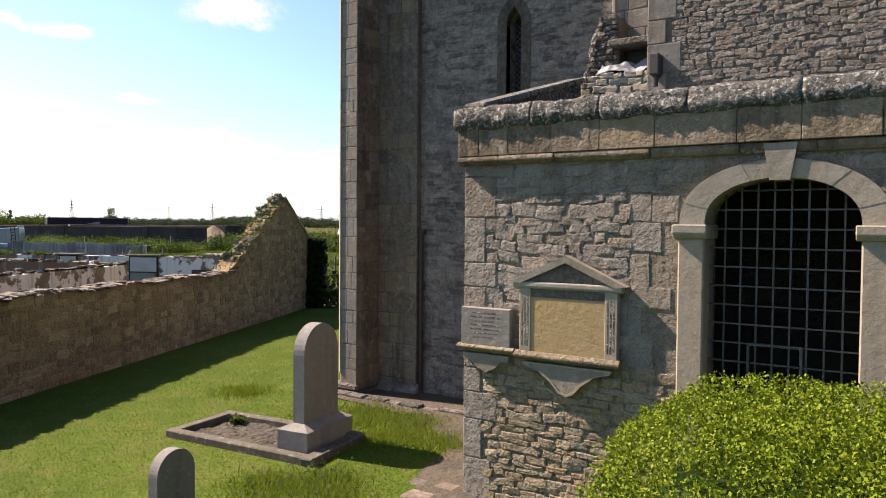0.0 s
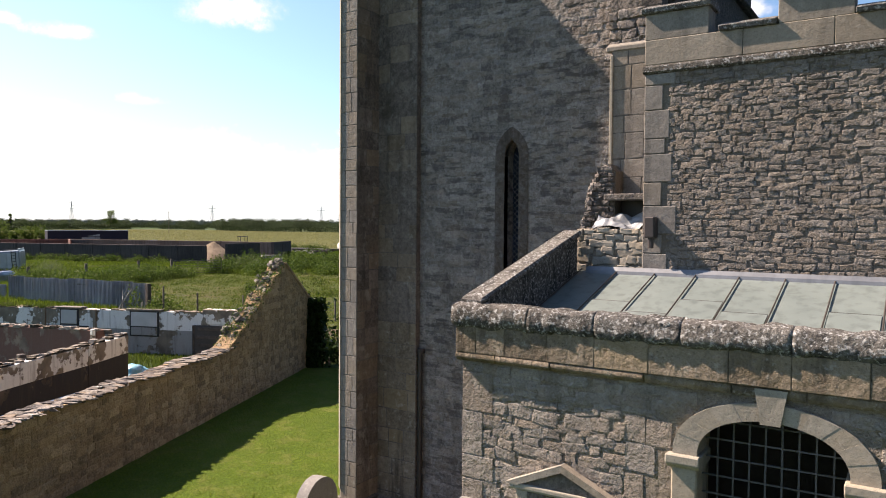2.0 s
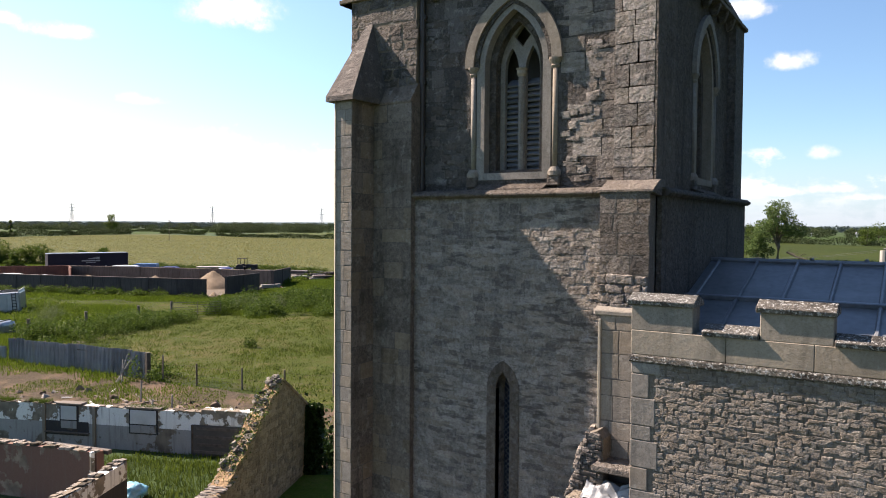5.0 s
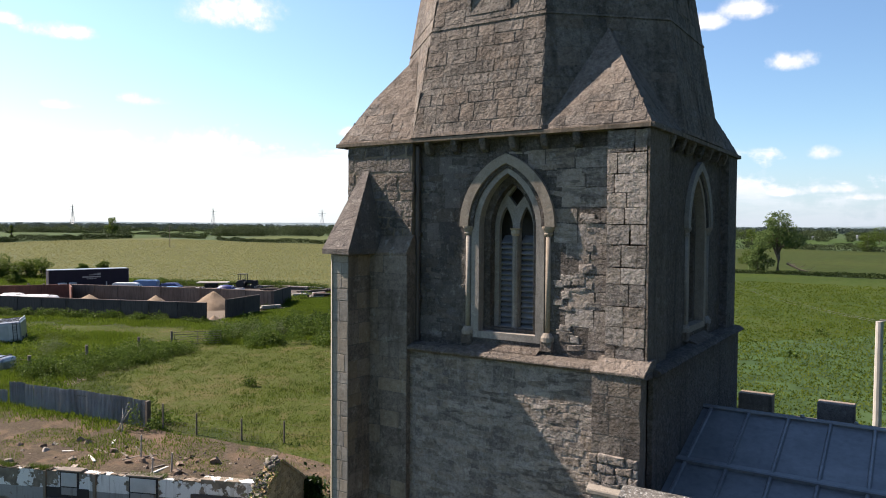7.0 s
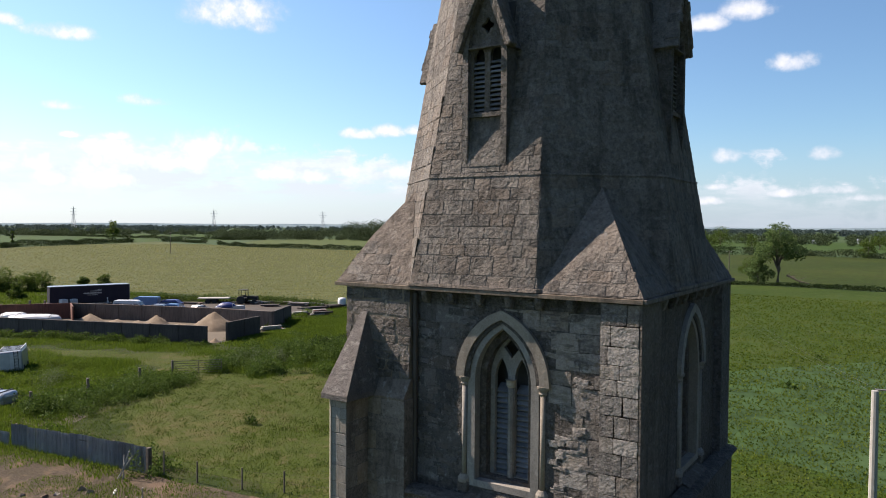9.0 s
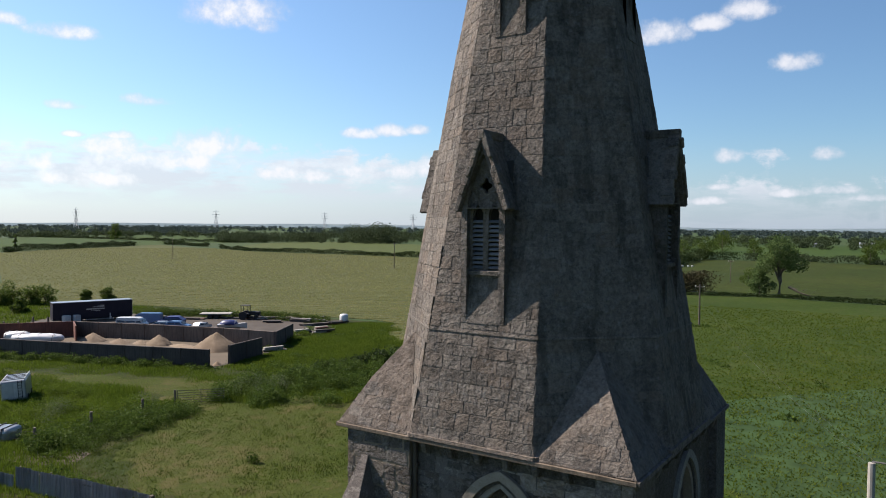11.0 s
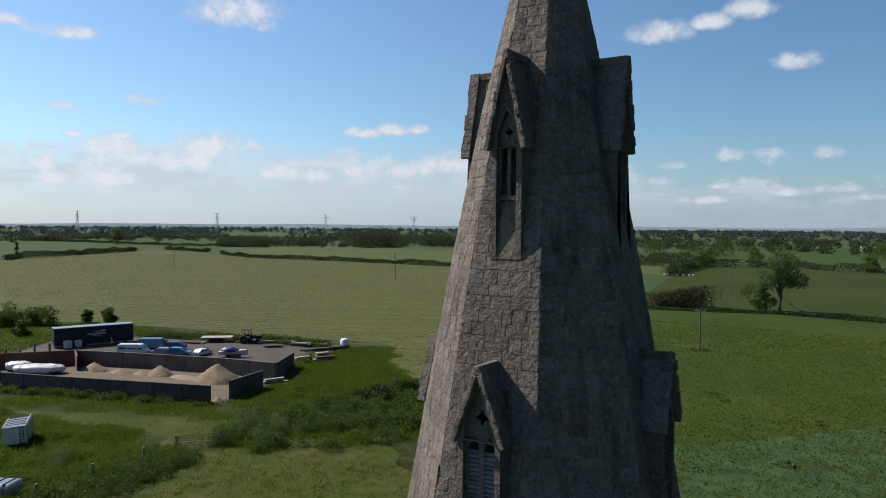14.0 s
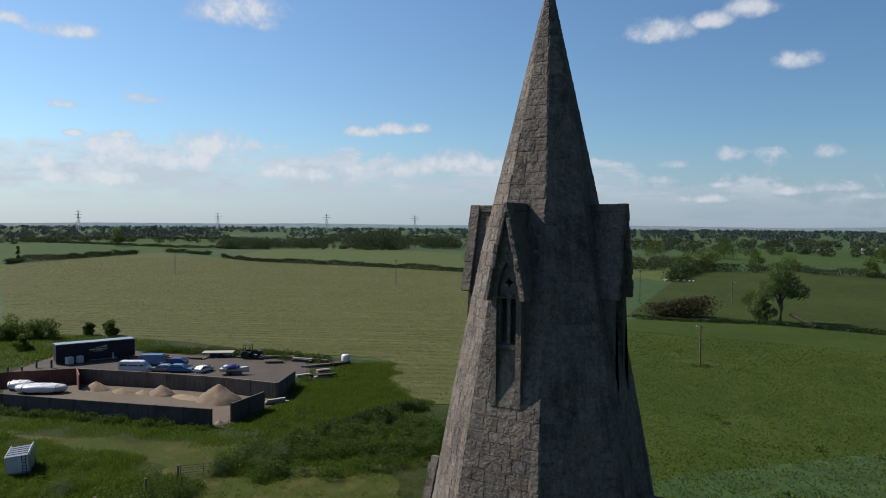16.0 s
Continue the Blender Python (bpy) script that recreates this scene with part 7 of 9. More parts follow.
# ---------------------------------------------------------------- fences


def tin_fence():
    f = thing("tin_fence", (-36, 20.5, 0), "corrugated grey tin fence with an uneven top", "fence")
    rs = random.Random(13)
    for (x0, y0), (x1, y1), h in (((-40.6, 19.75), (-30.9, 21.35), 1.45), ((-52, 17.6), (-40.6, 19.65), 1.0)):
        d = Vector((x1 - x0, y1 - y0, 0))
        L, u = d.length, d.normalized()
        m = Matrix.Translation((x0, y0, 0.1)) @ Matrix(((u.x, -u.y, 0, 0), (u.y, u.x, 0, 0), (0, 0, 1, 0), (0, 0, 0, 1)))
        s = 0.0
        while s < L - 0.05:
            w = min(0.66, L - s)
            hh = h * rs.uniform(0.97, 1.03)
            k = max(4, int(w / 0.033))
            bm = bmesh.new()
            lo, hi = [], []
            for i in range(k + 1):
                q = s + w * i / k
                o = 0.012 * math.cos(q / 0.076 * 2 * math.pi)
                lo.append(bm.verts.new((q, o, 0)))
                hi.append(bm.verts.new((q, o, hh)))
            for i in range(k):
                bm.faces.new((lo[i], lo[i + 1], hi[i + 1], hi[i]))
            r = bmesh.ops.solidify(bm, geom=list(bm.faces), thickness=0.004)
            part("tin_sheet", bm, M_TIN, f, m=m @ Matrix.Translation((0, rs.uniform(-0.02, 0.02), 0)) @ Matrix.Rotation(rs.uniform(-0.012, 0.012), 4, "X"))
            s += 0.64
        s = 0.3
        while s < L:
            part("post", box(s, s + 0.08, 0.03, 0.11, -0.1, h), M_WOOD, f, m=m)
            s += 2.4
        part("rail", box(0, L, 0.02, 0.07, h * 0.8, h * 0.8 + 0.07), M_WOOD, f, m=m)
    part("end_post", box(-30.95, -30.75, 21.3, 21.5, 0, 1.5, 0.015), M_WOOD, f)


tin_fence()


def wire_fence(name, pts, h, w, label, wires):
    f = thing(name, (pts[0][0], pts[0][1], ground_z(*pts[0][:2])), label, "fence")
    prev = None
    for x, y, hh in [(p[0], p[1], p[2] if len(p) > 2 else h) for p in pts]:
        z = ground_z(x, y)
        part("post", tube([(x, y, z - 0.1), (x, y, z + hh)], [w, w * 0.9], 7), M_WOOD, f)
        if prev:
            for q in wires:
                a, b = Vector((prev[0], prev[1], prev[2] + q)), Vector((x, y, z + q))
                part("wire", tube([a, (a + b) / 2 - Vector((0, 0, 0.04)), b], [0.004] * 3, 4), M_WOOD, f)
        prev = (x, y, z)


wire_fence("paddock_fence", [(-30.1, 21.7, 1.25), (-28.0, 22.0), (-25.6, 22.6), (-23.7, 23.4), (-21.5, 24.2), (-19.4, 25.2)], 1.05, 0.045, "thin post and wire fence round the paddock", (0.5, 0.9))
wire_fence("post_and_rail", [(-53, 20.0), (-47.2, 24.2), (-48.0, 28.5), (-48.4, 32.8), (-49.0, 36.1)], 1.25, 0.11, "old wooden posts with sagging wire", (0.55, 1.0))


def field_gate():
    g = thing("field_gate", (-48.0, 37.7, 0.3), "grey metal field gate standing open", "gate")
    a, b = Vector((-49.1, 36.4, 0.3)), Vector((-46.8, 39.1, 0.3))
    for i in range(6):
        z = Vector((0, 0, 0.2 + i * 0.19))
        part("rail", tube([a + z, b + z], [0.022, 0.022], 6), M_IRON, g)
    for t in (0, 0.5, 1):
        p = a.lerp(b, t)
        part("stile", tube([p + Vector((0, 0, 0.1)), p + Vector((0, 0, 1.2))], [0.025, 0.025], 6), M_IRON, g)


field_gate()

# ---------------------------------------------------------------- works yard
YZ = 0.35


def slab_wall(name, pts, h, th, mat_, label, step=3.0):
    t = thing(name, (pts[0][0], pts[0][1], YZ), label, "yard wall")
    for (x0, y0), (x1, y1) in zip(pts, pts[1:]):
        d = Vector((x1 - x0, y1 - y0, 0))
        L, u = d.length, d.normalized()
        m = Matrix.Translation((x0, y0, YZ)) @ Matrix(((u.x, -u.y, 0, 0), (u.y, u.x, 0, 0), (0, 0, 1, 0), (0, 0, 0, 1)))
        n = max(1, round(L / step))
        for i in range(n):
            part("panel", box(L * i / n + 0.01, L * (i + 1) / n - 0.01, 0, th, -0.3, h, 0.02), mat_, t, m=m)
            part("pier", box(L * i / n - 0.06, L * i / n + 0.06, -0.05, th + 0.05, -0.3, h + 0.02, 0.01), mat_, t, m=m)


def build_yard():
    slab_wall("yard_front_wall", [(-86.0, 37.9), (-74.4, 41.9), (-59.2, 47.6)], 1.85, 0.2, M_SHUTTER, "long dark concrete panel wall of the yard")
    slab_wall("yard_wing_wall", [(-58.9, 50.0), (-60.2, 55.6)], 2.0, 0.2, M_SHUTTER, "short dark wall beside the yard entrance")
    slab_wall("yard_mid_wall", [(-89.2, 51.0), (-80.2, 54.6), (-69.7, 58.1), (-62.7, 59.6)], 1.95, 0.22, M_MIDW, "brown stained concrete wall across the yard")
    slab_wall("yard_end_wall", [(-62.5, 59.8), (-65.8, 65.9)], 1.95, 0.22, M_SHUTTER, "dark end wall of the upper yard")
    slab_wall("steel_bay_wall", [(-95.0, 43.6), (-89.6, 50.9), (-85.6, 48.9)], 1.95, 0.15, M_RUST, "rusty red steel sheet wall")
    rs = random.Random(41)
    for x, y, rx, ry, h in ((-67.4, 55.2, 3.2, 2.4, 2.0), (-75.5, 53.4, 2.0, 1.4, 1.2), (-84.3, 50.4, 2.1, 1.5, 1.05), (-80.3, 51.4, 1.8, 1.1, 0.6), (-77.6, 52.4, 1.4, 0.9, 0.55), (-71.8, 54.0, 2.6, 1.2, 0.4), (-59.6, 48.9, 0.6, 0.5, 0.45)):
        bm = bmesh.new()
        n, k = 28, 9
        top = bm.verts.new((x, y, YZ + h))
        rings = []
        for j in range(1, k + 1):
            q = j / k
            rings.append([bm.verts.new((x + rx * q * math.cos(2 * math.pi * i / n) * (1 + 0.15 * noise.noise(Vector((i * 0.6, j * 0.3, x)))), y + ry * q * math.sin(2 * math.pi * i / n) * (1 + 0.15 * noise.noise(Vector((i * 0.6, j * 0.3, y)))),
                                        YZ + h * (1 - q) ** 0.85 + 0.08 * h * noise.noise(Vector((i * 0.9, j * 1.1, x))) * (q < 1) - 0.02)) for i in range(n)])
        for i in range(n):
            bm.faces.new((top, rings[0][i], rings[0][(i + 1) % n]))
            for a, c in zip(rings, rings[1:]):
                bm.faces.new((a[i], c[i], c[(i + 1) % n], a[(i + 1) % n]))
        p = part("sand_mound", bm, M_SAND, None, smooth=True)
        tagged(p, "tall mound of pale brown sand" if h > 1 else "low mound of pale brown sand", "sand mound", "sand mounds")


build_yard()


def wheel(parent, x, y, z, r, w, m):
    t = part("wheel", lathe([(r * 0.6, -w / 2), (r * 0.95, -w / 2), (r, -w * 0.3), (r, w * 0.3), (r * 0.95, w / 2), (r * 0.6, w / 2)], 18), M_BLACK, parent, "black tyre", m @ Matrix.Translation((x, y, z)) @ Matrix.Rotation(radians(90), 4, "X"))
    part("rim", lathe([(r * 0.58, -w * 0.45), (r * 0.6, 0), (r * 0.58, w * 0.45)], 14), M_SILVER, t, m=m @ Matrix.Translation((x, y, z)) @ Matrix.Rotation(radians(90), 4, "X"))


def body(profile, w, taper=0.12):
    """A vehicle body: a side outline (x, z) given width, drawn in towards the roof."""
    zs = [z for _, z in profile]
    lo, hi = min(zs), max(zs)
    bm = bmesh.new()
    rings = []
    for s in (-1, 1):
        rings.append([bm.verts.new((x, s * w / 2 * (1 - taper * max(0, (z - lo) / (hi - lo) - 0.5) * 2), z)) for x, z in profile])
    n = len(profile)
    for i in range(n):
        bm.faces.new((rings[0][i], rings[0][(i + 1) % n], rings[1][(i + 1) % n], rings[1][i]))
    bm.faces.new(rings[0][::-1])
    bm.faces.new(rings[1])
    bmesh.ops.bevel(bm, geom=list(bm.edges), offset=0.05, segments=2, affect="EDGES")
    return bm


def vehicle(name, at, turn, profile, w, mat_, glass, wheels, label, k_=1.0):
    v = thing(name, at, label, name.split("_")[-1])
    m = Matrix.Translation(at) @ Matrix.Rotation(radians(turn), 4, "Z") @ Matrix.Scale(k_, 4)
    part("body", body(profile, w), mat_, v, m=m)
    for g in glass:
        (x0, z0), (x1, z1), (x2, z2), (x3, z3) = g
        for s in (-1, 1):
            y = s * (w / 2 + 0.003)
            k = s * w * 0.06
            part("window", solid([(x0, y, z0), (x1, y, z1), (x2, y - k, z2), (x3, y - k, z3), (x0, y - s * 0.03, z0), (x1, y - s * 0.03, z1), (x2, y - k - s * 0.03, z2), (x3, y - k - s * 0.03, z3)],
                                 [(0, 1, 2, 3), (7, 6, 5, 4), (0, 4, 5, 1), (1, 5, 6, 2), (2, 6, 7, 3), (3, 7, 4, 0)]), M_GLASS, v, m=m)
    for x, r in wheels:
        for s in (-1, 1):
            wheel(v, x, s * (w / 2 - 0.12), r, r, 0.2, m)
    # windscreen
    part("windscreen", box(-0.02, 0.02, -w * 0.42, w * 0.42, -0.3, 0.3, 0.01), M_GLASS, v, m=m @ Matrix.Translation((glass[0][0][0] + 0.12, 0, (glass[0][0][1] + glass[0][3][1]) / 2)) @ Matrix.Rotation(radians(-28), 4, "Y"))
    return v


VAN = [(2.5, 0.35), (2.55, 0.9), (2.2, 1.15), (1.5, 1.95), (1.1, 2.05), (-2.4, 2.05), (-2.55, 1.8), (-2.55, 0.35)]
CAR = [(2.1, 0.3), (2.15, 0.7), (1.1, 0.9), (0.4, 1.4), (-1.3, 1.42), (-1.9, 0.95), (-2.1, 0.9), (-2.1, 0.3)]
vehicle("white_van", (-89.9, 59.4, YZ), 36, VAN, 1.95, M_WHITEP, [((1.9, 1.2), (1.0, 1.2), (0.95, 1.8), (1.45, 1.8)), ((0.8, 1.25), (-0.8, 1.25), (-0.8, 1.75), (0.8, 1.75)), ((-1.0, 1.25), (-2.3, 1.25), (-2.25, 1.75), (-1.0, 1.75))], ((1.7, 0.34), (-1.6, 0.34)), "white high-roofed van with side windows", k_=0.78)
vehicle("blue_van", (-92.6, 63.6, YZ), 216, VAN, 1.95, M_BLUEP, [((1.9, 1.2), (1.0, 1.2), (0.95, 1.8), (1.45, 1.8))], ((1.7, 0.34), (-1.6, 0.34)), "light blue panel van", k_=0.78)
vehicle("silver_car", (-87.4, 61.9, YZ), 215, CAR, 1.75, M_SILVER, [((0.9, 0.92), (-0.2, 0.92), (-0.2, 1.32), (0.4, 1.32)), ((-0.3, 0.92), (-1.6, 0.95), (-1.2, 1.32), (-0.3, 1.32))], ((1.35, 0.31), (-1.35, 0.31)), "silver saloon car parked in the yard", k_=0.7)
vehicle("blue_car", (-84.9, 63.0, YZ), 30, CAR, 1.75, M_BLUEP, [((0.9, 0.92), (-0.2, 0.92), (-0.2, 1.32), (0.4, 1.32)), ((-0.3, 0.92), (-1.6, 0.95), (-1.2, 1.32), (-0.3, 1.32))], ((1.35, 0.31), (-1.35, 0.31)), "blue hatchback car with a raised bonnet", k_=0.78)
vehicle("white_car", (-82.4, 65.0, YZ), 100, CAR, 1.75, M_WHITEP, [((0.9, 0.92), (-0.2, 0.92), (-0.2, 1.32), (0.4, 1.32)), ((-0.3, 0.92), (-1.6, 0.95), (-1.2, 1.32), (-0.3, 1.32))], ((1.35, 0.31), (-1.35, 0.31)), "pale car parked among scrap", k_=0.66)
vehicle("dark_blue_car", (-89.0, 64.9, YZ), 216, CAR, 1.8, M_TARPB, [((0.9, 0.92), (-0.2, 0.92), (-0.2, 1.32), (0.4, 1.32)), ((-0.3, 0.92), (-1.6, 0.95), (-1.2, 1.32), (-0.3, 1.32))], ((1.35, 0.31), (-1.35, 0.31)), "tall dark blue estate car", k_=0.9)


def wrapped_hull(at, turn, L, w, h, label):
    """A low rounded boat hull under slack white sheeting."""
    b = thing("wrapped_boat", at, label, "boat", "wrapped boats")
    m = Matrix.Translation(at) @ Matrix.Rotation(radians(turn), 4, "Z")
    bm = bmesh.new()
    bmesh.ops.create_uvsphere(bm, u_segments=36, v_segments=18, radius=1)
    for v in bm.verts:
        e = abs(v.co.x) ** 2.5
        v.co = Vector((math.copysign(abs(v.co.x) ** 0.75, v.co.x) * L / 2, v.co.y * w / 2 * (1 - 0.25 * e), h * 0.55 + math.copysign(abs(v.co.z) ** 0.6, v.co.z) * h * 0.45)) + 0.09 * noise.noise_vector(v.co * 2.6) + 0.05 * noise.noise_vector(v.co * 6)
    part("sheeting", bm, M_WHITEP, b, m=m, smooth=True)
    for q in (-0.3, 0.05, 0.34):
        part("rope", tube([(q * L, -w * 0.52, h * 0.3), (q * L, -w * 0.36, h * 0.9), (q * L, 0, h * 1.06), (q * L, w * 0.36, h * 0.9), (q * L, w * 0.52, h * 0.3)], [0.03] * 5, 5), M_IRON, b, m=m)
    for q in (-0.28, 0.28):
        part("trestle", box(q * L - 0.1, q * L + 0.1, -w * 0.4, w * 0.4, 0, h * 0.35, 0.02), M_WOOD, b, m=m)


wrapped_hull((-87.9, 45.6, YZ), 36, 6.2, 2.3, 1.15, "long low boat under slack white sheeting")
wrapped_hull((-91.5, 45.0, YZ), 30, 3.2, 1.9, 1.2, "small boat under dirty white sheeting")
wrapped_hull((-96.6, 46.7, YZ), 36, 3.4, 1.8, 0.6, "flat upturned white dinghy")
for x, y, w in ((-102.4, 57.2, 0.9), (-102.0, 58.5, 0.8), (-101.2, 63.3, 0.7)):
    c = thing("white_crate", (x, y, YZ), "pale plastic bulk crate on a pallet", "crate", "crates by the trailer")
    part("crate", box(x - w / 2, x + w / 2, y - w / 2, y + w / 2, YZ + 0.12, YZ + 1.1, 0.04), M_WHITEB, c)
    part("pallet", box(x - w / 2, x + w / 2, y - w / 2, y + w / 2, YZ, YZ + 0.12, 0.01), M_WOOD, c)


def trailer():
    at = (-102.6, 61.2, YZ)
    t = thing("curtain_trailer", at, "dark navy curtain-sided lorry trailer parked without its cab", "lorry trailer")
    m = Matrix.Translation(at) @ Matrix.Rotation(radians(71), 4, "Z") @ Matrix.Scale(0.83, 4)
    L = 6.5
    part("curtain_body", box(-L, L, -1.25, 1.25, 0.6, 3.5, 0.05), M_NAVY, t, m=m)
    part("roof_rail", box(-L - 0.02, L + 0.02, -1.28, 1.28, 3.42, 3.54, 0.02), M_SILVER, t, m=m)
    part("chassis", box(-L, L, -1.2, 1.2, 0.4, 0.6, 0.02), M_BLACK, t, m=m)
    part("bulkhead", box(L, L + 0.05, -1.25, 1.25, 0.6, 3.45, 0.01), M_SILVER, t, m=m)
    for x in (-4.6, -3.4, -2.2):
        for s in (-1, 1):
            wheel(t, x, s * 1.05, 0.5, 0.5, 0.3, m)
    for s in (-1, 1):
        part("landing_leg", box(3.6, 3.75, s * 0.8 - 0.06, s * 0.8 + 0.06, 0, 0.45), M_BLACK, t, m=m)
    part("side_guard", box(-1.2, 3.2, -1.22, -1.18, 0.2, 0.4, 0.01), M_SILVER, t, m=m)
    for i in range(11):
        part("strap", box(-6.2 + i * 1.2, -6.16 + i * 1.2, -1.262, -1.25, 0.6, 3.4), M_BLACK, t, m=m)
    # a plain swoosh and bars where the lettering was
    for i, (x, z, w, h) in enumerate(((0.3, 2.05, 3.0, 0.22), (0.8, 2.45, 1.9, 0.12), (1.2, 2.6, 1.1, 0.1), (1.5, 2.72, 0.6, 0.08), (0.3, 1.78, 1.6, 0.1))):
        part("livery_bar", box(x - w / 2, x + w / 2, -1.258, -1.25, z, z + h), M_SILVER, t, m=m)


trailer()


def boat():
    at = (-77.5, 66.2, YZ)
    b = thing("covered_boat", at, "small white boat under a dark blue cover", "boat")
    m = Matrix.Translation(at) @ Matrix.Rotation(radians(36), 4, "Z") @ Matrix.Scale(0.74, 4)
    bm = bmesh.new()
    rings = []
    for i in range(9):
        q = i / 8
        w = 1.05 * (1 - q ** 2.4 * 0.98)
        rings.append([bm.verts.new((-2.6 + 5.2 * q, s * w * k, 0.5 + 0.75 * h + 0.3 * q * q * (h > 0.5))) for s, k, h in ((-1, 1, 1), (-1, 0.75, 0.35), (-1, 0.0, 0), (1, 0.75, 0.35), (1, 1, 1))])
    for a, c in zip(rings, rings[1:]):
        for j in range(4):
            bm.faces.new((a[j], a[j + 1], c[j + 1], c[j]))
        bm.faces.new((a[4], a[0], c[0], c[4]))
    bm.faces.new(rings[0])
    part("hull", bm, M_WHITEP, b, m=m)
    bm = bmesh.new()
    bmesh.ops.create_uvsphere(bm, u_segments=20, v_segments=10, radius=1)
    for v in bm.verts:
        v.co = Vector((v.co.x * 1.75 - 0.7, v.co.y * 1.05, max(0, v.co.z) * 0.9 * (1 + 0.1 * noise.noise(v.co * 3)) + 1.15))
    part("cover", bm, M_TARPB, b, m=m, smooth=True)
    part("windscreen", box(0.5, 0.54, -0.7, 0.7, 1.4, 1.95, 0.01), M_WHITEP, b, m=m @ Matrix.Rotation(0.0, 4, "Z"))
    part("stand", box(-1.5, 1.2, -0.4, 0.4, 0, 0.6, 0.03), M_WOOD, b, m=m)
    for s in (-1, 1):
        wheel(b, -0.6, s * 0.95, 0.3, 0.3, 0.18, m)


boat()


def yard_clutter():
    rs = random.Random(77)
    spots = [(-61.4, 58.6), (-96.6, 68.2), (-91, 70.5), (-88.8, 74.3), (-86.8, 74.9), (-84.2, 76.3), (-79, 75.2), (-77, 78.0), (-76.5, 81.5), (-74.5, 79.8), (-71.8, 77.6), (-69.2, 74.2), (-66.4, 71.8), (-68.6, 70.2), (-93.5, 66.0), (-92.8, 64.2), (-72.8, 76.2), (-70.4, 79.2), (-80.5, 78.5), (-82.6, 77.4)]
    for i, (x, y) in enumerate(spots):
        t = thing("timber_stack" if i % 3 else "scrap_stack", (x, y, YZ), "low stack of dark boards and beams" if i % 3 else "stack of rusty steel sections", "stack", "stacks along the yard edge")
        a = rs.uniform(0, 90)
        m = Matrix.Translation((x, y, YZ)) @ Matrix.Rotation(radians(a), 4, "Z")
        for j in range(rs.randint(3, 6)):
            w, h = rs.uniform(1.4, 3.2), rs.uniform(0.1, 0.25)
            o = rs.uniform(-0.5, 0.5)
            z = 0.16 * (j // 2)
            part("board" if i % 3 else "beam", box(-w / 2 + o, w / 2 + o, -0.5 + 0.5 * (j % 2), -0.05 + 0.5 * (j % 2), z, z + h, 0.015), (M_WOOD, M_RUST, M_POLE, M_SHUTTER)[rs.randrange(4)], t, m=m)
    # flatbed, machine and tank
    f = thing("flatbed_trailer", (-89.8, 73.5, YZ), "empty flatbed trailer with pale boards", "trailer")
    m = Matrix.Translation((-89.8, 73.5, YZ)) @ Matrix.Rotation(radians(40), 4, "Z")
    part("bed", box(-2.3, 2.3, -1.0, 1.0, 0.7, 0.85, 0.02), M_POLE, f, m=m)
    part("drawbar", box(2.3, 3.6, -0.06, 0.06, 0.6, 0.7, 0.01), M_BLACK, f, m=m)
    for x in (-0.8, 0.2):
        for s in (-1, 1):
            wheel(f, x, s * 0.9, 0.36, 0.36, 0.2, m)
    t = thing("old_tractor", (-85.0, 75.6, YZ), "dark old farm tractor with an open cab", "tractor")
    m = Matrix.Translation((-85.0, 75.6, YZ)) @ Matrix.Rotation(radians(30), 4, "Z")
    part("bonnet", box(0.2, 1.8, -0.35, 0.35, 0.7, 1.25, 0.06), M_BLACK, t, m=m)
    part("seat_platform", box(-1.0, 0.2, -0.6, 0.6, 0.7, 0.95, 0.04), M_BLACK, t, m=m)
    for x in (-0.95, 0.1):
        for s in (-1, 1):
            part("cab_post", box(x - 0.04, x + 0.04, s * 0.55 - 0.04, s * 0.55 + 0.04, 0.95, 2.1), M_BLACK, t, m=m)
    part("cab_roof", box(-1.1, 0.25, -0.65, 0.65, 2.1, 2.18, 0.03), M_BLACK, t, m=m)
    for s in (-1, 1):
        wheel(t, -0.6, s * 0.8, 0.65, 0.65, 0.35, m)
        wheel(t, 1.4, s * 0.65, 0.4, 0.4, 0.22, m)
    k = part("water_tank", lathe([(0.55, 0), (0.62, 0.1), (0.62, 1.2), (0.5, 1.4), (0.2, 1.45)], 16, (-70.3, 80.6, YZ)), M_WHITEP, None, smooth=True)
    tagged(k, "white plastic water tank at the field edge", "tank")
    # posts at the gate of the yard
    for x, y in ((-101.4, 48.2), (-99.9, 49.3), (-103.4, 53.0), (-101.7, 54.2)):
        p = part("gate_post", box(x - 0.12, x + 0.12, y - 0.12, y + 0.12, 0, 1.6, 0.02), M_WOOD, None)
        tagged(p, "stout dark timber post at the yard entrance", "post", "gate posts")


yard_clutter()


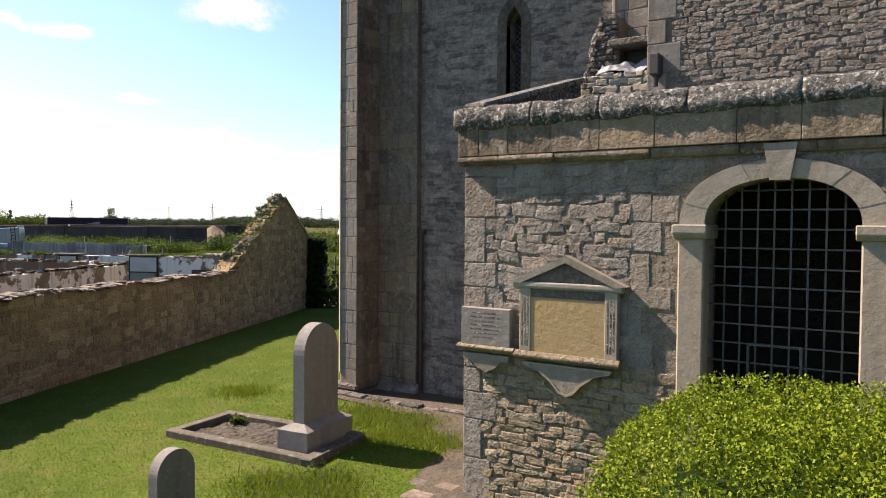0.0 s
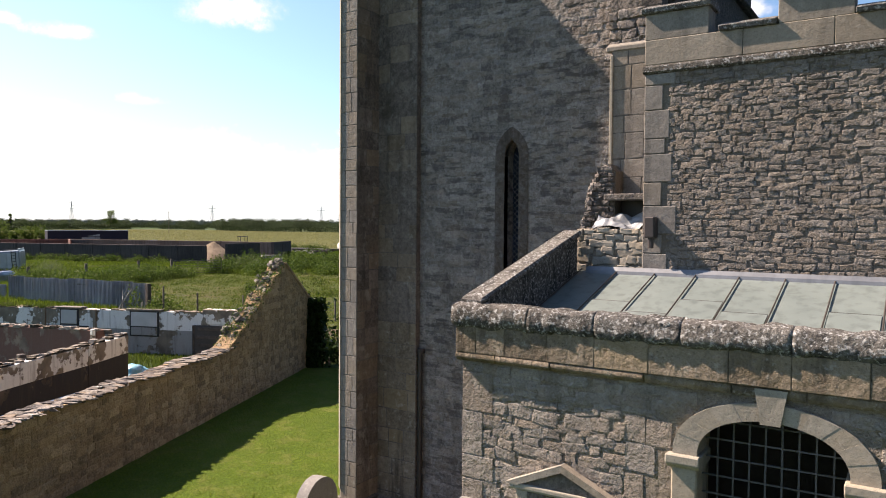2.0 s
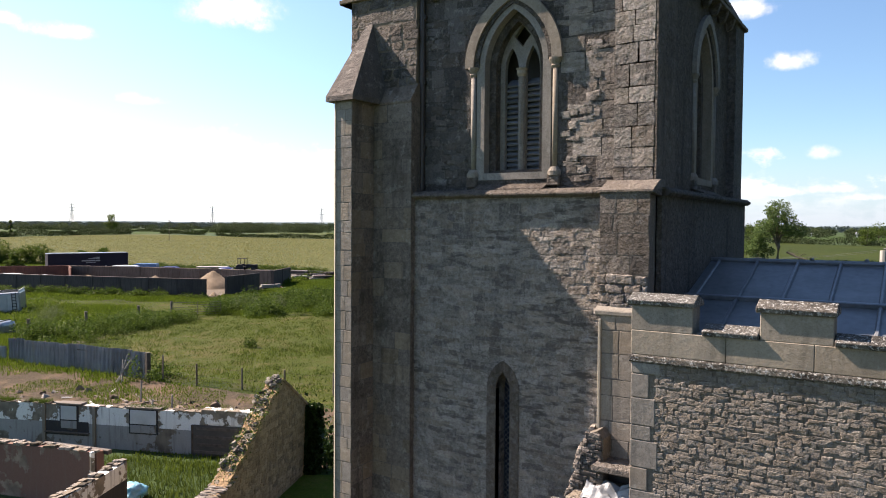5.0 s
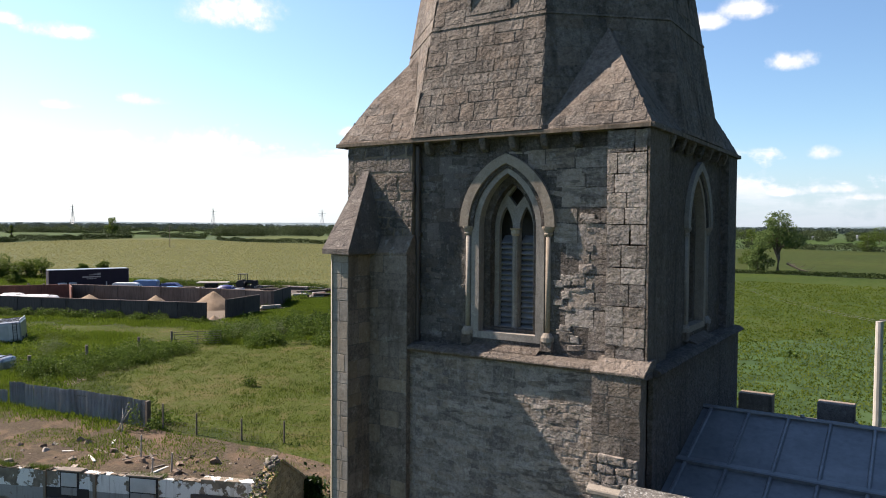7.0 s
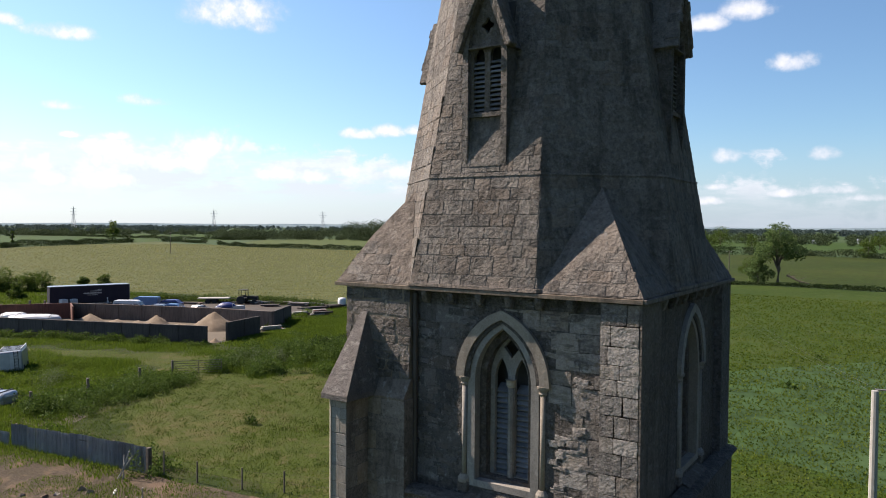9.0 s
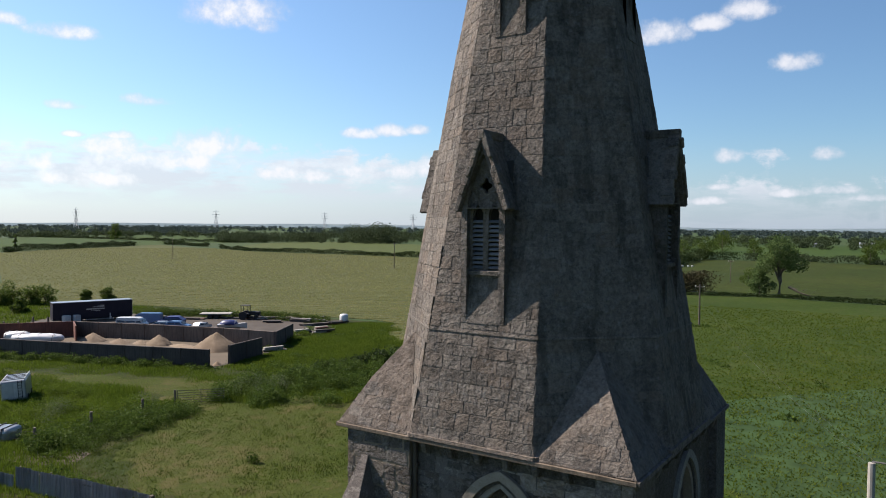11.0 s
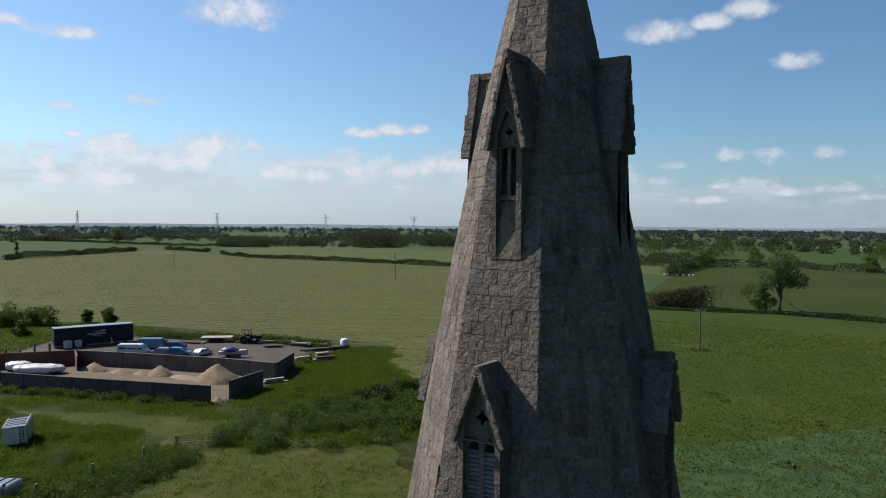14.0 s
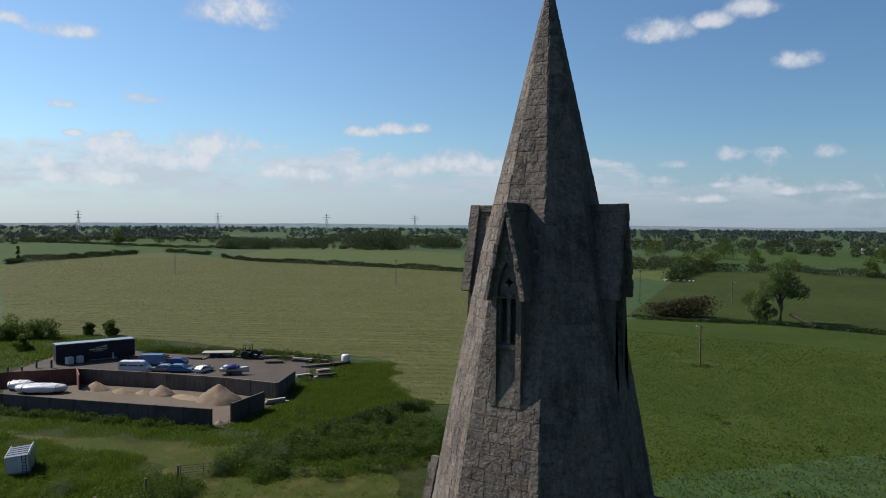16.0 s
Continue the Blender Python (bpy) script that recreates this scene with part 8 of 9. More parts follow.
def overturned_body():
    at = (-61.5, 30.2, 0.35)
    b = thing("camper_body", at, "grey-white van body with a ladder abandoned in the grass", "vehicle body")
    m = Matrix.Translation(at) @ Matrix.Rotation(radians(146), 4, "Z") @ Matrix.Rotation(radians(-4), 4, "X")
    part("shell", box(-1.6, 1.6, -0.9, 0.9, 0.15, 1.75, 0.1, 2), M_SILVER, b, m=m)
    part("rear_panel", box(-1.63, -1.58, -0.8, 0.8, 0.3, 1.62, 0.02), M_WHITEB, b, m=m)
    for s in (-1, 1):
        part("door", box(-1.66, -1.62, s * 0.4 - 0.36, s * 0.4 + 0.36, 0.4, 1.5, 0.01), M_WHITEB, b, m=m)
        part("roof_rail", box(-1.55, 1.55, s * 0.82 - 0.03, s * 0.82 + 0.03, 1.76, 1.9 if s < 0 else 1.82, 0.01), M_WHITEB, b, m=m)
    for q in (-1.2, -0.6, 0.0, 0.6, 1.2):
        part("roof_bar", box(q - 0.02, q + 0.02, -0.8, 0.8, 1.78, 1.83), M_IRON, b, m=m)
    for y in (-0.62, -0.34):
        part("ladder_rail", box(-1.71, -1.67, y - 0.02, y + 0.02, 0.3, 1.75), M_BLACK, b, m=m)
    for i in range(6):
        part("ladder_rung", box(-1.71, -1.67, -0.62, -0.34, 0.4 + i * 0.24, 0.43 + i * 0.24), M_BLACK, b, m=m)
    for x in (-1.0, 1.0):
        wheel(b, x, -0.85, 0.25, 0.25, 0.2, m)
    s = thing("wrecked_hull", (-51.0, 23.6, 0.3), "grey upturned wreck half hidden in grass", "wreck")
    m = Matrix.Translation((-51.0, 23.6, 0.3)) @ Matrix.Rotation(radians(30), 4, "Z")
    part("hull", box(-1.4, 1.4, -0.8, 0.8, 0, 0.9, 0.25, 3), M_SILVER, s, m=m)
    for i in range(4):
        part("rib", box(-1.2 + i * 0.7, -1.15 + i * 0.7, -0.82, 0.82, 0.1, 0.96, 0.01), M_IRON, s, m=m)


overturned_body()

# ---------------------------------------------------------------- poles


def pole(name, x, y, h, r, label, mat_=None, cross=True):
    z = ground_z(x, y)
    p = thing(name, (x, y, z), label, "pole")
    part("shaft", tube([(x, y, z - 0.2), (x, y, z + h)], [r, r * 0.75], 10), mat_ or M_WOOD, p)
    if cross:
        part("cross_arm", box(x - 0.7, x + 0.7, y - 0.05, y + 0.05, z + h - 0.4, z + h - 0.28), M_WOOD, p)
        for s in (-0.6, 0.0, 0.6):
            part("insulator", lathe([(0.04, 0), (0.06, 0.05), (0.03, 0.14)], 8, (x + s, y, z + h - 0.28)), M_WHITEP, p)


pole("flagpole", -0.87, 27.8, 6.95, 0.15, "grey round timber pole behind the church", M_POLE, False)
part("bracket", tube([(-0.87, 27.8, 7.05), (-0.3, 27.7, 7.08)], [0.03, 0.03], 6), M_IRON, bpy.data.objects["flagpole"])
pole("telegraph_pole", -26.8, 108.9, 6.2, 0.14, "leaning wooden telegraph pole in the pasture")
pole("telegraph_pole", -42.2, 202.0, 6.0, 0.13, "wooden telegraph pole by a far hedge")
pole("telegraph_pole", -67.0, 202.0, 8.0, 0.15, "wooden telegraph pole in the far pasture")
pole("telegraph_pole", -252, 184.6, 8.8, 0.16, "wooden telegraph pole in the hay field")
pole("telegraph_pole", -147, 193.4, 8.8, 0.16, "wooden telegraph pole in the hay field")


def cable(a, b, sag):
    pts = [Vector(a).lerp(Vector(b), i / 14) - Vector((0, 0, sag * 4 * (i / 14) * (1 - i / 14))) for i in range(15)]
    c = part("power_cable", tube(pts, [0.004] * 15, 4), M_IRON, None)
    tagged(c, "thin overhead power cable across the pasture", "cable", "overhead cables")


for s in (-0.6, 0.6):
    cable((-26.8 + s, 108.9, 6.0), (-0.87 + s * 0.3, 27.8, 7.0), 1.2)
    cable((-26.8 + s, 108.9, 6.0), (-42.2 + s, 202.0, 6.0), 1.0)


def pylon(x, y, h):
    p = thing("pylon", (x, y, 0), "distant grey lattice power pylon", "pylon", "far pylons")
    bm = bmesh.new()
    w = h * 0.09
    for sx, sy in ((-1, -1), (1, -1), (1, 1), (-1, 1)):
        add(bm, tube([(x + sx * w, y + sy * w, 0), (x + sx * w * 0.25, y + sy * w * 0.25, h * 0.65), (x, y, h)], [0.35, 0.3, 0.2], 4))
    for i in range(7):
        q0, q1 = i / 8 * 0.65, (i + 1) / 8 * 0.65
        a, b = w * (1 - q0 * 1.15), w * (1 - q1 * 1.15)
        add(bm, tube([(x - a, y - a, h * q0), (x + b, y + b, h * q1)], [0.2, 0.2], 4))
        add(bm, tube([(x + a, y - a, h * q0), (x - b, y + b, h * q1)], [0.2, 0.2], 4))
    part("lattice", bm, M_TIN, p)
    for z, l in ((0.66, 0.2), (0.78, 0.26), (0.9, 0.18)):
        part("arm", box(x - h * l, x + h * l, y - 0.3, y + 0.3, h * z, h * z + 0.6), M_TIN, p)


for x, y in ((-1220, 700), (-1150, 940), (-1060, 1150), (-960, 1330), (-760, 1480)):
    pylon(x, y, 42)

# ---------------------------------------------------------------- trees, hedges, undergrowth


def crown(rs, cx, cy, blobs, n, size):
    """Leaves gathered in clumps on the skins of several blobs."""
    out = []
    for bx, by, bz, r in blobs:
        k = max(20, int(n * r * r / sum(b[3] ** 2 for b in blobs)))
        d = rs.normal(size=(k, 3))
        d /= np.linalg.norm(d, axis=1)[:, None]
        q = d * (r * rs.uniform(0.55, 1.08, k))[:, None] * np.array([1, 1, 0.82])
        q += np.array([noise.noise_vector(Vector(v) * 1.3 + Vector((bx, by, bz))) for v in q]) * r * 0.35
        out.append(q + np.array([cx + bx, cy + by, bz]))
    return leaves(np.concatenate(out), size, rs, 0.2, 1.2).reshape(-1, 3)


def tree(x, y, h, r, seed, n, size, mat_, label, limbs=5, bare=0.3, name="tree"):
    rs = np.random.RandomState(seed)
    z = ground_z(x, y)
    t = thing(name, (x, y, z), label, "tree")
    bm = tube([(x, y, z - 0.1), (x + 0.02 * h, y, z + h * 0.25), (x - 0.01 * h, y, z + h * 0.6), (x + 0.02 * h, y, z + h * 0.9)], [h * 0.035, h * 0.026, h * 0.015, h * 0.004], 8)
    part("trunk", bm, M_BARK, t)
    blobs = [(0, 0, z + h * 0.85, r * 0.55), (0, 0, z + h * 0.6, r * 0.5)] + ([(0, 0, z + h * 0.3, r * 0.75)] if bare < 0.2 else [])
    for i in range(limbs):
        a = 2 * math.pi * i / limbs + rs.uniform(-0.4, 0.4)
        q = rs.uniform(0.5, 0.95) * r
        zz = z + h * rs.uniform(bare + 0.15, 0.85)
        e = (x + q * math.cos(a), y + q * math.sin(a), zz)
        part("limb", tube([(x, y, z + h * rs.uniform(bare * 0.8, 0.5)), ((x + e[0]) / 2, (y + e[1]) / 2, (z + h * 0.4 + zz) / 2 + 0.05 * h), e], [h * 0.014, h * 0.01, h * 0.004], 6), M_BARK, t)
        blobs.append((e[0] - x, e[1] - y, zz, r * rs.uniform(0.25, 0.45)))
    quads("crown", crown(rs, x, y, blobs, n, size), 4, mat_, t, kind="")
    return t


M_LEAFA = leafy("ash_leaf", (0.04997, 0.08624, 0.02704), (0.1165, 0.1664, 0.05552), 0.6, 0.45, 0.3)
tree(-25.4, 169.0, 13.0, 4.6, 3, 7500, 0.26, M_LEAFA, "tall lone ash tree with an open airy crown", 9, 0.25)
tree(-29.2, 168.5, 6.0, 2.9, 5, 4200, 0.24, M_LEAFA, "low leafy thorn tree beside an ash", 6, 0.1)
for i, (x, y, h, r) in enumerate(((-128, 67.8, 3.3, 2.0), (-130.5, 66.6, 3.0, 2.0), (-126.2, 74.1, 2.2, 1.2), (-122.6, 76.2, 2.7, 1.4), (-134, 64.5, 3.6, 2.4), (-119.7, 59.3, 2.5, 1.3), (-136, 61, 3.4, 2.6), (-132, 63, 2.6, 2.0))):
    tree(x, y, h, r, 50 + i, 2600, 0.17, M_LEAF, "small rounded field-edge tree", 7, -0.05, "small_tree")
for i, (x, y, h, r) in enumerate(((-565, 358, 14, 6), (-381, 187, 9, 1.1), (-92, 340, 8, 4.5), (-84, 346, 9.5, 6), (-72, 395, 8.5, 5), (-52, 371, 6.5, 5), (-18, 342, 7.5, 4), (-38, 203, 3.6, 2.6), (-104, 470, 11, 9), (-20, 480, 9, 7), (10, 500, 9, 8), (-150, 480, 9, 8))):
    tree(x, y, h, r, 80 + i, 1800, h * 0.045, M_LEAF, "distant dark green hedgerow tree", 6, 0.1, "far_tree")


def fallen_limb():
    f = thing("fallen_branch", (-19.7, 166, 0.4), "dead fallen branch with bare twigs", "branch")
    rs = random.Random(6)
    part("branch", tube([(-23.2, 166.5, 2.6), (-20.7, 166.2, 1.4), (-16.7, 166, 0.5)], [0.25, 0.18, 0.06], 7), M_BARK, f)
    for i in range(14):
        s = rs.random()
        p = Vector((-23.2, 166.5, 2.6)).lerp(Vector((-16.7, 166, 0.5)), s)
        part("twig", tube([p, p + Vector((rs.uniform(0.2, 1.8), rs.uniform(-1, 1), rs.uniform(-0.3, 1.2)))], [0.05, 0.015], 5), M_BARK, f)


fallen_limb()


def hedge(name, pts, h, w, size, density, mat_, label, seed):
    rs = np.random.RandomState(seed)
    out = []
    for (x0, y0), (x1, y1) in zip(pts, pts[1:]):
        L = math.hypot(x1 - x0, y1 - y0)
        n = int(L * density)
        s = rs.uniform(0, 1, n)
        px, py = x0 + (x1 - x0) * s, y0 + (y1 - y0) * s
        top = np.array([1 + 0.7 * noise.noise(Vector((a * 0.09, b * 0.09, seed))) + 0.3 * noise.noise(Vector((a * 0.5, b * 0.5, seed))) for a, b in zip(px, py)])
        z = rs.uniform(0, 1, n) ** 0.7 * h * np.clip(top, 0.25, 2.2)
        o = rs.normal(size=(n, 2)) * w * 0.5
        gz = np.array([ground_z(a, b) for a, b in zip(px, py)])
        out.append(np.column_stack([px + o[:, 0], py + o[:, 1], z + gz]))
    quads(name, leaves(np.concatenate(out), size, rs, 0.3, 1.2).reshape(-1, 3), 4, mat_, None)
    tagged(bpy.data.objects[name], label, "hedge", kind="stuff")


hedge("hay_field_hedge", [(-130, 285), (-165, 266), (-205, 271), (-226, 271.5), (-277, 269), (-303, 270), (-345, 285)], 1.9, 1.3, 0.4, 60, M_LEAFD, "clipped dark hedge at the end of the hay field", 1)
hedge("left_hedge", [(-364, 174), (-381, 188), (-386, 207), (-401, 237), (-422, 281)], 2.9, 1.8, 0.42, 80, M_LEAFD, "dark hedge between two fields", 2)
hedge("second_hedge", [(-434, 311), (-404, 308), (-374, 300)], 2.4, 1.6, 0.42, 60, M_LEAFD, "short dark hedge at a field corner", 3)
hedge("lane_hedge", [(-455, 378), (-432, 390), (-420, 392)], 2.4, 1.6, 0.42, 60, M_LEAFD, "short dark hedge along a lane", 13)
hedge("middle_hedge", [(-753, 372), (-659, 381), (-589, 377), (-509, 371), (-453, 390)], 2.0, 2.0, 0.5, 40, M_LEAFD, "low dark hedge across a green field", 14)
hedge("far_field_hedge", [(-790, 400), (-805, 528), (-700, 608)], 3.4, 3.0, 0.8, 30, M_LEAFD, "tall dark hedge behind a green field", 15)
hedge("ditch_hedge", [(-53, 157), (-44, 159), (-26, 165), (-6, 162), (30, 166), (80, 174)], 0.75, 1.2, 0.24, 110, M_LEAFD, "low rough growth along a ditch", 4)
hedge("thorn_bush", [(-50.5, 164.5), (-45, 167), (-40.5, 167)], 3.6, 3.4, 0.26, 900, M_THORN, "big brownish rounded thorn bush", 5)
hedge("far_pasture_hedge", [(-66, 342), (-52, 371), (-37, 348), (-27, 348), (-13, 339), (60, 330)], 2.8, 2.6, 0.42, 70, M_NEARWOOD, "overgrown hedge beyond the pasture", 6)
hedge("pasture_side_hedge", [(-77, 268), (-82, 300), (-84.5, 343), (-70, 346)], 3.6, 3.2, 0.42, 90, M_LEAFD, "overgrown hedge beside the pasture", 7)


def woods():
    """Belts of far trees, farther ones coarser and tinted bluer for haze."""
    rs = np.random.RandomState(12)
    out, near_ = [], []
    def belt(a0, a1, d0, d1, n, h, size, per):
        for i in range(n):
            a = radians(rs.uniform(a0, a1))
            d = rs.uniform(d0, d1)
            x, y = -d * math.sin(a), d * math.cos(a)
            r = h * rs.uniform(0.45, 0.75)
            hh = h * rs.uniform(0.7, 1.2)
            q = rs.normal(size=(per, 3))
            q /= np.linalg.norm(q, axis=1)[:, None]
            q = q * np.array([r, r, hh * 0.5]) * rs.uniform(0.6, 1.05, (per, 1))
            q[:, 2] += hh * 0.5
            (near_ if d1 < 900 else out).append(leaves(q + np.array([x, y, 0.3]), size, rs, 0.3, 1.1))
    belt(43, 50.5, 590, 700, 150, 7.5, 0.6, 230)
    belt(36, 43, 560, 640, 50, 3.5, 0.5, 160)
    belt(33, 43, 640, 860, 120, 8, 0.8, 170)
    belt(37.5, 41.3, 575, 615, 12, 15, 0.7, 650)
    belt(32, 35, 600, 660, 16, 11, 0.7, 420)
    belt(50, 66, 760, 899, 70, 7, 0.9, 150)
    belt(50, 66, 900, 1500, 180, 8, 1.2, 110)
    belt(46, 66, 1500, 3000, 280, 9, 2.2, 50)
    belt(20, 46, 900, 2600, 300, 9, 1.9, 65)
    belt(15.5, 20.5, 345, 385, 26, 6, 0.45, 300)
    belt(-2, 22, 560, 660, 70, 6, 0.7, 200)
    belt(-2, 22, 700, 899, 120, 7, 1.0, 150)
    belt(-4, 24, 950, 2800, 700, 9, 2.0, 55)
    belt(66, 80, 500, 2000, 60, 12, 4.0, 30)
    belt(-30, -4, 500, 2000, 60, 12, 4.0, 30)
    quads("near_woods", np.concatenate(near_).reshape(-1, 3), 4, M_NEARWOOD, None)
    tagged(bpy.data.objects["near_woods"], "belts of mixed green woodland beyond the fields", "woodland", kind="stuff")
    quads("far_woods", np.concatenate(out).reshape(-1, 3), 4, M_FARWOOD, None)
    tagged(bpy.data.objects["far_woods"], "belts of distant woodland tinted blue with haze", "woodland", kind="stuff")
    # low hills on the skyline, blue-green from haze put into their colour
    bm = bmesh.new()
    for d, h, sd in ((3300, 12, 1), (4300, 21, 2)):
        lo, hi = [], []
        for i in range(121):
            a = radians(-40 + i)
            z = h * (0.75 + 0.5 * noise.noise(Vector((i * 0.09, sd * 7.0, 0))) + 0.08 * noise.noise(Vector((i * 0.9, sd, 0))))
            lo.append(bm.verts.new((-d * math.sin(a), d * math.cos(a), 0.0)))
            hi.append(bm.verts.new((-(d + 150) * math.sin(a), (d + 150) * math.cos(a), z)))
        for i in range(120):
            bm.faces.new((lo[i], lo[i + 1], hi[i + 1], hi[i]))
    setting("far_hills", bm, M_HILL, "low wooded hills tinted blue with haze on the skyline", "hills")


woods()


def far_buildings():
    for i, (x, y, w, d, h, mt) in enumerate(((-36, 650, 12, 6, 2.6, M_WHITEP), (-16, 668, 8, 5, 2.4, M_WHITEP), (-4, 690, 12, 5, 2.4, M_BLUEP), (-70, 640, 6, 4, 2.2, M_WHITEP), (-12, 1150, 14, 10, 12, M_BRICK))):
        b = thing("farm_building", (x, y, 0.35), "distant pale farm shed" if mt is not M_BRICK else "distant house with a red roof", "building", "far buildings")
        part("wall", box(x - w / 2, x + w / 2, y - d / 2, y + d / 2, 0, h), mt, b)
        part("roof", solid([(x - w / 2 - 0.4, y - d / 2 - 0.4, h), (x + w / 2 + 0.4, y - d / 2 - 0.4, h), (x + w / 2 + 0.4, y + d / 2 + 0.4, h), (x - w / 2 - 0.4, y + d / 2 + 0.4, h), (x - w / 2 - 0.4, y, h + d * 0.3), (x + w / 2 + 0.4, y, h + d * 0.3)],
                           [(0, 1, 5, 4), (2, 3, 4, 5), (1, 2, 5), (3, 0, 4), (3, 2, 1, 0)]), M_TIN if mt is not M_BRICK else M_RUST, b)


far_buildings()
for x, y, w in ((-80.5, 272, 1.2), (-78.5, 273, 0.9), (-76.4, 272.4, 1.3), (-74.2, 273.2, 1.0), (-72.0, 272.6, 0.8), (-70.6, 273, 0.8)):
    b = part("wrapped_bale", lathe([(0.35 * w, 0), (0.5 * w, 0.1), (0.5 * w, 0.5), (0.4 * w, 0.65)], 14, (x, y, ground_z(x, y))), M_WHITEB, None, smooth=True)
    tagged(b, "pale wrapped bale standing in the far pasture", "bale", "bales in the far pasture")


def in_poly(x, y, poly):
    """Which of many places lie inside an outline."""
    inside = np.zeros(len(x), bool)
    for (x0, y0), (x1, y1) in zip(poly, poly[1:] + poly[:1]):
        hit_ = ((y0 > y) != (y1 > y)) & (x < (x1 - x0) * (y - y0) / (y1 - y0 + 1e-9) + x0)
        inside ^= hit_
    return inside


DRIFT = [(-58.6, 48.6), (-51, 49), (-49, 54), (-44.5, 62), (-46.5, 67.5), (-53, 71.5), (-57.5, 74.5), (-64.5, 84.5), (-71, 79.5), (-67, 72), (-66, 66), (-61, 58)]
BANK = [(-50.3, 44), (-47.8, 39), (-44, 39.4), (-41.5, 43), (-37, 49), (-30, 56), (-38, 62), (-46, 60), (-48.6, 50)]
TRACK = [(-76, 34.6), (-68, 37.5), (-62, 40.0), (-55, 43.6), (-51.6, 45.2), (-50.2, 42.5), (-48.5, 39.6), (-49, 36), (-51, 36.6), (-57, 38), (-66, 35.4)]
ROUGH = [(-32, 21.5), (-44, 24), (-47, 28), (-48.4, 33), (-48.6, 36), (-52, 35.5), (-57, 37.4), (-66, 35.0), (-75, 34.0), (-88, 30), (-80, 16), (-44, 16)]
VERGE = [(-92, 33), (-86, 37.4), (-74, 41.2), (-59.2, 46.9), (-52, 48), (-50, 45), (-55, 43.4), (-66, 39.4), (-76, 35.5), (-88, 30)]
CORNER = [(-92, 33), (-97, 42), (-104, 48), (-112, 60), (-105, 69), (-108, 76), (-118, 75.5), (-130, 71.5), (-144, 65), (-140, 44)]


M_STUBBLE = leafy("cut_hay", (0.15, 0.155, 0.055), (0.29, 0.275, 0.12), 0.7, 0.35, 0.05)


def meadow_growth():
    rs = np.random.RandomState(22)
    sheet("grass_track", TRACK, M_DRY, "olive trodden grass track before the yard", 0.035, "track", 0.9, 1.6)

    def scatter(n, x0, x1, y0, y1, poly=None, th=-9.0, sc=0.12, seed=3.3):
        xy = np.column_stack([rs.uniform(x0, x1, n), rs.uniform(y0, y1, n)])
        if poly is not None:
            wob = np.array([noise.noise_vector(Vector((a * 0.3, b * 0.3, 2.0))) for a, b in xy])
            xy = xy[in_poly(xy[:, 0] + 2.6 * wob[:, 0] + rs.normal(size=len(xy)) * 0.5, xy[:, 1] + 2.6 * wob[:, 1] + rs.normal(size=len(xy)) * 0.5, poly)]
        if th > -5:
            xy = xy[np.array([noise.noise(Vector((a * sc, b * sc, seed))) > th for a, b in xy])]
        return xy

    def lift_(xy):
        return np.array([ground_z(a, b) for a, b in xy])

    def grass(name, xy, height, width, mat_, label, lean=0.45):
        # taller in patches
        hh = height * np.array([1 + 0.9 * noise.noise(Vector((a * 0.22, b * 0.22, 7))) for a, b in xy])
        quads(name, blades(xy, lift_(xy), np.clip(hh, 0.05, 9), width, rs, lean).reshape(-1, 3), 3, mat_, None)
        tagged(bpy.data.objects[name], label, "grass", kind="stuff")

    grass("meadow_grass", scatter(210000, -88, -32, 16, 38, ROUGH, -0.45), 0.27, 0.028, M_DRIFT, "tall rough grass in the meadow")
    grass("lush_drift", scatter(190000, -72, -43, 46, 86, DRIFT), 0.28, 0.034, M_DRIFT, "drift of lush bright green grass beside the yard")
    grass("verge_grass", scatter(80000, -92, -50, 33, 48, VERGE), 0.2, 0.035, M_DRIFT, "rough grass along the foot of the yard wall")
    grass("corner_grass", scatter(70000, -150, -88, 34, 78, CORNER), 0.3, 0.06, M_DRIFT, "rough grass round the field-edge bushes")
    grass("bank_grass", scatter(90000, -51, -29, 38, 63, BANK, -0.3), 0.3, 0.035, M_DRIFT, "coarse grass growing through a nettle bank")
    grass("paddock_tussocks", scatter(90000, -52, -16, 22, 50), 0.09, 0.028, M_PADD, "short tufted grass of the paddock", 0.7)
    grass("dead_grass", scatter(60000, -50, -17, 22.5, 48, None, 0.24, 0.2, 9.1), 0.05, 0.036, M_STRAW, "dead straw-coloured grass in the paddock", 0.9)
    grass("paddock_rushes", scatter(45000, -50, -17, 22.5, 48, None, 0.1, 1.1, 2.2), 0.15, 0.028, M_TALL, "darker tufts in the paddock", 0.5)
    grass("track_grass", scatter(40000, -78, -47, 33, 47, TRACK), 0.08, 0.026, M_PADD, "short trodden grass of the track", 0.7)
    grass("strip_weeds", scatter(34000, -42, -16, 14, 21.8, None, -0.05, 0.5), 0.13, 0.022, M_DRIFT, "low weeds on the bare rubble strip")
    # short grass of the pasture, in streaks and tufts
    y = 19 + 120 * rs.uniform(0, 1, 150000) ** 1.7
    xy = np.column_stack([rs.uniform(-0.42, 0.42, len(y)) * (y + 8) - 4, y])
    xy = xy[np.array([noise.noise(Vector((a * 0.16, b * 0.5, 1.7))) + 0.6 * noise.noise(Vector((a * 0.9, b * 0.9, 4))) > -0.45 for a, b in xy])]
    xy = xy[xy[:, 0] > -9 - (xy[:, 1] - 19) * 0.36]
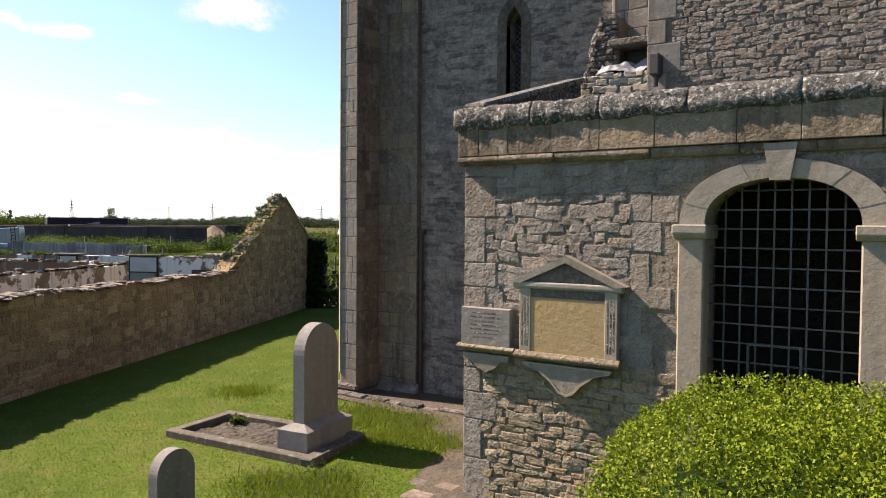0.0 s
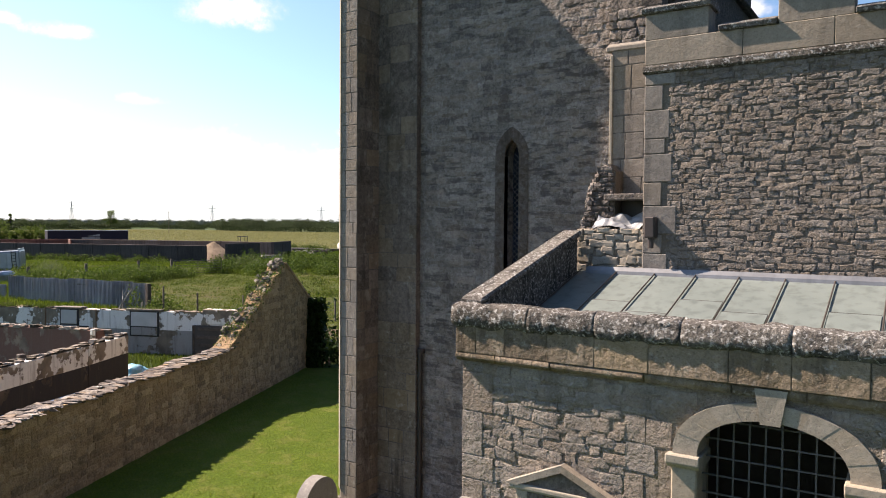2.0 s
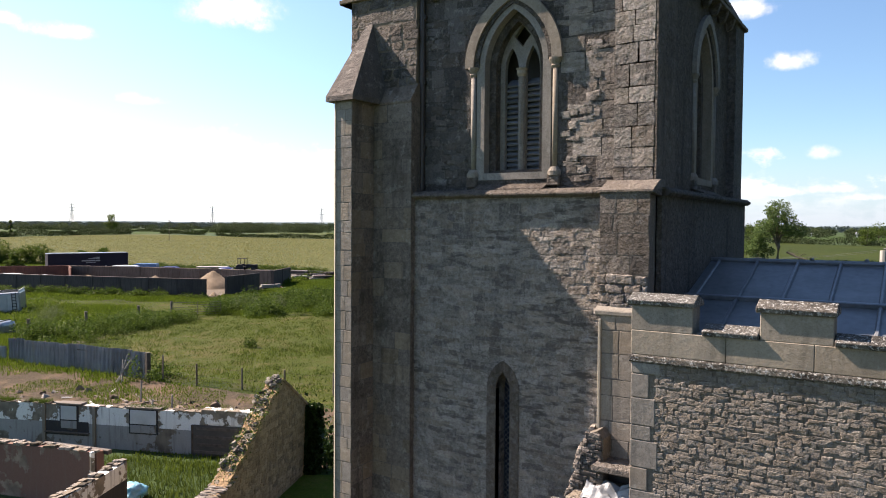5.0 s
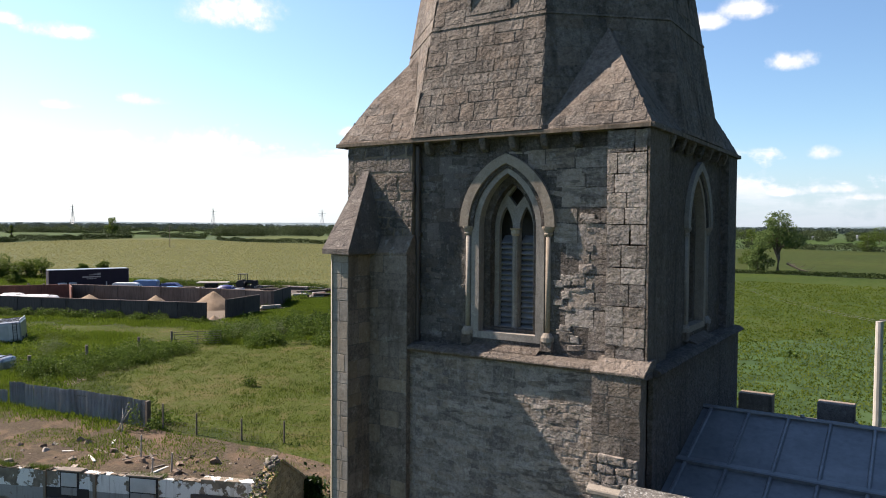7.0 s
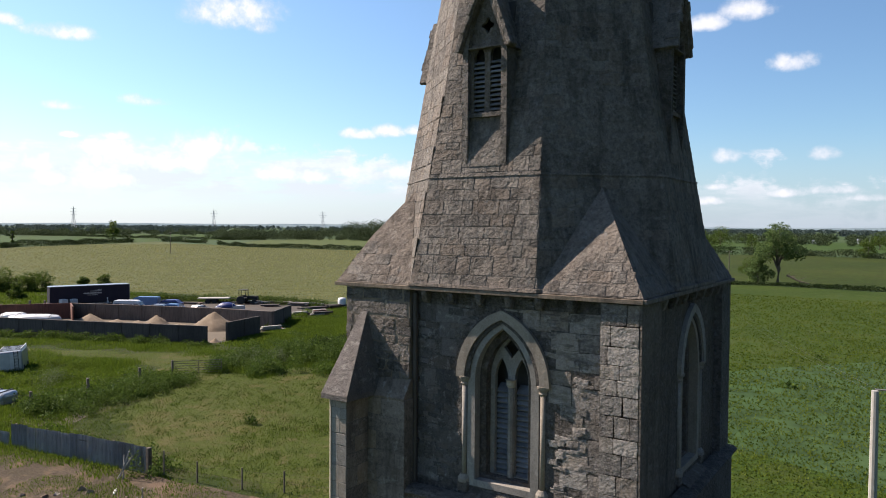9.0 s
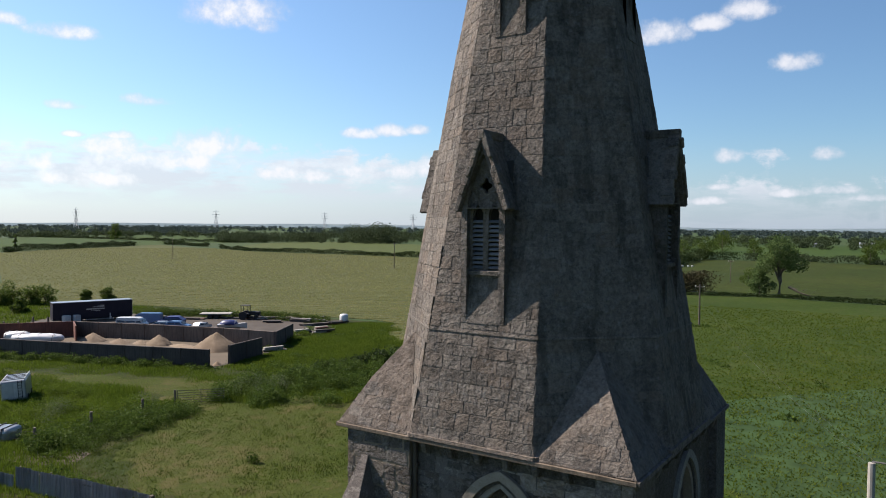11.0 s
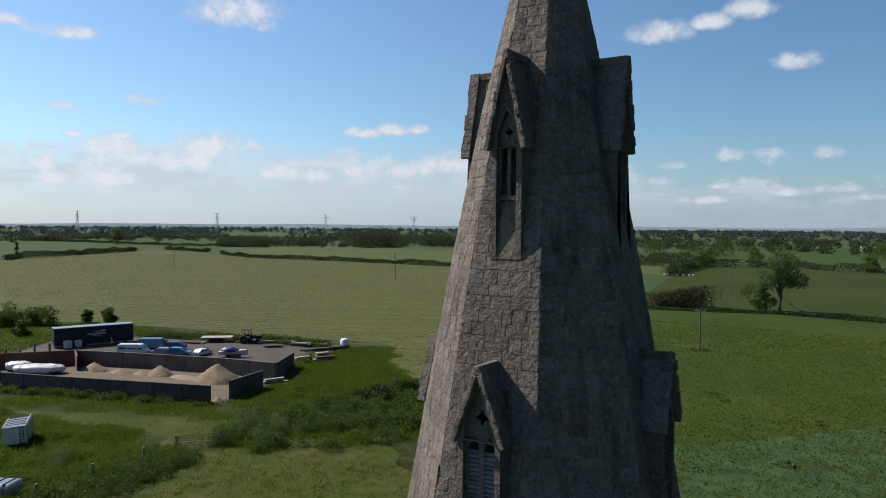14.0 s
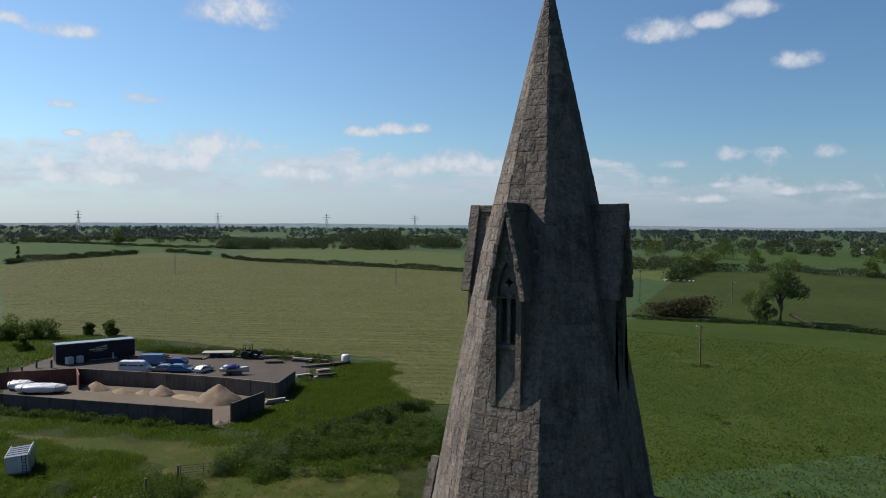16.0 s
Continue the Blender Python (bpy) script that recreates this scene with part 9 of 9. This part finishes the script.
    quads("pasture_grass", blades(xy, lift_(xy) + 0.03, 0.07 + xy[:, 1] * 0.0008, 0.03 + xy[:, 1] * 0.0007, rs, 0.7).reshape(-1, 3), 3, M_PAST, None)
    tagged(bpy.data.objects["pasture_grass"], "short tufted grass of the pasture", "grass", kind="stuff")

    # stubble and cut grass lying in rows across the hay field
    n = 190000
    far = 70 + 390 * rs.uniform(0, 1, n) ** 1.4
    a = np.radians(rs.uniform(18, 72, n))
    px, py = -far * np.sin(a), far * np.cos(a)
    c, t = math.cos(radians(28)), math.sin(radians(28))
    v = -px * t + py * c
    v = np.round(v / 2.9) * 2.9 + rs.normal(size=n) * 0.42
    w = px * c + py * t
    px, py = w * c - v * t, w * t + v * c
    keep = in_poly(px, py, HAY)
    xy = np.column_stack([px[keep], py[keep]])
    quads("hay_stubble", blades(xy, lift_(xy) + 0.05, 0.16, 0.02 + np.hypot(xy[:, 0], xy[:, 1]) * 0.0007, rs, 0.9).reshape(-1, 3), 3, M_STUBBLE, None)
    tagged(bpy.data.objects["hay_stubble"], "stubble and cut grass lying in rows", "grass", kind="stuff")

    # hummocks of broad-leaved weeds: leaves on domes of different size
    def hummocks(name, spots, rr, hh, per, size, mat_, label):
        out = []
        for x, y in spots:
            r, h = rs.uniform(*rr), rs.uniform(*hh)
            k = int(per * r * (r + h))
            d = rs.normal(size=(k, 3))
            d /= np.linalg.norm(d, axis=1)[:, None]
            d[:, 2] = np.abs(d[:, 2])
            q = d * np.array([r, r, h]) * (rs.uniform(0.6, 1.1, k) + 0.18 * np.sin(d[:, 0] * 9 + x) * np.cos(d[:, 1] * 8 + y))[:, None]
            out.append(q + np.array([x, y, ground_z(x, y)]))
        quads(name, leaves(np.concatenate(out), size, rs, 0.7, 1.3).reshape(-1, 3), 4, mat_, None)
        tagged(bpy.data.objects[name], label, "undergrowth", kind="stuff")
        return out

    foot = [(-86 + 27.4 * t, 37.4 + 10.0 * t - 0.5 + rs.normal() * 0.35) for t in rs.uniform(0, 1, 100)]
    hummocks("nettles_by_yard", foot, (0.4, 0.9), (0.3, 0.9), 300, 0.085, M_NETTLE, "band of nettles at the foot of the yard wall")
    bank = scatter(640, -51, -29, 38, 63, BANK, -0.25, 0.2, 8.8)
    hummocks("nettle_bank", bank, (0.4, 1.3), (0.4, 1.7), 230, 0.095, M_NETTLE, "dense bank of nettles and brambles")
    line = [(-48.9 + 2.6 * t + rs.normal() * 0.4, 48.5 + 17 * t) for t in rs.uniform(0, 1, 60)]
    hummocks("bramble_line", line, (0.5, 1.1), (0.6, 1.3), 260, 0.10, M_LEAFD, "dark line of brambles along the drift")
    hummocks("bramble_bush", [(-46.5, 58.5), (-46.0, 59.2), (-45.6, 58.2)], (0.9, 1.3), (1.2, 1.7), 170, 0.16, M_LEAFD, "rounded bramble bush")
    pale = [(-50 + rs.uniform(0, 4.5), 41 + rs.uniform(0, 4.5)) for i in range(36)] + [(-52 + rs.normal() * 1.6, 28.6 + rs.normal() * 1.3) for i in range(8)]
    hummocks("umbel_drift", pale, (0.35, 0.8), (0.8, 1.45), 260, 0.042, M_FLOWER, "pale flowering umbels above the nettles")
    fence = [(-46.0 - 0.9 * t + rs.normal() * 1.1, 23.5 + 12.5 * t) for t in rs.uniform(0, 1, 120)]
    hummocks("fence_nettles", fence, (0.4, 1.0), (0.4, 1.1), 280, 0.075, M_NETTLE, "nettles along the old fence line")
    mid = scatter(620, -78, -40, 18, 37, ROUGH, -0.05, 0.2, 5.5)
    hummocks("meadow_weeds", mid, (0.35, 1.1), (0.25, 0.95), 210, 0.08, M_DRIFT, "patches of dock and nettle in the meadow")
    tus = scatter(260, -66, -44, 47, 82, DRIFT, 0.0, 0.25, 6.1)
    hummocks("drift_tussocks", tus, (0.4, 1.2), (0.2, 0.5), 150, 0.09, M_NETTLE, "darker tussocks of coarse grass in the lush drift")
    hummocks("paddock_docks", scatter(150, -48, -18, 24, 47, None, 0.05, 0.2, 4.7), (0.15, 0.5), (0.08, 0.28), 300, 0.05, M_TALL, "low dark docks in the paddock")
    hummocks("tin_fence_weeds", [(-40 + i * 0.75, 20.9 + i * 0.12) for i in range(13)] + [(-30.6, 22.3), (-30.2, 21.2), (-31.2, 20.9)], (0.3, 0.7), (0.5, 1.3), 300, 0.08, M_NETTLE, "weeds behind the tin fence")
    hummocks("pasture_thistles", [(-17.7, 80), (-16.6, 78.8), (-18.8, 81), (-7.2, 74.3), (-27.5, 108.5), (-26.0, 109.0), (-8, 60), (-33, 120), (-2, 75), (-13.3, 55)], (0.4, 0.9), (0.3, 0.6), 90, 0.16, M_NETTLE, "dark clumps of thistle in the pasture")
    hummocks("paddock_thistle", [(-33.6, 30.2), (-33.2, 30.1)], (0.3, 0.4), (0.5, 0.7), 400, 0.09, M_NETTLE, "dark weed clump in the paddock")
    edge = [(-61.4 + rs.normal() * 0.4 - 8 * t, 57.5 + 15 * t) for t in rs.uniform(0, 1, 24)]
    back = [(-74 - 12 * t + rs.normal() * 0.8, 80.5 - 2.0 * t + rs.normal() * 0.6) for t in rs.uniform(0, 1, 70)] + [(-87 - 18 * t + rs.normal() * 0.6, 78 - 8 * t + rs.normal() * 0.6) for t in rs.uniform(0, 1, 80)]
    hummocks("yard_back_weeds", back, (0.6, 1.3), (0.5, 1.1), 130, 0.12, M_TALL, "rough grass along the back of the yard")
    hummocks("yard_edge_weeds", edge, (0.4, 0.8), (0.3, 0.8), 140, 0.12, M_DRIFT, "weeds along the open edge of the yard")


meadow_growth()
